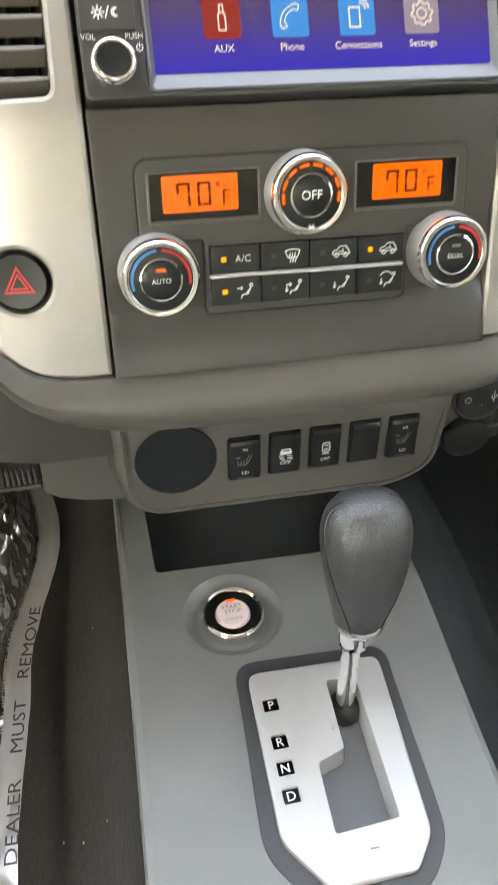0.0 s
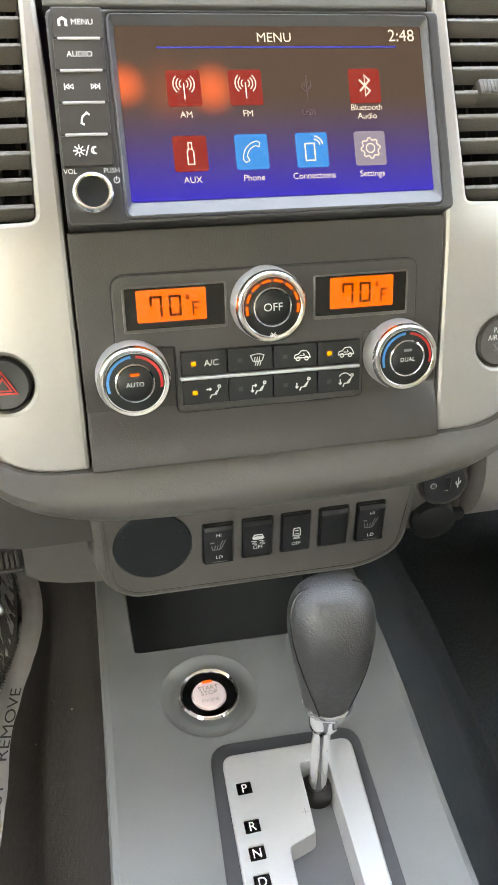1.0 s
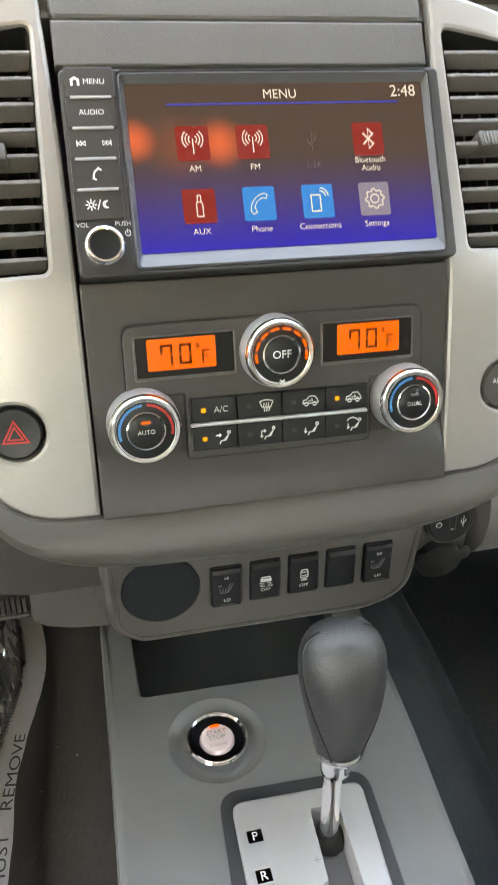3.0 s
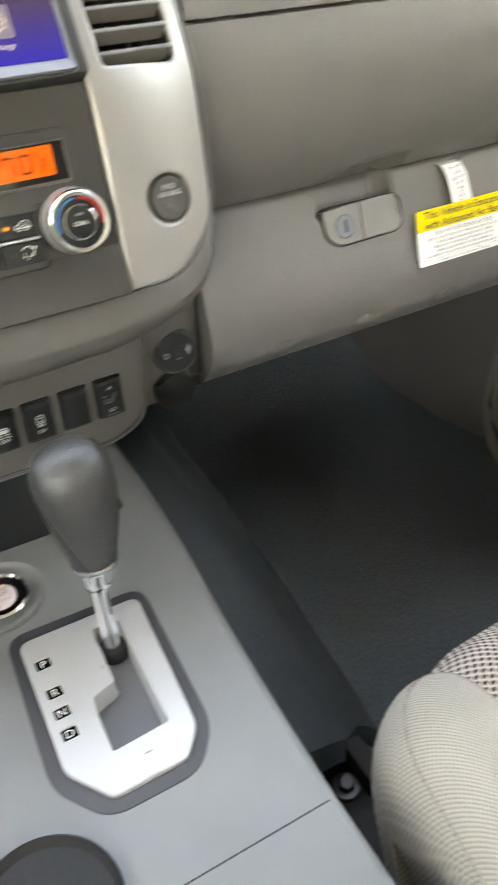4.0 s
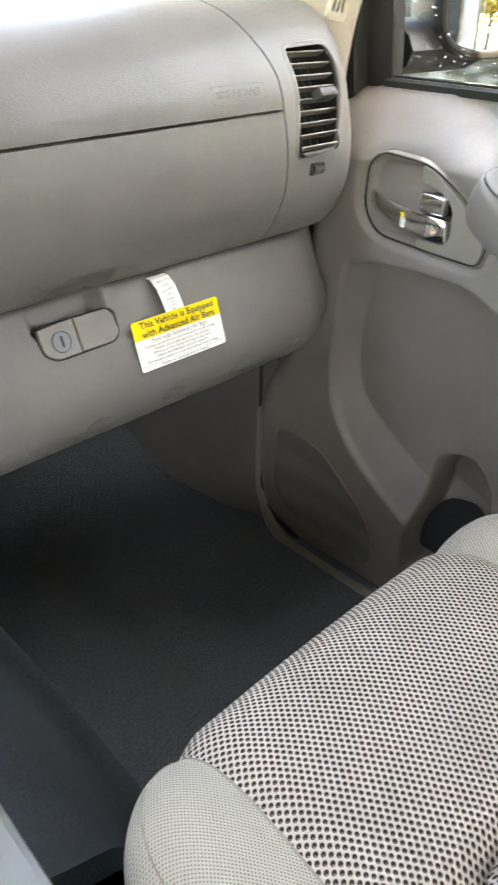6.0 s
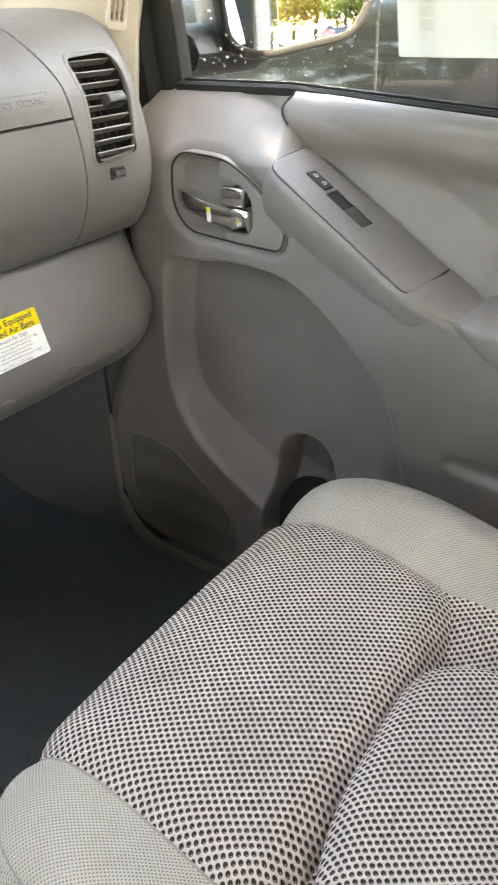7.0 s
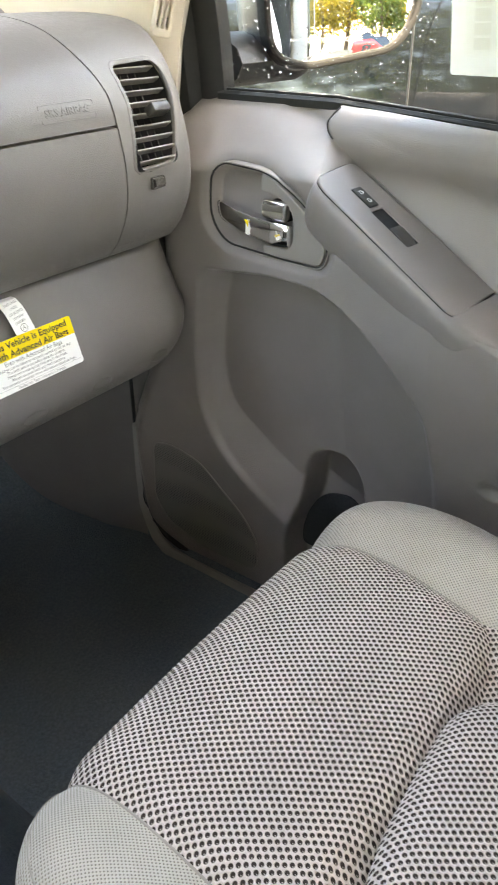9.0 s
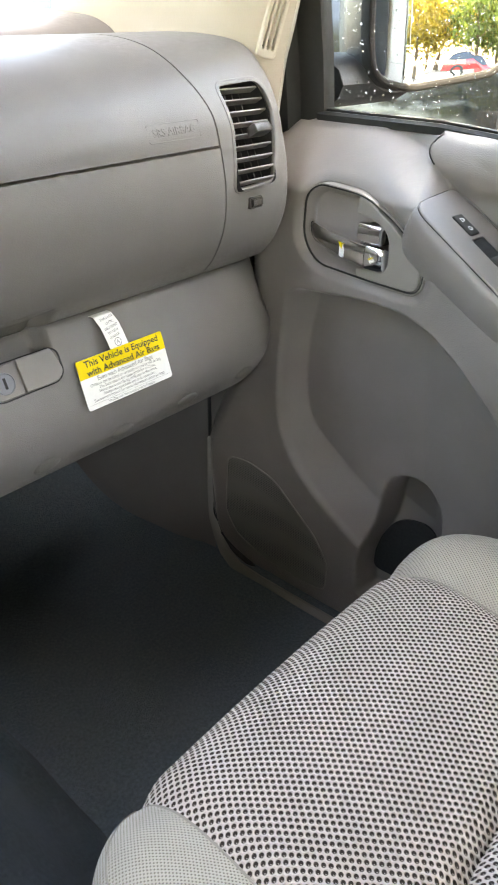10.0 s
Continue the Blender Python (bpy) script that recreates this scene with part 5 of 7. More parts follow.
# ---- glove box latch ----
latch = thing("glove_box_latch", frame_at((0.3345, 0.0282, 0.4705), 24), "grey glove box latch with a key lock", "latch")
LATCHG = plastic("latch_grey_plastic", (0.185, 0.174, 0.162), 0.45, 900, 0.12)
LO_ = rounded([(-0.040, 0.012), (-0.030, 0.0155), (0.034, 0.0150), (0.041, 0.010), (0.0405, -0.010), (0.033, -0.0165), (-0.028, -0.0175), (-0.0385, -0.010)], 0.006)
part("recess", prism(inset(LO_, -0.0006), -0.01, 0.0004, 0.0003, holes=[inset(LO_, 0.0002)]), MATTE, latch, "dark seam round the latch")
part("lock_plate", prism(rounded([(-0.0385, 0.013), (-0.0030, 0.0145), (-0.0030, -0.0160), (-0.0285, -0.0165), (-0.0385, -0.008)], [0.002, 0.001, 0.001, 0.008, 0.006]), -0.01, 0.0020, 0.0010), LATCHG, latch)
part("paddle", prism(rounded([(-0.0022, 0.0145), (0.034, 0.0145), (0.0400, -0.008), (0.032, -0.0158), (-0.0022, -0.0158)], [0.001, 0.003, 0.007, 0.007, 0.001]), -0.01, 0.0028, 0.0012), LATCHG, latch, "grey paddle")
unlatch = latch.matrix_basis.inverted()


def dent(ob, fn):
    """Pushes the skin inwards, by an amount that fn gives in the latch's own plane."""
    back = latch.matrix_basis.to_3x3() @ Vector((0, 0, -1))
    for v in ob.data.vertices:
        q = unlatch @ v.co
        if abs(q.x) < 0.07 and -0.03 < q.y < 0.08 and abs(q.z) < 0.03:
            v.co = v.co + back * fn(q.x, q.y)


dent(glove_panel, lambda x, y: 0.024 * smooth01((x + 0.0415) / 0.003) * smooth01((0.0385 - x) / 0.010) * smooth01((y - 0.006) / 0.003))
dent(glove_door, lambda x, y: 0.042 * smooth01((x + 0.046) / 0.026) * smooth01((0.0370 - x) / 0.0035) * smooth01((0.051 - y - 0.018 * (max(0.018 - x, 0.0) / 0.058) ** 2) / 0.004))
part("lock", lathe([(0.0098, -0.002), (0.0098, 0.0024), (0.0090, 0.0032), (0.0086, 0.0024), (0, 0.0024)], 36), plastic("grey_lock_barrel", (0.16, 0.17, 0.185), 0.35, 0, 0, metal=0.3), latch, "key lock barrel", at=pose(-0.0190, -0.0020, 0))
bars([(-0.0203, -0.0070, -0.0177, 0.0030)], 0.0030, MATTE, latch, "keyhole")

# ---- hanging tag ----
tag = thing("warning_tag", frame_at((0.437, 0.0120, 0.4455), 18), "white and yellow paper airbag warning tag hanging from the dash", "tag")
TG = rrect(0.106, 0.0475, 0.0025, 0, 0)
card = part("card", prism(TG, -0.0004, 0.0, 0.0), PAPER, tag, "white printed card")
part("yellow_band", prism(rounded([(-0.053, 0.0060), (0.053, 0.0060), (0.053, 0.02375), (-0.053, 0.02375)], [0.0, 0.0, 0.0025, 0.0025]), 0.0, 0.0003), YELLOW, card, smooth=0)
lettering("This Vehicle is Equipped", 0.0086, INK, card, 0.001, 0.0185, 0.0006, wide=1.08, bold=0.00015)
lettering("with Advanced Air Bags", 0.0086, INK, card, 0.001, 0.0100, 0.0006, wide=1.08, bold=0.00015)
lettering("Even with Advanced Air Bags", 0.0066, INKG, card, 0, 0.0028, 0.0004, wide=0.88)
for k, line in enumerate(("Children can be killed or seriously injured by the air bag.", "The back seat is the safest place for children.", "Never put a rear-facing child seat in the front.", "Always use seat belts and child restraints.", "See owner's manual for more information about air bags.")):
    lettering(line, 0.0042, INKG, card, 0, -0.0018 - 0.0036 * k, 0.0004, wide=0.92)
bars([(-0.050, -0.0192, 0.050, -0.0190)], 0.0004, INKG, card, "rule")
lettering("Veuillez voir l'autre c\u00f4t\u00e9 pour le Fran\u00e7ais", 0.0038, INKG, card, 0, -0.0214, 0.0004, wide=0.92)
strip = part("strap", loft([[(x0 - 0.011, y, z), (x0 + 0.011, y, z), (x0 + 0.011, y, z - 0.0003), (x0 - 0.011, y, z - 0.0003)] for x0, y, z in ((0.0005, 0.0235, -0.0002), (-0.001, 0.035, -0.001), (-0.0030, 0.046, -0.0015), (-0.0050, 0.0560, -0.0060), (-0.0060, 0.0600, -0.016))]), PAPER, tag, "paper strap tucked into the seam")
for k, w in enumerate(("THIS LABEL", "UNTIL", "DELIVERED", "TO NEW", "OWNER.")):
    y = 0.0530 - 0.0046 * k
    lettering(w, 0.0036, INKG, strip, -0.0046 + 0.0008 * k, y, 0.0 if k else -0.002, turn=8, wide=0.9)
strokes([arc(0.0038, 0, 360, -0.0004, 0.0285, 20)], 0.0005, 0.0006, INKG, strip)
lettering("A", 0.0056, INKG, strip, -0.0004, 0.0285, 0.0006)

# ---- passenger door ----
door = thing("passenger_door", pose(0, 0, 0), "grey moulded plastic passenger door panel, closed", "car door")


def poly_dist(Y, Z, poly):
    """Signed distance to a polygon (inside negative), for arrays."""
    best = np.full(Y.shape, 1e9)
    inside = np.zeros(Y.shape, bool)
    k = len(poly)
    for i in range(k):
        (ay, az), (by, bz) = poly[i - 1], poly[i]
        ey, ez = by - ay, bz - az
        t = np.clip(((Y - ay) * ey + (Z - az) * ez) / (ey * ey + ez * ez + 1e-12), 0, 1)
        best = np.minimum(best, np.hypot(Y - ay - t * ey, Z - az - t * ez))
        cross = ((az > Z) != (bz > Z)) & (Y < (by - ay) * (Z - az) / (bz - az + 1e-12) + ay)
        inside ^= cross
    return np.where(inside, -best, best)


def soft(d, w):
    """1 inside, 0 outside, over a band of width w within the edge."""
    t = np.clip(-d / w, 0, 1)
    return t * t * (3 - 2 * t)


HANDLE = rounded([(-0.001, 0.575), (-0.022, 0.590), (-0.090, 0.588), (-0.140, 0.564), (-0.175, 0.530), (-0.168, 0.498), (-0.100, 0.497), (-0.022, 0.499), (0.002, 0.525)], 0.02)
MAPO = rounded([(0.018, 0.60), (0.022, 0.47), (0.040, 0.345), (0.042, 0.268), (0.016, 0.213), (-0.028, 0.170), (-0.110, 0.118), (-0.30, 0.02), (-0.60, 0.02), (-0.60, 0.60)], [0.01, 0.05, 0.05, 0.04, 0.03, 0.04, 0.04, 0.01, 0.01, 0.01])
MAPI = rounded([(-0.016, 0.60), (-0.012, 0.452), (0.000, 0.415), (0.010, 0.337), (0.004, 0.278), (-0.055, 0.232), (-0.109, 0.197), (-0.30, 0.12), (-0.60, 0.12), (-0.60, 0.60)], [0.01, 0.03, 0.04, 0.05, 0.03, 0.04, 0.04, 0.01, 0.01, 0.01])
MAPT = rounded([(0.12, 0.468), (-0.03, 0.470), (-0.09, 0.480), (-0.163, 0.480), (-0.218, 0.455), (-0.271, 0.410), (-0.298, 0.372), (-0.306, 0.27), (-0.312, 0.0), (0.12, 0.0)], [0.01, 0.04, 0.03, 0.04, 0.04, 0.03, 0.02, 0.03, 0.01, 0.01])
UPPERR = rounded([(-0.129, 0.66), (-0.127, 0.639), (-0.122, 0.631), (-0.125, 0.621), (-0.136, 0.607), (-0.160, 0.585), (-0.324, 0.4878), (-0.372, 0.465), (-0.400, 0.452), (-0.430, 0.440), (-0.80, 0.36), (-0.80, 0.66)], [0.002, 0.008, 0.010, 0.012, 0.01, 0.01, 0.01, 0.01, 0.01, 0.01, 0.01, 0.01])
BOTTLE = rounded([(-0.098, 0.105), (-0.104, 0.140), (-0.112, 0.168), (-0.110, 0.210), (-0.122, 0.240), (-0.150, 0.254), (-0.180, 0.250), (-0.200, 0.226), (-0.210, 0.15), (-0.215, 0.05), (-0.098, 0.05)], [0.02, 0.02, 0.02, 0.03, 0.03, 0.03, 0.03, 0.03, 0.02, 0.02, 0.02])
LOWER_PULL = rounded([(-0.342, 0.300), (-0.356, 0.322), (-0.80, 0.335), (-0.80, 0.255), (-0.362, 0.284)], 0.012)


def sill_drop(Y):
    return 0.070 * np.clip(-0.12 - Y, 0, 1)


# section of the upper pad: a round roll under the window, then a long hollow
PAD_Z = np.linspace(0.30, 0.66, 721)
PAD_X = np.interp(PAD_Z, [0.40, 0.560, 0.575, 0.585, 0.595, 0.603, 0.611, 0.620, 0.630, 0.638, 0.643, 0.646], [0.742, 0.742, 0.7415, 0.7395, 0.7350, 0.7300, 0.7265, 0.7258, 0.7290, 0.7365, 0.745, 0.757])
bell = np.exp(-np.linspace(-2.5, 2.5, 51) ** 2)
blend = np.clip((0.640 - PAD_Z) / 0.012, 0, 1)
PAD_X = PAD_X * (1 - blend) + np.convolve(np.pad(PAD_X, 25, "edge"), bell / bell.sum(), "valid") * blend


def door_x(Y, Z):
    X = 0.699 + 0.012 * ((Z - 0.30) / 0.3) ** 2 * (Z < 0.30)
    # armrest swell, then the shoulder rolling over to the window
    k = np.clip((-0.02 - Y) / 0.28, 0, 1)
    h = np.clip((Z - 0.22) / 0.24, 0, 1)
    X = X - (0.014 + 0.048 * k * (0.6 + 0.4 * k)) * h * h * (3 - 2 * h)
    du = poly_dist(Y, Z, UPPERR)
    # sunk under the window switch
    dw = du - 0.014 * np.clip((-0.199 - Y) / 0.006, 0, 1) * np.clip((Y + 0.2575) / 0.004, 0, 1)
    X = X - 0.004 * np.exp(-(du / 0.03) ** 2) * np.clip((-0.13 - Y) / 0.05, 0, 1) * np.clip((Y + 0.375) / 0.04, 0, 1)
    k = np.clip((-0.06 - Y) / 0.08, 0, 1)
    Zs = Z + sill_drop(Y)
    z0, z1 = 0.575 + 0.010 * k, 0.645 - 0.026 * k
    s = np.clip((Zs - z0) / (z1 - z0), 0, 1)
    s = s ** 1.25 * (1 - 0.5 * k) + s * s * (3 - 2 * s) * 0.5 * k
    X = X * (1 - s) + (0.757 - 0.024 * k * np.clip((0.645 - Zs) / 0.026, 0, 1) ** 0.7) * s
    up = soft(dw, 0.0035)
    # upper pad: a roll under the window, then a hollow above the armrest
    Xu = np.interp(Zs, PAD_Z, PAD_X)
    foot = np.interp(-Y, [0.15, 0.17, 0.21, 0.295, 0.347, 0.40], [0.0, 0.006, 0.013, 0.025, 0.034, 0.034])
    Xu = Xu - foot * np.clip(1 + du / 0.055, 0, 1) ** 1.3
    X = X * (1 - up) + Xu * up
    do, di = np.maximum(-poly_dist(Y, Z, MAPO), 0.0), np.maximum(poly_dist(Y, Z, MAPI), 0.0)
    ramp = do / (do + di + 1e-6)
    ramp = 0.75 * ramp + 0.25 * ramp * ramp * (3 - 2 * ramp)
    depth = 0.034 * np.clip((Y + 0.33) / 0.16, 0.12, 1)
    dt, de = poly_dist(Y, Z, MAPT), -do + 0.006
    q = np.clip(0.5 + 0.5 * (dt - de) / 0.022, 0, 1)
    dt = de * (1 - q) + dt * q + 0.022 * q * (1 - q)
    X = X + depth * ramp * soft(dt, 0.011)
    X = X + 0.006 * soft(poly_dist(Y, Z, HANDLE) - 0.010, 0.016) + 0.012 * soft(poly_dist(Y, Z, HANDLE) + 0.001, 0.006)
    X = X + 0.042 * soft(poly_dist(Y, Z, BOTTLE), 0.012)
    X = X + 0.007 * soft(poly_dist(Y, Z, LOWER_PULL), 0.018)
    # front edge turns away to the hinge, lower edge to the sill
    X = X + 0.05 * np.clip((Y - (0.050 + 0.10 * np.clip((0.40 - Z) / 0.2, 0, 1))) / 0.05, 0, 1) ** 2
    X = X + 0.004 * np.clip((0.03 - Z) / 0.05, 0, 1)
    return X


ys, zs = np.linspace(-0.78, 0.165, 470), np.linspace(0, 1, 340)
Y, Z = np.meshgrid(ys, zs, indexing="ij")
low = np.interp(Y, [0.0, 0.017, 0.068, 0.108, 0.130, 0.145, 0.155, 0.161, 0.165], [-0.014, -0.013, -0.006, 0.005, 0.013, 0.025, 0.045, 0.075, 0.12])
Z = low + (0.645 - sill_drop(Y) - low) * Z
X = door_x(Y, Z)
me = bpy.data.meshes.new("panel")
verts = np.stack([X, Y, Z], -1).reshape(-1, 3)
idx = np.arange(len(ys) * len(zs)).reshape(len(ys), len(zs))
quads = np.stack([idx[:-1, :-1], idx[:-1, 1:], idx[1:, 1:], idx[1:, :-1]], -1).reshape(-1, 4)
me.from_pydata(verts.tolist(), [], quads.tolist())
me.materials.append(DOORG)
me.shade_smooth()
panel = new("panel", me)
panel.parent = door
tagged(panel, "grey moulded inner panel with recesses")


def on_door(y, z, out=0.0):
    x = float(door_x(np.array([y]), np.array([z]))[0])
    return Vector((x - out, y, z))


def door_plate(outline, out, thick, name, material, label="", bev=0.002, flat=None, holes=()):
    """A plate on the door's inner face; outline in (y, z). flat: one x for the whole face, else it follows the panel."""
    bm = prism([(-y, z) for y, z in outline], 0, thick, bev, holes=[[(-y, z) for y, z in h] for h in holes])
    for v in bm.verts:
        y, z, t = -v.co.x, v.co.y, v.co.z
        x = flat(y, z) if flat else on_door(y, z).x
        v.co = (x - out - t, y, z)
    return part(name, bm, material, door, label)


# armrest switch panel on the ramp
xa = Vector((-0.13, -0.86, -0.49)).normalized()
ya = Vector((1.0, -0.03, 0.10))
ya = (ya - xa * ya.dot(xa)).normalized()
za = xa.cross(ya)
SP = Matrix((xa, ya, za)).transposed().to_4x4()
SP.translation = Vector((0.680, -0.245, 0.541)) - za * 0.002
swp = thing("window_switch_panel", SP, "grey armrest panel with door lock and window switches", "switch panel")
SPO = rounded([(0.094, -0.036), (0.088, 0.041), (-0.108, 0.034), (-0.100, -0.036)], [0.014, 0.001, 0.012, 0.022], 7)
WELL = rrect(0.051, 0.0185, 0.0015, -0.0170, 0.002)
part("panel", prism(SPO, -0.020, 0.0034, 0.0022, holes=[WELL], hole_bev=0.0008), DOORG, swp, "grey panel")
part("gap", prism(inset(SPO, -0.0003), -0.0010, 0.0022, holes=[inset(SPO, 0.004)]), MATTE, swp, "dark gap round the panel")
lck = part("lock_switch", prism(rrect(0.0275, 0.0138, 0.0015, -0.0600, 0.002), 0.0, 0.0050, 0.001), BLACK, swp, "black door lock switch")
for k in (-1, 1):
    strokes([[(-0.002, -0.002), (0.002, -0.002), (0.002, 0.001), (-0.002, 0.001), (-0.002, -0.002)], arc(0.0015, 0, 180, 0, 0.001)], 0.0007, 0.0053, PRINT, lck, x=-0.0600 + 0.006 * k, y=0.002)
part("switch_well", loft([[(x, y, z) for x, y in inset(WELL, 0.0004)] for z in (0.0026, -0.014)], caps="end"), MATTE, swp)
part("window_switch", loft([[(x, y, z) for y, z in ((-0.0085, -0.010), (-0.0085, h), (-0.006, h + 0.0008), (0.006, h + 0.0008), (0.0085, h), (0.0085, -0.010))] for x, h in ((-0.0215, -0.008), (-0.0195, -0.002), (-0.017, 0.0030), (-0.012, 0.0040), (-0.002, 0.0030), (0.0076, 0.0014))]), CHAR, swp, "black window switch", at=pose(0, 0.002, 0))
RAMP = [(0.046, -0.030), (0.0450, -0.004), (0.043, 0.0008), (0.0395, 0.0014), (0.036, -0.018), (-0.031, -0.018), (-0.0345, 0.0014), (-0.0372, 0.0010), (-0.0390, -0.0008), (-0.0402, -0.0040), (-0.0402, -0.0100), (-0.0385, -0.020), (-0.033, -0.036), (-0.023, -0.056), (-0.006, -0.078)]
TAIL = ((-0.106, 0.030, 0), (-0.103, 0.018, 0), (-0.099, 0.0095, 0), (-0.093, 0.0035, 0), (-0.086, 0.0008, 0), (-0.078, 0.0, 0), (0.02, 0.0, 0), (0.0885, 0.0, 0), (0.0905, 0.0, 0.5), (0.093, 0.0004, 1.0), (0.104, 0.002, 1.0), (0.112, 0.0045, 1.0), (0.120, 0.008, 1.0), (0.128, 0.0125, 1.0), (0.136, 0.018, 1.0), (0.143, 0.024, 1.0))
rows = []
for x, dy, t in TAIL:
    ring = []
    for y, z in RAMP:
        lip = 0.0014 + 0.0018 * t if t > 0 and -0.019 < z < -0.017 else z + 0.0018 * t * (z > 0.0)
        ring.append((x, y + dy * (y < 0.0), lip - dy * 0.1))
    rows.append(ring)
part("ramp_body", loft(rows), DOORG, swp, "grey rounded armrest ramp under the panel", smooth=60)

# inner handle in its pocket
HF = Matrix(((-0.139, 0, -0.990, 0.6795), (-0.990, 0, 0.139, -0.080), (0, 1, 0, 0.540), (0, 0, 0, 1)))
RIM = [((-y - 0.080) * 1.0, z - 0.540) for y, z in HANDLE]
RIM = RIM if area2(RIM) > 0 else list(reversed(RIM))
hp = part("door_handle", prism(inset(RIM, 0.0010), -0.02, 0.0004, 0.0005, holes=[inset(RIM, 0.0022)], hole_bev=0.0003), GREYL, door, "satin grey rimmed handle pocket with chrome lever", at=HF)
part("cup_gap", prism(inset(RIM, 0.0020), -0.004, 0.0001, holes=[inset(RIM, 0.0038)]), MATTE, hp, "dark joint round the handle cup")
part("cup", loft([[(x, y, z) for x, y in inset(RIM, k)] for k, z in ((0.0036, -0.0004), (0.0052, -0.010), (0.012, -0.0165), (0.020, -0.0175))], caps="end"), DOORG, hp, "grey handle cup")
part("cover", prism(rounded([(0.000, 0.0435), (0.012, 0.0420), (0.054, 0.0190), (0.0880, -0.0120), (0.0830, -0.0385), (0.020, -0.0395), (0.002, -0.0380), (0.002, -0.0285), (0.038, -0.0275), (0.0440, -0.018), (0.0435, 0.006), (0.036, 0.0170), (0.020, 0.0235), (-0.002, 0.026)], [0.003, 0.006, 0.02, 0.015, 0.012, 0.01, 0.004, 0.004, 0.006, 0.006, 0.008, 0.008, 0.006, 0.003]), -0.017, 0.0004, 0.002), GREYL, hp, "satin grey cover")


def lever_ring(x, y0, z0, h, d, n=14):
    """A flattened, rounded section of the lever."""
    out = []
    for k in range(n):
        a = 2 * math.pi * k / n
        c, q = math.cos(a), math.sin(a)
        out.append((x, y0 + h * math.copysign(abs(c) ** 0.6, c), z0 + d * math.copysign(abs(q) ** 0.75, q)))
    return out


part("lever", loft([lever_ring(*r) for r in ((-0.0765, -0.0010, -0.009, 0.0030, 0.0015), (-0.0750, -0.0020, -0.008, 0.0085, 0.0030), (-0.060, -0.0060, -0.004, 0.0105, 0.0042), (-0.034, -0.0100, -0.001, 0.0105, 0.0050), (-0.010, -0.0125, 0.001, 0.0115, 0.0055), (0.018, -0.0140, 0.002, 0.0125, 0.0055))]), CHROME, hp, "chrome pull lever")
part("lever_end", loft([lever_ring(*r) for r in ((0.0186, -0.0140, 0.002, 0.0125, 0.0055), (0.034, -0.0140, 0.0015, 0.0122, 0.0052), (0.0395, -0.0140, 0.000, 0.0112, 0.0040), (0.0412, -0.0140, -0.002, 0.009, 0.002))]), CHROME, hp, "chrome lever end")
part("lock_knob", loft([lever_ring(x, 0.0095, 0.0, h, d) for x, h, d in ((0.0045, 0.0080, 0.003), (0.0058, 0.0098, 0.0055), (0.020, 0.0102, 0.0062), (0.0345, 0.0098, 0.0055), (0.0358, 0.0080, 0.003))]), CHROME, hp, "chrome lock knob")
part("knob_post", box((0.007, -0.002, -0.017), (0.033, 0.017, -0.002), 0.002), MATTE, hp)
part("sticker", prism([(-0.017, -0.020), (-0.012, -0.021), (-0.010, -0.013), (-0.014, -0.004), (-0.017, -0.010)], 0.0062, 0.0066), PAPER, hp, "small white sticker on the lever", smooth=0)
part("sticker", prism([(-0.0185, -0.005), (-0.0120, -0.0055), (-0.0135, -0.0125)], 0.0064, 0.0069), YELLOW, hp, "small yellow sticker on the lever", smooth=0)

# armrest with pull
def arm_low(y):
    return float(np.interp(-y, [0.355, 0.367, 0.385, 0.416, 0.448, 0.55, 0.80], [0.476, 0.468, 0.452, 0.435, 0.414, 0.352, 0.30]))


def arm_ring(y, xi, top, low, wall, r=0.014):
    rr = min(r, (top - low) * 0.45)
    out = [(wall, y, top - 0.016), (wall - 0.0015, y, top - 0.006), (wall - 0.006, y, top - 0.0015), (wall - 0.012, y, top)]
    out += [(xi + rr - rr * math.sin(radians(a)), y, top - rr + rr * math.cos(radians(a))) for a in (0, 15, 30, 45, 60, 75, 90)]
    out += [(xi + 0.0005, y, low + 0.3 * (top - low)), (xi + 0.002, y, low + 0.003), (xi + 0.006, y, low - 0.001), (xi + 0.02, y, low - 0.003), (wall, y, low - 0.003)]
    return out


def arm_rows(ys, wall):
    rows = []
    for y in ys:
        a = min(max((-0.357 - y) / 0.020, 0.0), 1.0)
        b_ = math.sqrt(1 - (1 - a) ** 2)
        xi = 0.6335 + 0.030 * (1 - b_)
        rows.append(arm_ring(y, xi, 0.462 + 0.0165 * b_ - 0.02 * max(-0.40 - y, 0.0), min(arm_low(y), 0.462 + 0.010 * b_ - 0.004), wall))
    return rows


part("armrest", loft(arm_rows((-0.3572, -0.358, -0.3595, -0.362, -0.365, -0.369, -0.374, -0.380, -0.386, -0.391, -0.3935), 0.735)), DOORG, door, "grey armrest front end", smooth=75)
part("armrest_bar", loft(arm_rows((-0.392, -0.41, -0.43, -0.45, -0.50, -0.56, -0.65, -0.78), 0.668)), DOORG, door, "grey armrest pull bar", smooth=75)
# no opening here: a black block gives the shade inside the pull slot
part("slot_shade_block", box((0.662, -0.78, 0.40), (0.716, -0.393, 0.472), 0.003), MATTE, door, "solid black block standing in for the shade inside the pull slot")
seam = [(-0.1318, 0.642), (-0.1302, 0.6385), (-0.1260, 0.6312), (-0.1286, 0.6225), (-0.1350, 0.6145)]
part("pad_seam", tube([on_door(y, z, 0.0007) for y, z in curve_pts(seam, 5)], 0.0009, 6), MATTE, door, "dark seam round the upper pad")

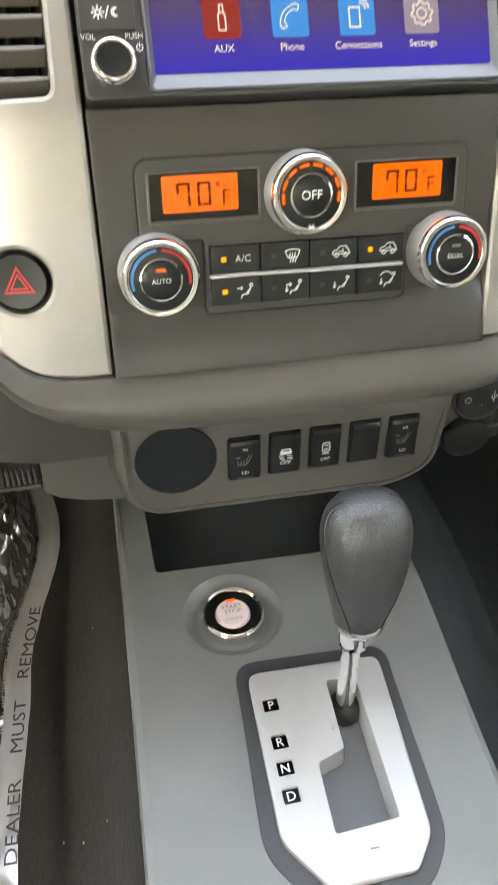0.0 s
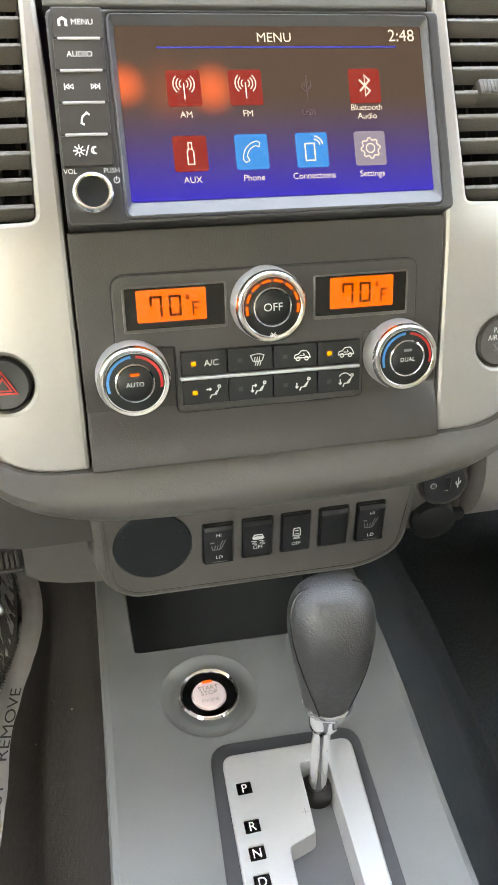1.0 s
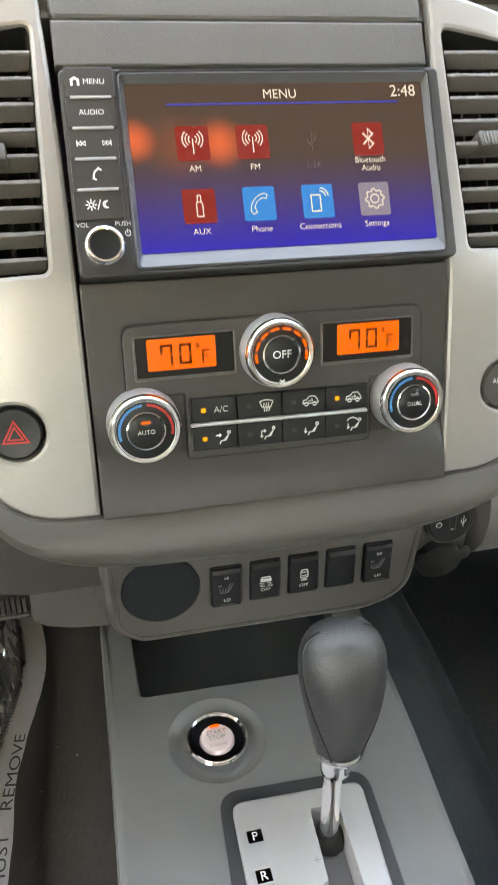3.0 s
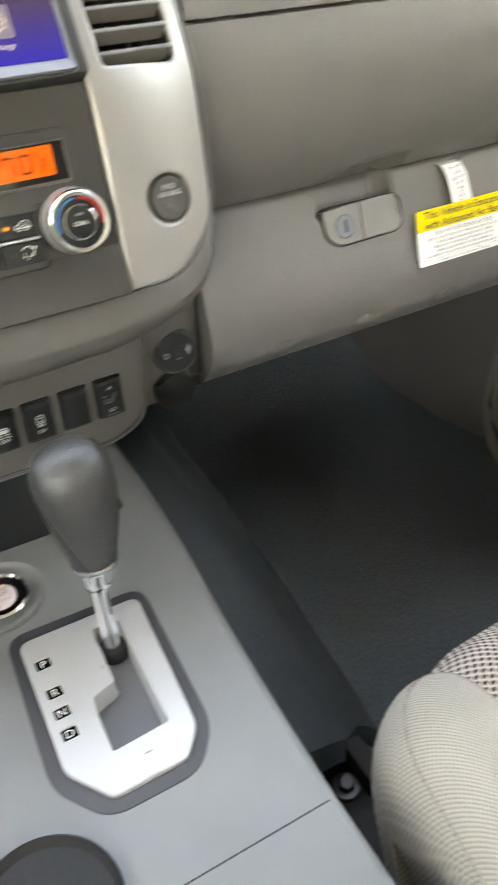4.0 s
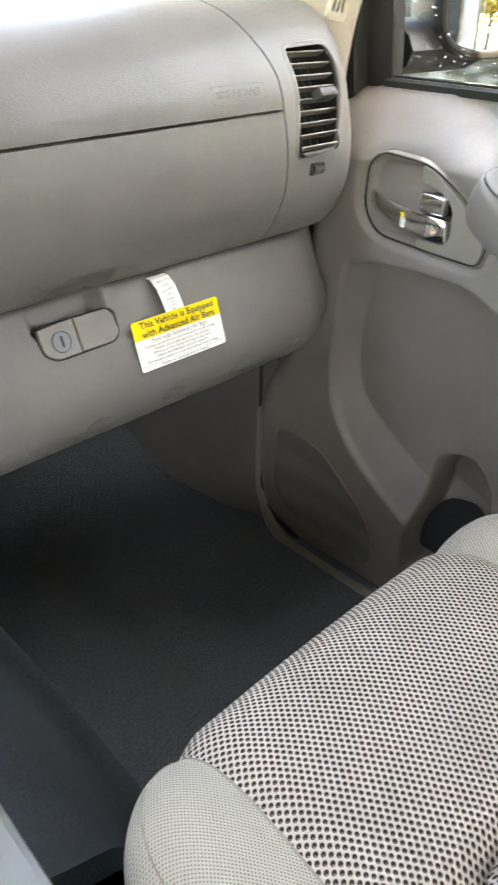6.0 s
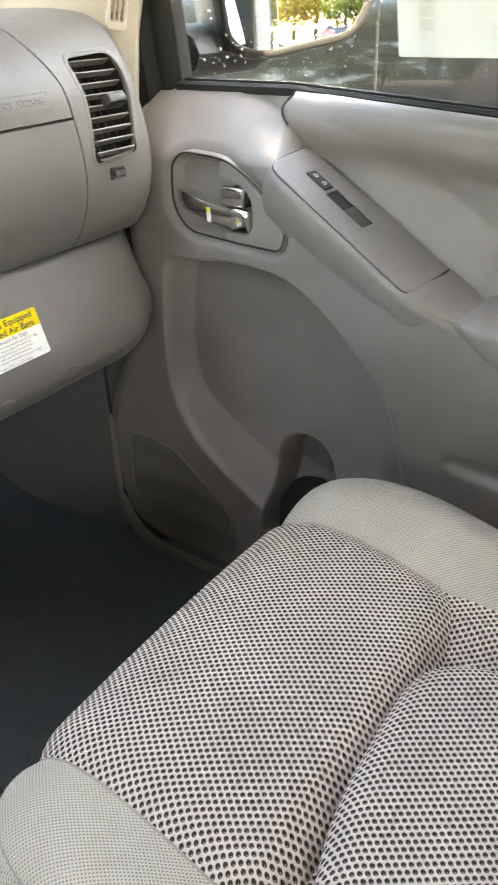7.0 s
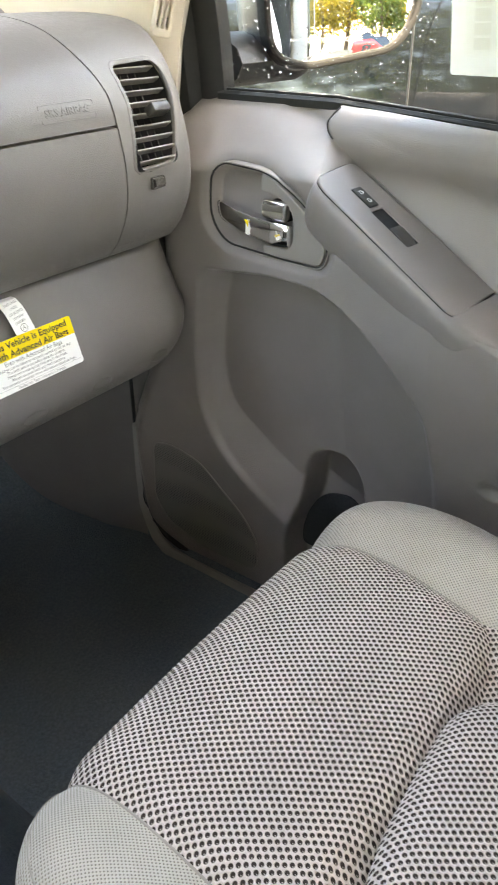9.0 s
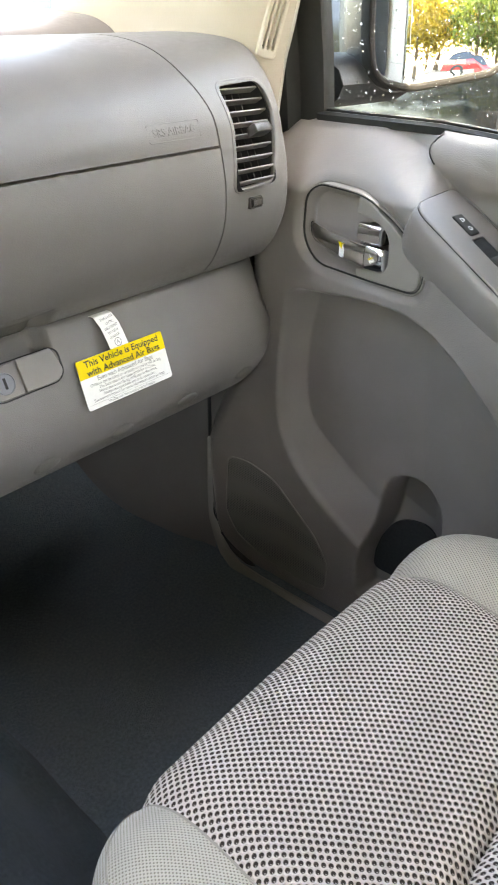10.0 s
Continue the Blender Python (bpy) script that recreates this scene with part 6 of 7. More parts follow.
part("door_seal", tube([(0.7095, y, z) for y, z in curve_pts([(-0.30, -0.016), (0.0, -0.014), (0.068, -0.006), (0.108, 0.005), (0.130, 0.014), (0.147, 0.028), (0.158, 0.05), (0.164, 0.085), (0.167, 0.13), (0.167, 0.32)], 5)], 0.0045, 8), RUBBER, door, "black rubber door seal")

# speaker grille, following the panel
m, nt, b = shader("perforated_grille")
vor = node(nt, "ShaderNodeTexVoronoi", Scale=330.0, Randomness=0.0)
nt.links.new(coords(nt), vor.inputs["Vector"])
rng = node(nt, "ShaderNodeMapRange", From_Min=0.25, From_Max=0.42, To_Min=0.0, To_Max=1.0)
nt.links.new(vor.outputs["Distance"], rng.inputs["Value"])
mx = nt.nodes.new("ShaderNodeMix")
mx.data_type = "RGBA"
mx.inputs["A"].default_value, mx.inputs["B"].default_value = (0.045, 0.043, 0.04, 1), (0.15, 0.142, 0.132, 1)
nt.links.new(rng.outputs[0], mx.inputs["Factor"])
nt.links.new(mx.outputs["Result"], b.inputs["Base Color"])
bp = node(nt, "ShaderNodeBump", Strength=0.4, Distance=0.0006)
nt.links.new(rng.outputs[0], bp.inputs["Height"])
nt.links.new(bp.outputs[0], b.inputs["Normal"])
b.inputs["Roughness"].default_value = 0.55
SPK = rounded([(0.125, 0.186), (0.085, 0.192), (0.038, 0.181), (-0.034, 0.118), (-0.056, 0.080), (-0.052, 0.030), (-0.030, 0.024), (0.050, 0.026), (0.113, 0.049), (0.134, 0.085)], 0.015)
door_plate(SPK, -0.002, 0.0035, "speaker_grille", m, "perforated grey speaker grille", bev=0.0015)
part("grille_rim", tube([on_door(y, z, 0.0012) for y, z in SPK + SPK[:1]], 0.0011, 6), DOORG, door, "thin raised rim round the speaker grille")

# flat black plate paints the shaded depth of the bottle pocket
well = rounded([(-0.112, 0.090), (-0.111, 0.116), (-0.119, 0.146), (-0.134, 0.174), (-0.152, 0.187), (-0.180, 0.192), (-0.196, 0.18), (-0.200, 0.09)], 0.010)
door_plate(well, 0.0015, 0.003, "bottle_shade_plate", MATTE, "flat black plate standing in for the shade deep in the bottle pocket", bev=0.0, flat=lambda y, z: 0.7385)

# window: seal, frame, glass
part("window_seal", loft([[(0.750, y, 0.638 - d), (0.7495, y, 0.6455 - d), (0.753, y, 0.6485 - d), (0.760, y, 0.648 - d), (0.764, y, 0.638 - d)] for y, d in ((-0.80, 0.0476), (-0.12, 0.0), (0.03, 0.0))]), RUBBER, door, "black rubber window seal")
part("seal_lip", loft([[(0.758, y, 0.646 - d), (0.757, y, 0.6505 - d), (0.760, y, 0.6515 - d), (0.763, y, 0.646 - d)] for y, d in ((-0.80, 0.0476), (-0.12, 0.0), (0.03, 0.0))]), RUBBER, door)
tagged(part("window_frame", loft([[(0.735 - k, 0.105 - 0.15 * k, z), (0.738 - k, 0.060 - 0.15 * k, z), (0.752 - k, 0.052 - 0.15 * k, z), (0.752 - k, 0.040 - 0.15 * k, z), (0.758 - k, 0.024 - 0.15 * k, z), (0.775 - k, 0.022 - 0.15 * k, z), (0.79 - k, 0.11 - 0.15 * k, z)] for z, k in ((0.615, 0), (0.70, 0.012), (0.86, 0.05))]), RUBBER, door), "black window frame pillar")
part("rear_frame", box((0.70, -0.80, 0.64), (0.78, -0.76, 1.16)), RUBBER, door)
m, nt, b = shader("backlit_paper")
tl = nt.nodes.new("ShaderNodeBsdfTranslucent")
tl.inputs["Color"].default_value = (0.72, 0.73, 0.76, 1)
b.inputs["Base Color"].default_value = (0.80, 0.80, 0.80, 1)
b.inputs["Roughness"].default_value = 0.7
mxs = nt.nodes.new("ShaderNodeMixShader")
mxs.inputs[0].default_value = 0.048
nt.links.new(b.outputs[0], mxs.inputs[1])
nt.links.new(tl.outputs[0], mxs.inputs[2])
nt.links.new(mxs.outputs[0], nt.nodes["Material Output"].inputs["Surface"])
SHEET = m
SHEET3 = m.copy()
SHEET3.name = "backlit_grey_print"
SHEET3.node_tree.nodes["Principled BSDF"].inputs["Base Color"].default_value = (0.69, 0.68, 0.655, 1)
SHEET2 = m.copy()
SHEET2.name = "backlit_printed_paper"
SHEET2.node_tree.nodes["Principled BSDF"].inputs["Base Color"].default_value = (0.77, 0.76, 0.745, 1)
m, nt, b = shader("window_glass")
b.inputs["Base Color"].default_value = (0.9, 0.93, 0.92, 1)
b.inputs["Roughness"].default_value = 0.0
b.inputs["Transmission Weight"].default_value = 1.0
b.inputs["IOR"].default_value = 1.02
GLASS = m
glass = part("window_pane", loft([[(0.7691, -0.80, 0.610), (0.7691, 0.03, 0.610), (0.7721, 0.03, 0.610), (0.7721, -0.80, 0.610)], [(0.652, -0.80, 1.10), (0.652, 0.03, 1.10), (0.655, 0.03, 1.10), (0.655, -0.80, 1.10)]]), GLASS, door, "rain-spotted window glass", smooth=0)
glass.visible_shadow = False
m, nt, b = shader("water_drop")
b.inputs["Base Color"].default_value = (1, 1, 1, 1)
b.inputs["Roughness"].default_value = 0.02
b.inputs["Transmission Weight"].default_value = 1.0
b.inputs["IOR"].default_value = 1.33
DROP = m
rnd = random.Random(7)
bm = bmesh.new()
for k in range(1700):
    y, z = rnd.uniform(-0.46, 0.02), 0.655 + 0.13 * rnd.random()
    r = 0.00028 + 0.0008 * rnd.random() ** 4
    if y < -0.225 and z > 0.668:
        continue
    x = 0.7656 - (z - 0.64) * 0.11 / 0.46
    mm = Matrix.Translation((x + 0.0002, y, z)) @ Matrix.Rotation(radians(90), 4, "Y") @ Matrix.Diagonal((1.0 + rnd.random() * 0.9, 1, 0.5, 1))
    bmesh.ops.create_icosphere(bm, subdivisions=1, radius=r, matrix=mm)
drops = part("rain_drops", bm, DROP, door, "clear rain drops on the outside of the glass", smooth=180)
drops["kind"] = "stuff"
drops.visible_shadow = False

# A-pillar trim with a slotted vent
pil = thing("pillar_trim", pose(0, 0, 0), "cream plastic windscreen pillar trim with a slotted grille", "trim", kind="structure")
part("trim", loft([[(0.60 - k, 0.30 - j, z), (0.655 - k, 0.115 - j, z), (0.682 - k, 0.066 - j, z), (0.712 - k, 0.046 - j, z), (0.738 - k, 0.062 - j, z), (0.76 - k, 0.30 - j, z)] for z, k, j in ((0.60, 0, -0.02), (0.70, 0.003, 0.0), (0.80, 0.012, 0.035), (1.16, 0.10, 0.30))]), CREAM, pil)
part("grille", prism(rrect(0.021, 0.10, 0.004), -0.006, 0.0025, 0.0015, holes=[rrect(0.0024, 0.082, 0.001, 0.0050 * (k - 1)) for k in range(3)]), CREAM, pil, "slotted cream grille", at=frame_at((0.6865, 0.0375, 0.750), -19) @ pose(0, 0, 0, 0, -33, 0))
part("grille_back", prism(rrect(0.017, 0.09, 0.003), -0.006, -0.004), MATTE, pil, at=frame_at((0.6865, 0.0375, 0.750), -19) @ pose(0, 0, 0, 0, -33, 0))

# sheet of paper on the window
stk = thing("window_sticker", Matrix(((0, -0.232, -0.973, 0.7555), (-1, 0, 0, -0.3775), (0, 0.973, -0.232, 0.785), (0, 0, 0, 1))), "white paper price sheet stuck to the window, back showing", "sticker")
part("sheet", prism(rrect(0.30, 0.23, 0.003), -0.0001, 0.0, holes=[rrect(0.270, 0.198, 0.002, 0.0, 0.002)]), SHEET, stk, smooth=0)
part("inner_sheet", prism(rrect(0.272, 0.20, 0.002, 0.0, 0.002), 0.0, 0.0004), SHEET2, stk, smooth=0)
for k in range(9):
    bars([(-0.128, -0.092 + 0.012 * k, -0.112, -0.082 + 0.012 * k)], 0.0007, SHEET3, stk, "faint_print")
bars([(-0.045 + 0.02 * k, -0.05 + 0.03 * (k % 2), -0.03 + 0.02 * k, -0.048 + 0.03 * (k % 2)) for k in range(8)], 0.0007, SHEET3, stk, "faint_print")

# ---- passenger seat ----
seat = thing("passenger_seat", pose(0, 0, 0), "beige cloth passenger seat cushion with dimpled mesh centre", "car seat")
FRONT = curve_pts([(-0.255, 0.150), (-0.241, 0.175), (-0.229, 0.205), (-0.227, 0.237), (-0.238, 0.268), (-0.262, 0.290), (-0.304, 0.301), (-0.370, 0.301), (-0.452, 0.290)], 5)


def front_fn(u, v):
    s = v * (len(FRONT) - 1)
    i = min(int(s), len(FRONT) - 2)
    f = s - i
    y, z = (FRONT[i][k] + (FRONT[i + 1][k] - FRONT[i][k]) * f for k in (0, 1))
    back = smooth01((-0.27 - y) / 0.2)
    xl, xr = 0.2165 - 0.012 * back, 0.5355 - 0.022 * back
    e = min(u, 1 - u)
    crown = 1 - max(0.0, 1 - e / 0.08) ** 2
    edge = max(0.0, 1 - (y + 0.452) / 0.026) ** 1.4 if y < -0.426 else 0.0
    drop = 0.009 * (1 - crown) + 0.030 * edge
    ny = -0.0 if y < -0.28 else 1.0
    return (xl + (xr - xl) * u, y - 0.005 * (1 - crown) * smooth01((y + 0.29) / 0.04), z - drop + 0.006 * math.sin(math.pi * u) * crown)


part("front_cushion", sheet(front_fn, 60, 70), MESH, seat, "dimpled beige mesh front insert")


def pad_outline():
    return rounded([(0.195, -0.470), (0.235, -0.459), (0.290, -0.4415), (0.370, -0.437), (0.425, -0.4385), (0.458, -0.478), (0.464, -0.80), (0.190, -0.80)], [0.03, 0.03, 0.03, 0.03, 0.034, 0.034, 0.03, 0.03], 8)


PAD = pad_outline()
rows = []
for k, z in ((0.003, 0.235), (0.0, 0.266), (0.0008, 0.275), (0.003, 0.283), (0.007, 0.2905), (0.012, 0.2960), (0.018, 0.2995), (0.025, 0.3015)):
    rows.append([(x, y, z - 0.06 * (-0.45 - y)) for x, y in inset(list(reversed(PAD)) if area2(PAD) < 0 else PAD, k)])
part("rear_cushion", loft(rows), MESH, seat, "dimpled beige mesh rear pad")
part("channel", sheet(lambda u, v: (0.17 + 0.41 * u, -0.420 - 0.38 * v, 0.268 - 0.02 * v + 0.018 * smooth01((u - 0.70) / 0.14)), 20, 12), MESH, seat, "mesh strip beside the rear pad")


def bolster(side):
    """Side roll of the cushion: an elliptic section that wraps round the front corner."""
    wide, rise, fall = (0.091, 0.013, 0.050) if side < 0 else (0.112, 0.034, 0.070)

    def fn(u, v):
        s = v * (len(FRONT) - 1 + 12)
        if s <= len(FRONT) - 1:
            i = min(int(s), len(FRONT) - 2)
            f = s - i
            y, z = (FRONT[i][k] + (FRONT[i + 1][k] - FRONT[i][k]) * f for k in (0, 1))
        else:
            y = FRONT[-1][0] - 0.03 * (s - len(FRONT) + 1)
            z = FRONT[-1][1] - 0.0012 * (s - len(FRONT) + 1)
        back = smooth01((-0.27 - y) / 0.2)
        inner = (0.2165 - 0.012 * back) if side < 0 else (0.5355 - 0.022 * back + 0.035 * smooth01((-0.46 - y) / 0.10))
        if u < 0.8:
            a = u / 0.8 * math.pi / 2
            drop = 0.0
        else:
            a = math.pi / 2
            drop = (u - 0.8) / 0.2
        top = smooth01((z - 0.20) / 0.08)
        x = inner - side * 0.001 + side * wide * math.sin(a) * (0.90 + 0.10 * smooth01((-0.25 - y) / 0.10))
        y2 = y - 0.075 * (1 - math.cos(a)) - 0.005 * smooth01((y + 0.29) / 0.04) * math.exp(-5 * a)
        z2 = z - 0.009 * math.exp(-3 * a) - 0.006 + 0.006 * math.exp(-5 * a) + top * (rise * math.sin(min(2 * a, math.pi)) ** 1.0 - fall * (1 - math.cos(a)) ** 1.15) - 0.10 * drop * top
        return (x - side * 0.02 * drop, y2, z2)

    if side < 0:
        path = [(fn(u, v)) for u, v in curve_pts([(0.05, 0.385), (0.27, 0.412), (0.44, 0.46), (0.52, 0.515), (0.55, 0.60), (0.57, 0.80), (0.58, 1.0)], 8)]
        part("piping", tube(path, 0.0009, 6), THREAD, seat, "stitched seam along the bolster edge")
    return part("bolster", sheet(fn, 40, 90), KNIT, seat, "beige knitted side bolster")


bolster(-1)
bolster(1)
part("seam", tube([(front_fn(0.0, 0.45 + 0.55 * k / 20)[0], front_fn(0.0, 0.45 + 0.55 * k / 20)[1], front_fn(0.0, 0.45 + 0.55 * k / 20)[2] + 0.0005) for k in range(21)], 0.0010, 6), THREAD, seat)
part("seam", tube([(front_fn(1.0, 0.45 + 0.55 * k / 20)[0], front_fn(1.0, 0.45 + 0.55 * k / 20)[1], front_fn(1.0, 0.45 + 0.55 * k / 20)[2] + 0.0005) for k in range(21)], 0.0010, 6), THREAD, seat)
part("base", box((0.16, -0.80, 0.06), (0.60, -0.27, 0.22), 0.02), MATTE, seat, "black seat base")

# seat mounting
brk = thing("seat_bracket", pose(0.190, -0.205, 0.0), "black steel seat mounting bracket with a hex bolt", "bracket")
part("foot", box((-0.026, -0.30, 0.0), (0.03, 0.030, 0.050), 0.006), MATTE, brk)
part("ear", box((0.010, -0.01, 0.03), (0.03, 0.036, 0.075), 0.004), MATTE, brk)
part("washer", lathe([(0.0135, 0.049), (0.0135, 0.0525), (0.012, 0.054), (0, 0.054)], 32), STEEL, brk, at=pose(-0.003, 0.009, 0))
part("bolt", prism(circle(0.0075, -0.003, 0.009, 6), 0.053, 0.0605, 0.0015), STEEL, brk)
part("rail", box((0.000, -0.45, 0.055), (0.014, -0.035, 0.085), 0.003), STEEL, brk, "dark steel slide rail")
part("rail_edge", box((-0.012, -0.45, 0.050), (-0.006, -0.060, 0.072), 0.001), SATIN, brk)
mnt = thing("mat_hook", pose(0.510, -0.094, 0.0), "small black floor mat hook on the carpet", "hook")
part("base", lathe([(0.008, 0.0), (0.008, 0.004), (0.004, 0.007), (0.004, 0.012), (0.006, 0.014), (0, 0.015)], 20), MATTE, mnt)

# plastic film bag in the driver footwell
def clear_film(name, haze):
    """Thin clear plastic: see-through, with sharp glints on its folds and a little haze."""
    m, nt, b = shader(name)
    b.inputs["Base Color"].default_value = (0.8, 0.8, 0.8, 1)
    b.inputs["Roughness"].default_value = 0.5
    clear = nt.nodes.new("ShaderNodeBsdfTransparent")
    gloss = nt.nodes.new("ShaderNodeBsdfGlossy")
    gloss.inputs["Roughness"].default_value = 0.10
    fres = nt.nodes.new("ShaderNodeFresnel")
    fres.inputs["IOR"].default_value = 3.0
    shine, mist = nt.nodes.new("ShaderNodeMixShader"), nt.nodes.new("ShaderNodeMixShader")
    nt.links.new(fres.outputs[0], shine.inputs[0])
    nt.links.new(clear.outputs[0], shine.inputs[1])
    nt.links.new(gloss.outputs[0], shine.inputs[2])
    mist.inputs[0].default_value = haze
    nt.links.new(shine.outputs[0], mist.inputs[1])
    nt.links.new(b.outputs[0], mist.inputs[2])
    nt.links.new(mist.outputs[0], nt.nodes["Material Output"].inputs["Surface"])
    return m


FILM, STRIP = clear_film("clear_film", 0.08), clear_film("folded_clear_film", 0.45)
bag = thing("plastic_film", pose(0, 0, 0), "crumpled clear plastic protective film with printed warning", "plastic film")


def film_fn(u, v):
    y = -0.20 + 0.44 * v
    edge = -0.153 - 0.026 * smooth01((0.13 - y) / 0.14) - 0.010 * smooth01((y - 0.14) / 0.08) - 0.008 * smooth01((-0.02 - y) / 0.12)
    x = edge - 0.20 * u
    loose = smooth01((u - 0.10) / 0.12)
    c = 0.024 * abs(noise.noise(Vector((x * 34, y * 15, 3.1)))) + 0.016 * abs(noise.noise(Vector((x * 70 + y * 30, y * 44, 1.7)))) + 0.011 * abs(noise.noise(Vector((x * 150 + y * 60, y * 90, 4.2))))
    c += 0.020 * (1 - abs(noise.noise(Vector((x * 26 - y * 12, y * 9, 6.3)))) * 2.2) ** 3 * 0.5
    f = 0.004 * noise.noise(Vector((x * 60, y * 24, 8.0))) + 0.0015 * noise.noise(Vector((x * 200, y * 70, 2.0)))
    return (x + 0.4 * c * loose, y, 0.214 + f * (1 - loose) + c * loose + 0.03 * math.sin(u * 3.0) * loose)


part("film", sheet(lambda u, v: film_fn(0.09 + 0.91 * u, v), 100, 200), FILM, bag, "clear crinkled film")
part("edge_strip", sheet(lambda u, v: film_fn(0.10 * u, v), 10, 160), STRIP, bag, "double edge of the film with printed words")
lettering("REMOVE", 0.0120, INK, bag, 0, 0, 0, at=Matrix.Translation((-0.1785, 0.016, 0.2195)) @ pose(0, 0, 0, 0, 0, 81), wide=1.45)
lettering("MUST", 0.0120, INK, bag, 0, 0, 0, at=Matrix.Translation((-0.1860, -0.054, 0.2195)) @ pose(0, 0, 0, 0, 0, 86), wide=1.35)
lettering("DEALER", 0.0115, INK, bag, 0, 0, 0, at=Matrix.Translation((-0.1890, -0.120, 0.2195)) @ pose(0, 0, 0, 0, 0, 88), wide=1.35)
crumbs = thing("crumbs", pose(0, 0, 0), "pale dry crumbs on the dark carpet", "litter", kind="stuff")
bm = bmesh.new()
for k in range(7):
    x, y = -rnd.uniform(0.125, 0.165), rnd.uniform(-0.16, 0.06)
    bmesh.ops.create_icosphere(bm, subdivisions=1, radius=rnd.uniform(0.0003, 0.0007), matrix=Matrix.Translation((x, y, 0.213 - 1.05 * (-x - 0.135))) @ Matrix.Diagonal((1, rnd.uniform(1, 3), 1, 1)))
part("crumb", bm, plastic("tan_crumb", (0.45, 0.36, 0.24), 0.8, 0, 0), crumbs)

# driver mat under the film
tagged(part("driver_mat", sheet(lambda u, v: (-0.75 + 0.53 * u, -0.30 + 0.85 * v, 0.012 + 0.004 * noise.noise(Vector((u * 9, v * 9, 2)))), 16, 20), MATTE, label="black rubber driver floor mat"), category="mat")

# ---- outside ----
GROUND = -0.62
m, nt, b = shader("asphalt")
nz = node(nt, "ShaderNodeTexNoise", Scale=3.0, Detail=8.0)
nt.links.new(coords(nt), nz.inputs["Vector"])
rg = node(nt, "ShaderNodeMapRange", From_Min=0.3, From_Max=0.7, To_Min=0.045, To_Max=0.10)
nt.links.new(nz.outputs["Fac"], rg.inputs["Value"])
nt.links.new(rg.outputs[0], b.inputs["Base Color"])
b.inputs["Roughness"].default_value = 0.8
tagged(part("ground", sheet(lambda u, v: (-300 + 600 * u, -300 + 600 * v, GROUND), 4, 4), m, label="grey asphalt car park", smooth=0), category="ground", kind="structure")
PAINTK = plastic("black_car_paint", (0.006, 0.007, 0.008), 0.05, 0, 0, coat=0.3)
GLASSK = plastic("dark_car_glass", (0.02, 0.025, 0.03), 0.03, 0, 0)
TYRE = plastic("tyre_rubber", (0.02, 0.02, 0.02), 0.8, 60, 0.2)


def make_car(name, m, paint, label, h=1.5, length=4.7, hood=0.95):
    car = thing(name, m, label, "car", group="parked cars")
    L = length / 2
    side = [(-L, 0.35), (-L + 0.05, 0.75), (-L + 0.15, hood + 0.02), (-L + 0.9, hood + 0.08), (L - 1.25, hood + 0.06), (L - 0.2, hood - 0.12), (L, 0.62), (L - 0.02, 0.32)]
    prof = curve_pts(side, 5)
    rows = []
    cross = [(0.90, 0.10), (0.985, 0.30), (1.0, 0.52), (0.992, 0.68), (0.965, 0.82), (0.92, 0.92), (0.85, 0.98), (0.6, 1.02)]
    for k, f, g in [(-1, *c) for c in cross] + [(1, *c) for c in reversed(cross)]:
        rows.append([(x, k * 0.90 * f, 0.32 + (z - 0.32) * g) for x, z in prof])
    part("body", loft(rows), paint, car, "painted body")
    top = [(-L + 0.25, hood + 0.05), (-L + 0.75, h - 0.05), (-0.3, h), (0.45, h - 0.03), (L - 1.30, hood + 0.03)]
    part("cabin", loft([[(x, k * w * (0.82 if z < h - 0.2 else 0.64) / 0.82, z) for x, z in curve_pts(top, 5)] for k, w in ((-1, 0.84), (-1, 0.80), (1, 0.80), (1, 0.84))]), GLASSK, car, "dark glazed cabin")
    part("roof", loft([[(x, k * 0.60, z + 0.02) for x, z in curve_pts(top[1:4], 6)] + [(x, k * 0.60, z - 0.01) for x, z in reversed(curve_pts(top[1:4], 6))] for k in (-1, 1)]), paint, car, "painted roof")
    for sx in (-L + 0.85, L - 0.9):
        for sy in (-0.83, 0.83):
            w = part("wheel", lathe([(0.20, -0.10), (0.33, -0.09), (0.33, 0.09), (0.20, 0.10)], 32), TYRE, car, at=pose(sx, sy, 0.33, 90, 0, 0))
            part("rim", lathe([(0.21, -0.08), (0.20, 0.08), (0.05, 0.06), (0, 0.07)], 24), SATIN, w)
    for x in (-0.133, 0.95):
        for k in (-1, 1):
            part("door_gap", box((x - 0.0018, k * 0.900 - 0.0015, 0.40), (x + 0.0018, k * 0.900 + 0.0015, hood - 0.02)), MATTE, car)
    return car


make_car("parked_car", pose(2.42, 0.3, GROUND, 0, 0, 90), PAINTK, "glossy black car parked beside the truck, wet", 2.05, 5.2, 1.42)
make_car("parked_car", pose(9.5, -22.0, GROUND, 0, 0, 12), plastic("grey_car_paint", (0.22, 0.21, 0.20), 0.2, 0, 0, coat=0.5), "grey parked estate car across the car park", 1.7, 4.7)
make_car("parked_car", pose(5.6, -23.0, GROUND, 0, 0, 10), plastic("red_car_paint", (0.35, 0.03, 0.03), 0.2, 0, 0, coat=0.5), "red parked car across the car park", 1.5, 4.5)

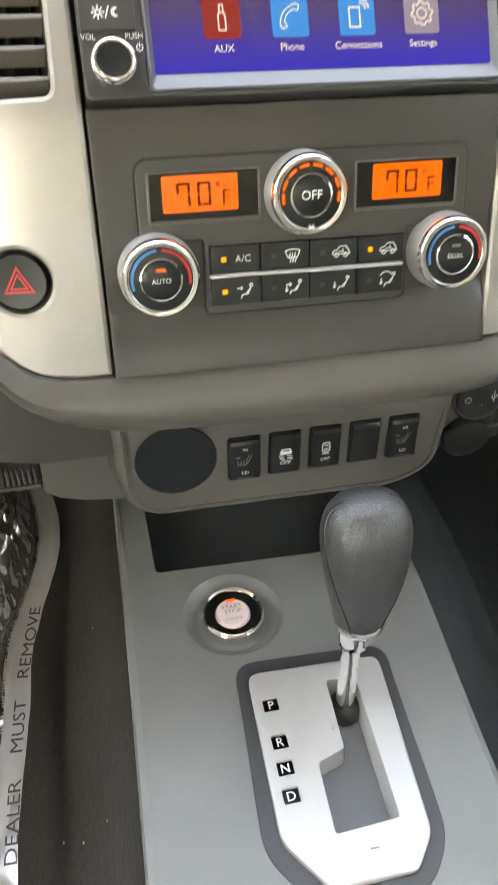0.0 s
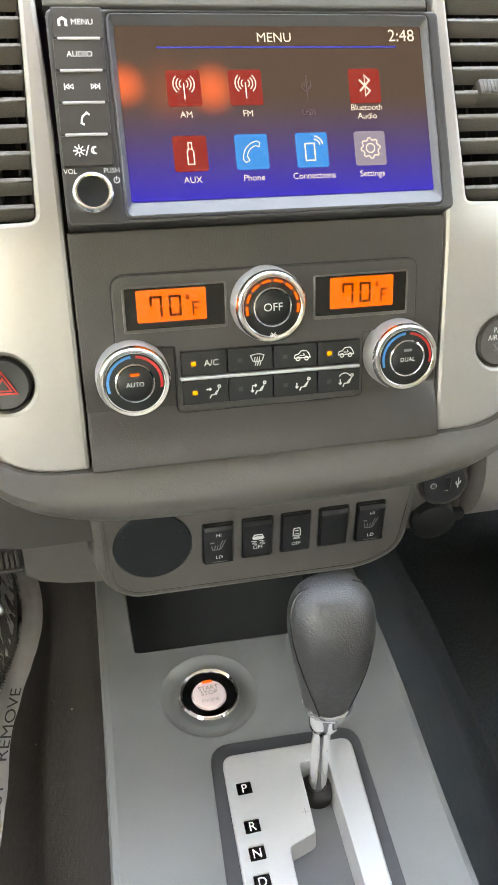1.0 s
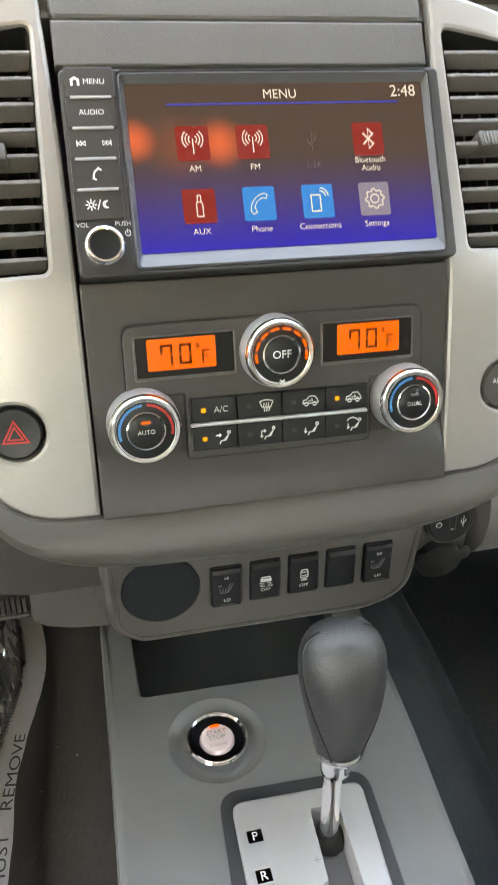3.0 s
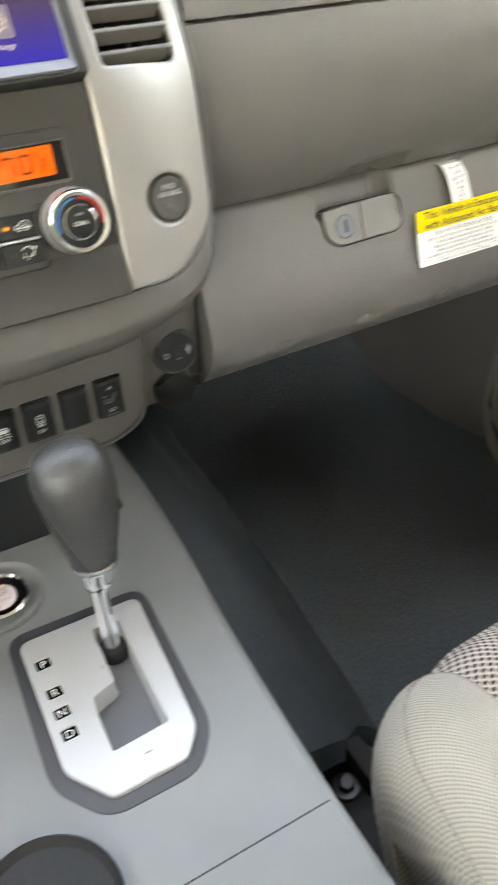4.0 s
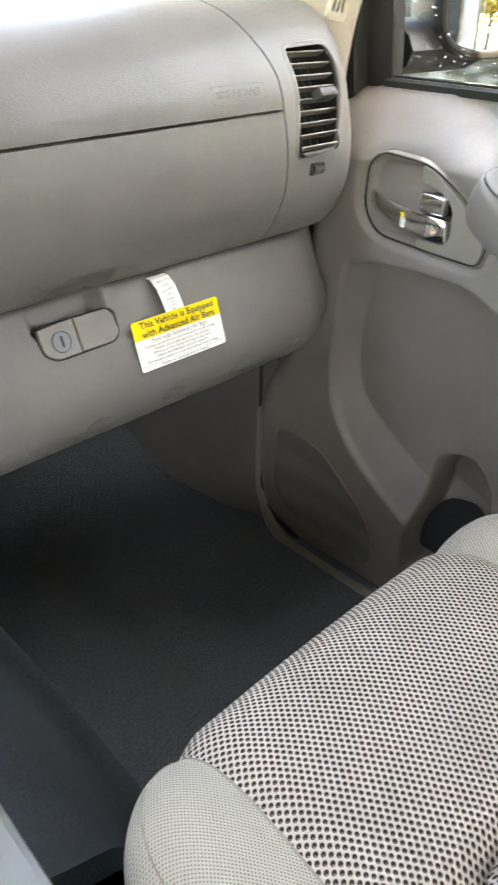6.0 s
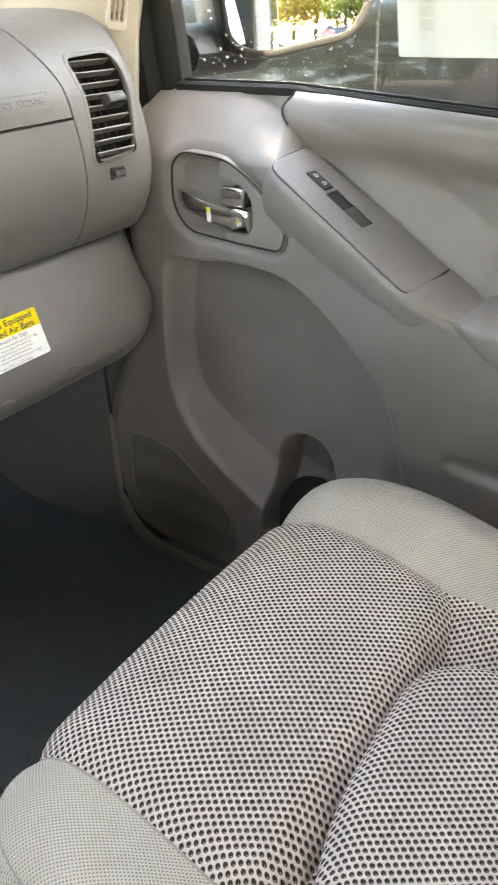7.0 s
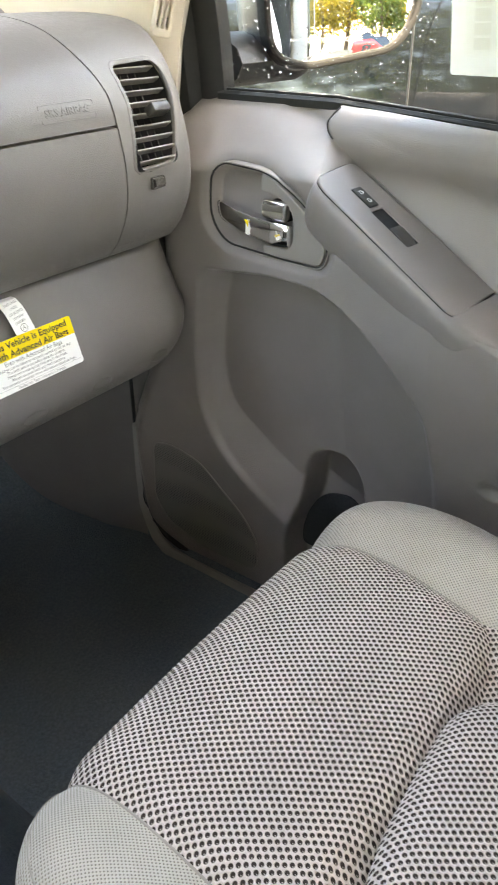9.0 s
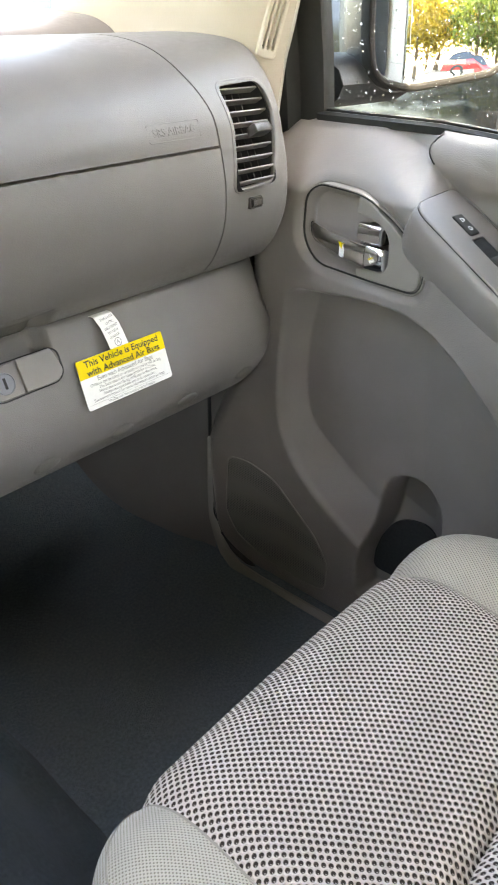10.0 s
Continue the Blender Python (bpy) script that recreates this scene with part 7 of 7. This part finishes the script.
# own wing mirror
mir = thing("door_mirror", pose(0, 0, 0), "black door mirror with a wet glass", "mirror")
MG = rounded([(-0.106, 0.085), (-0.106, -0.010), (-0.100, -0.048), (-0.060, -0.060), (0.066, -0.045), (0.096, -0.012), (0.104, 0.085)], [0.02, 0.03, 0.03, 0.02, 0.03, 0.03, 0.03], 6)
MM = Matrix.Translation((0.925, -0.0316, 0.728)) @ Matrix.Rotation(radians(-27.5), 4, "Z") @ frame_at((0, 0, 0), 3.5)
m, nt, b = shader("mirror_glass")
b.inputs["Base Color"].default_value = (0.9, 0.9, 0.9, 1)
b.inputs["Metallic"].default_value = 1.0
b.inputs["Roughness"].default_value = 0.01
part("glass", loft([[(x * q, y * q, 0.002 - ((x * q) ** 2 + (y * q) ** 2) / 2.6) for x, y in MG] for q in (1.0, 0.9, 0.8, 0.7, 0.6, 0.5, 0.4, 0.3, 0.2, 0.1, 0.03)], caps="end"), m, mir, "convex mirror glass", at=MM)
lettering("OBJECTS IN MIRROR ARE", 0.0070, INKG, mir, 0, 0, 0, at=MM @ pose(-0.02, -0.036, 0.0025, 0, 0, 0))
part("rim", prism(inset(MG, -0.008), -0.02, 0.004, 0.003, holes=[inset(MG, 0.001)]), plastic("black_mirror_shell", (0.004, 0.004, 0.004), 0.8, 500, 0.1, spec=0.2), mir, "black rim", at=MM)
part("housing", loft([[(x * s, y * s, z) for x, y in inset(MG, -0.008)] for s, z in ((1.0, -0.015), (1.03, -0.04), (0.95, -0.08), (0.7, -0.115), (0.3, -0.13))]), BLACK, mir, "black housing", at=MM)
part("arm", loft([[(x, 0.075 + 0.050 * math.cos(a) - 0.1 * (x - 0.79), 0.672 + 0.030 * math.sin(a)) for a in [2 * math.pi * k / 12 for k in range(12)]] for x in (0.79, 0.86, 0.92)]), BLACK, mir, "black mirror arm")

# outer side of the truck, behind the mirror
TRUCK = plastic("silver_blue_paint", (0.35, 0.42, 0.48), 0.2, 0, 0, metal=0.6, coat=0.5)
tside = thing("truck_side", pose(0, 0, 0), "silver blue outer side of the truck with tinted rear window", "car body")
part("door_skin", loft([[(0.80, y, -0.30), (0.86, y, -0.28), (0.885, y, 0.10), (0.87, y, 0.45), (0.80, y, 0.615)] for y in (0.02, -0.4, -0.8)]), TRUCK, tside, "silver blue outer door skin")
part("cab_skin", loft([[(0.846, y, -0.30), (0.86, y, -0.28), (0.885, y, 0.10), (0.87, y, 0.45), (0.850, y, 0.64), (0.846, y, 0.64)] for y in (-0.806, -1.2, -1.76)]), TRUCK, tside, "silver blue rear cab side")
part("bed_side", loft([[(0.80, y, -0.30), (0.86, y, -0.28), (0.885, y, 0.10), (0.875, y, 0.50), (0.850, y, 0.62), (0.80, y, 0.62)] for y in (-1.80, -2.6, -3.4)]), TRUCK, tside, "silver blue load bed side")
part("rear_window", loft([[(0.846, y, 0.648), (0.849, y, 0.648), (0.846, y, 1.10), (0.843, y, 1.10)] for y in (-0.84, -1.62)]), plastic("teal_tinted_glass", (0.02, 0.07, 0.07), 0.03, 0, 0), tside, "tinted rear side window")

# trees behind, seen in the mirror
def leaf(name, color):
    m = plastic(name, color, 0.6, 0, 0, vary=0.4)
    nt = m.node_tree
    tl = nt.nodes.new("ShaderNodeBsdfTranslucent")
    tl.inputs["Color"].default_value = (*[1.3 * c for c in color], 1)
    mx = nt.nodes.new("ShaderNodeMixShader")
    mx.inputs[0].default_value = 0.45
    nt.links.new(nt.nodes["Principled BSDF"].outputs[0], mx.inputs[1])
    nt.links.new(tl.outputs[0], mx.inputs[2])
    nt.links.new(mx.outputs[0], nt.nodes["Material Output"].inputs["Surface"])
    return m


LEAF = leaf("yellow_green_leaves", (0.16, 0.125, 0.012))
LEAFG = leaf("green_leaves", (0.06, 0.085, 0.014))
BARK = plastic("bark", (0.10, 0.075, 0.05), 0.9, 30, 0.6)


def make_tree(x, y, h, foliage, label):
    t = thing("tree", pose(x, y, GROUND), label, "tree", group="trees round the car park")
    tr = tube([(0, 0, 0), (0.1, 0.05, h * 0.3), (0.0, 0.1, h * 0.6), (0.1, 0, h * 0.9)], [0.22, 0.17, 0.11, 0.03], 10)
    ends = []
    for k in range(9):
        a, z0 = k * 2.4, h * (0.16 + 0.07 * k)
        e = (math.cos(a) * h * 0.28, math.sin(a) * h * 0.28, z0 + h * 0.2)
        tube([(0.05, 0.05, z0), (e[0] * 0.5, e[1] * 0.5, z0 + h * 0.08), e], [0.07, 0.05, 0.015], 6, bm=tr)
        ends += [e, tuple(0.6 * q for q in e[:2]) + (e[2] - h * 0.04,)]
    part("trunk", tr, BARK, t)
    verts, faces = [], []
    for k in range(4200):
        c = Vector(rnd.choice(ends)) + Vector((rnd.gauss(0, 1), rnd.gauss(0, 1), rnd.gauss(0, 0.7))) * h * 0.10
        s = rnd.uniform(0.09, 0.22)
        q = Euler((rnd.uniform(0, 6), rnd.uniform(0, 6), rnd.uniform(0, 6))).to_matrix()
        n0 = len(verts)
        verts += [c + q @ Vector(p) * s for p in ((-1, 0, 0), (0, -0.55, 0.15), (1, 0, 0), (0, 0.55, 0.15))]
        faces.append((n0, n0 + 1, n0 + 2, n0 + 3))
    me = bpy.data.meshes.new("crown")
    me.from_pydata(verts, [], faces)
    me.materials.append(foliage)
    cr = new("crown", me)
    cr.parent = t
    cr["kind"] = "stuff"


for k, (x, y, h) in enumerate(((1, -31, 7), (4, -34, 8), (7, -30, 7), (10, -33, 8), (13, -30, 7), (16, -33, 9), (20, -31, 8), (2.5, -40, 11), (8, -41, 11), (14, -42, 11), (21, -40, 11), (-5, -36, 9), (27, -34, 9))):
    make_tree(x, y, h, LEAF if k % 3 != 2 else LEAFG, "tree with yellowing leaves at the car park edge" if k % 3 != 2 else "green leafy tree at the car park edge")
for k, (x, y, h) in enumerate(((14, 6, 9), (16, -4, 8), (13, 14, 9), (-9, 4, 8), (-8, -3, 7), (-10, 10, 9))):
    make_tree(x, y, h, LEAFG, "green leafy tree beyond the parked car")
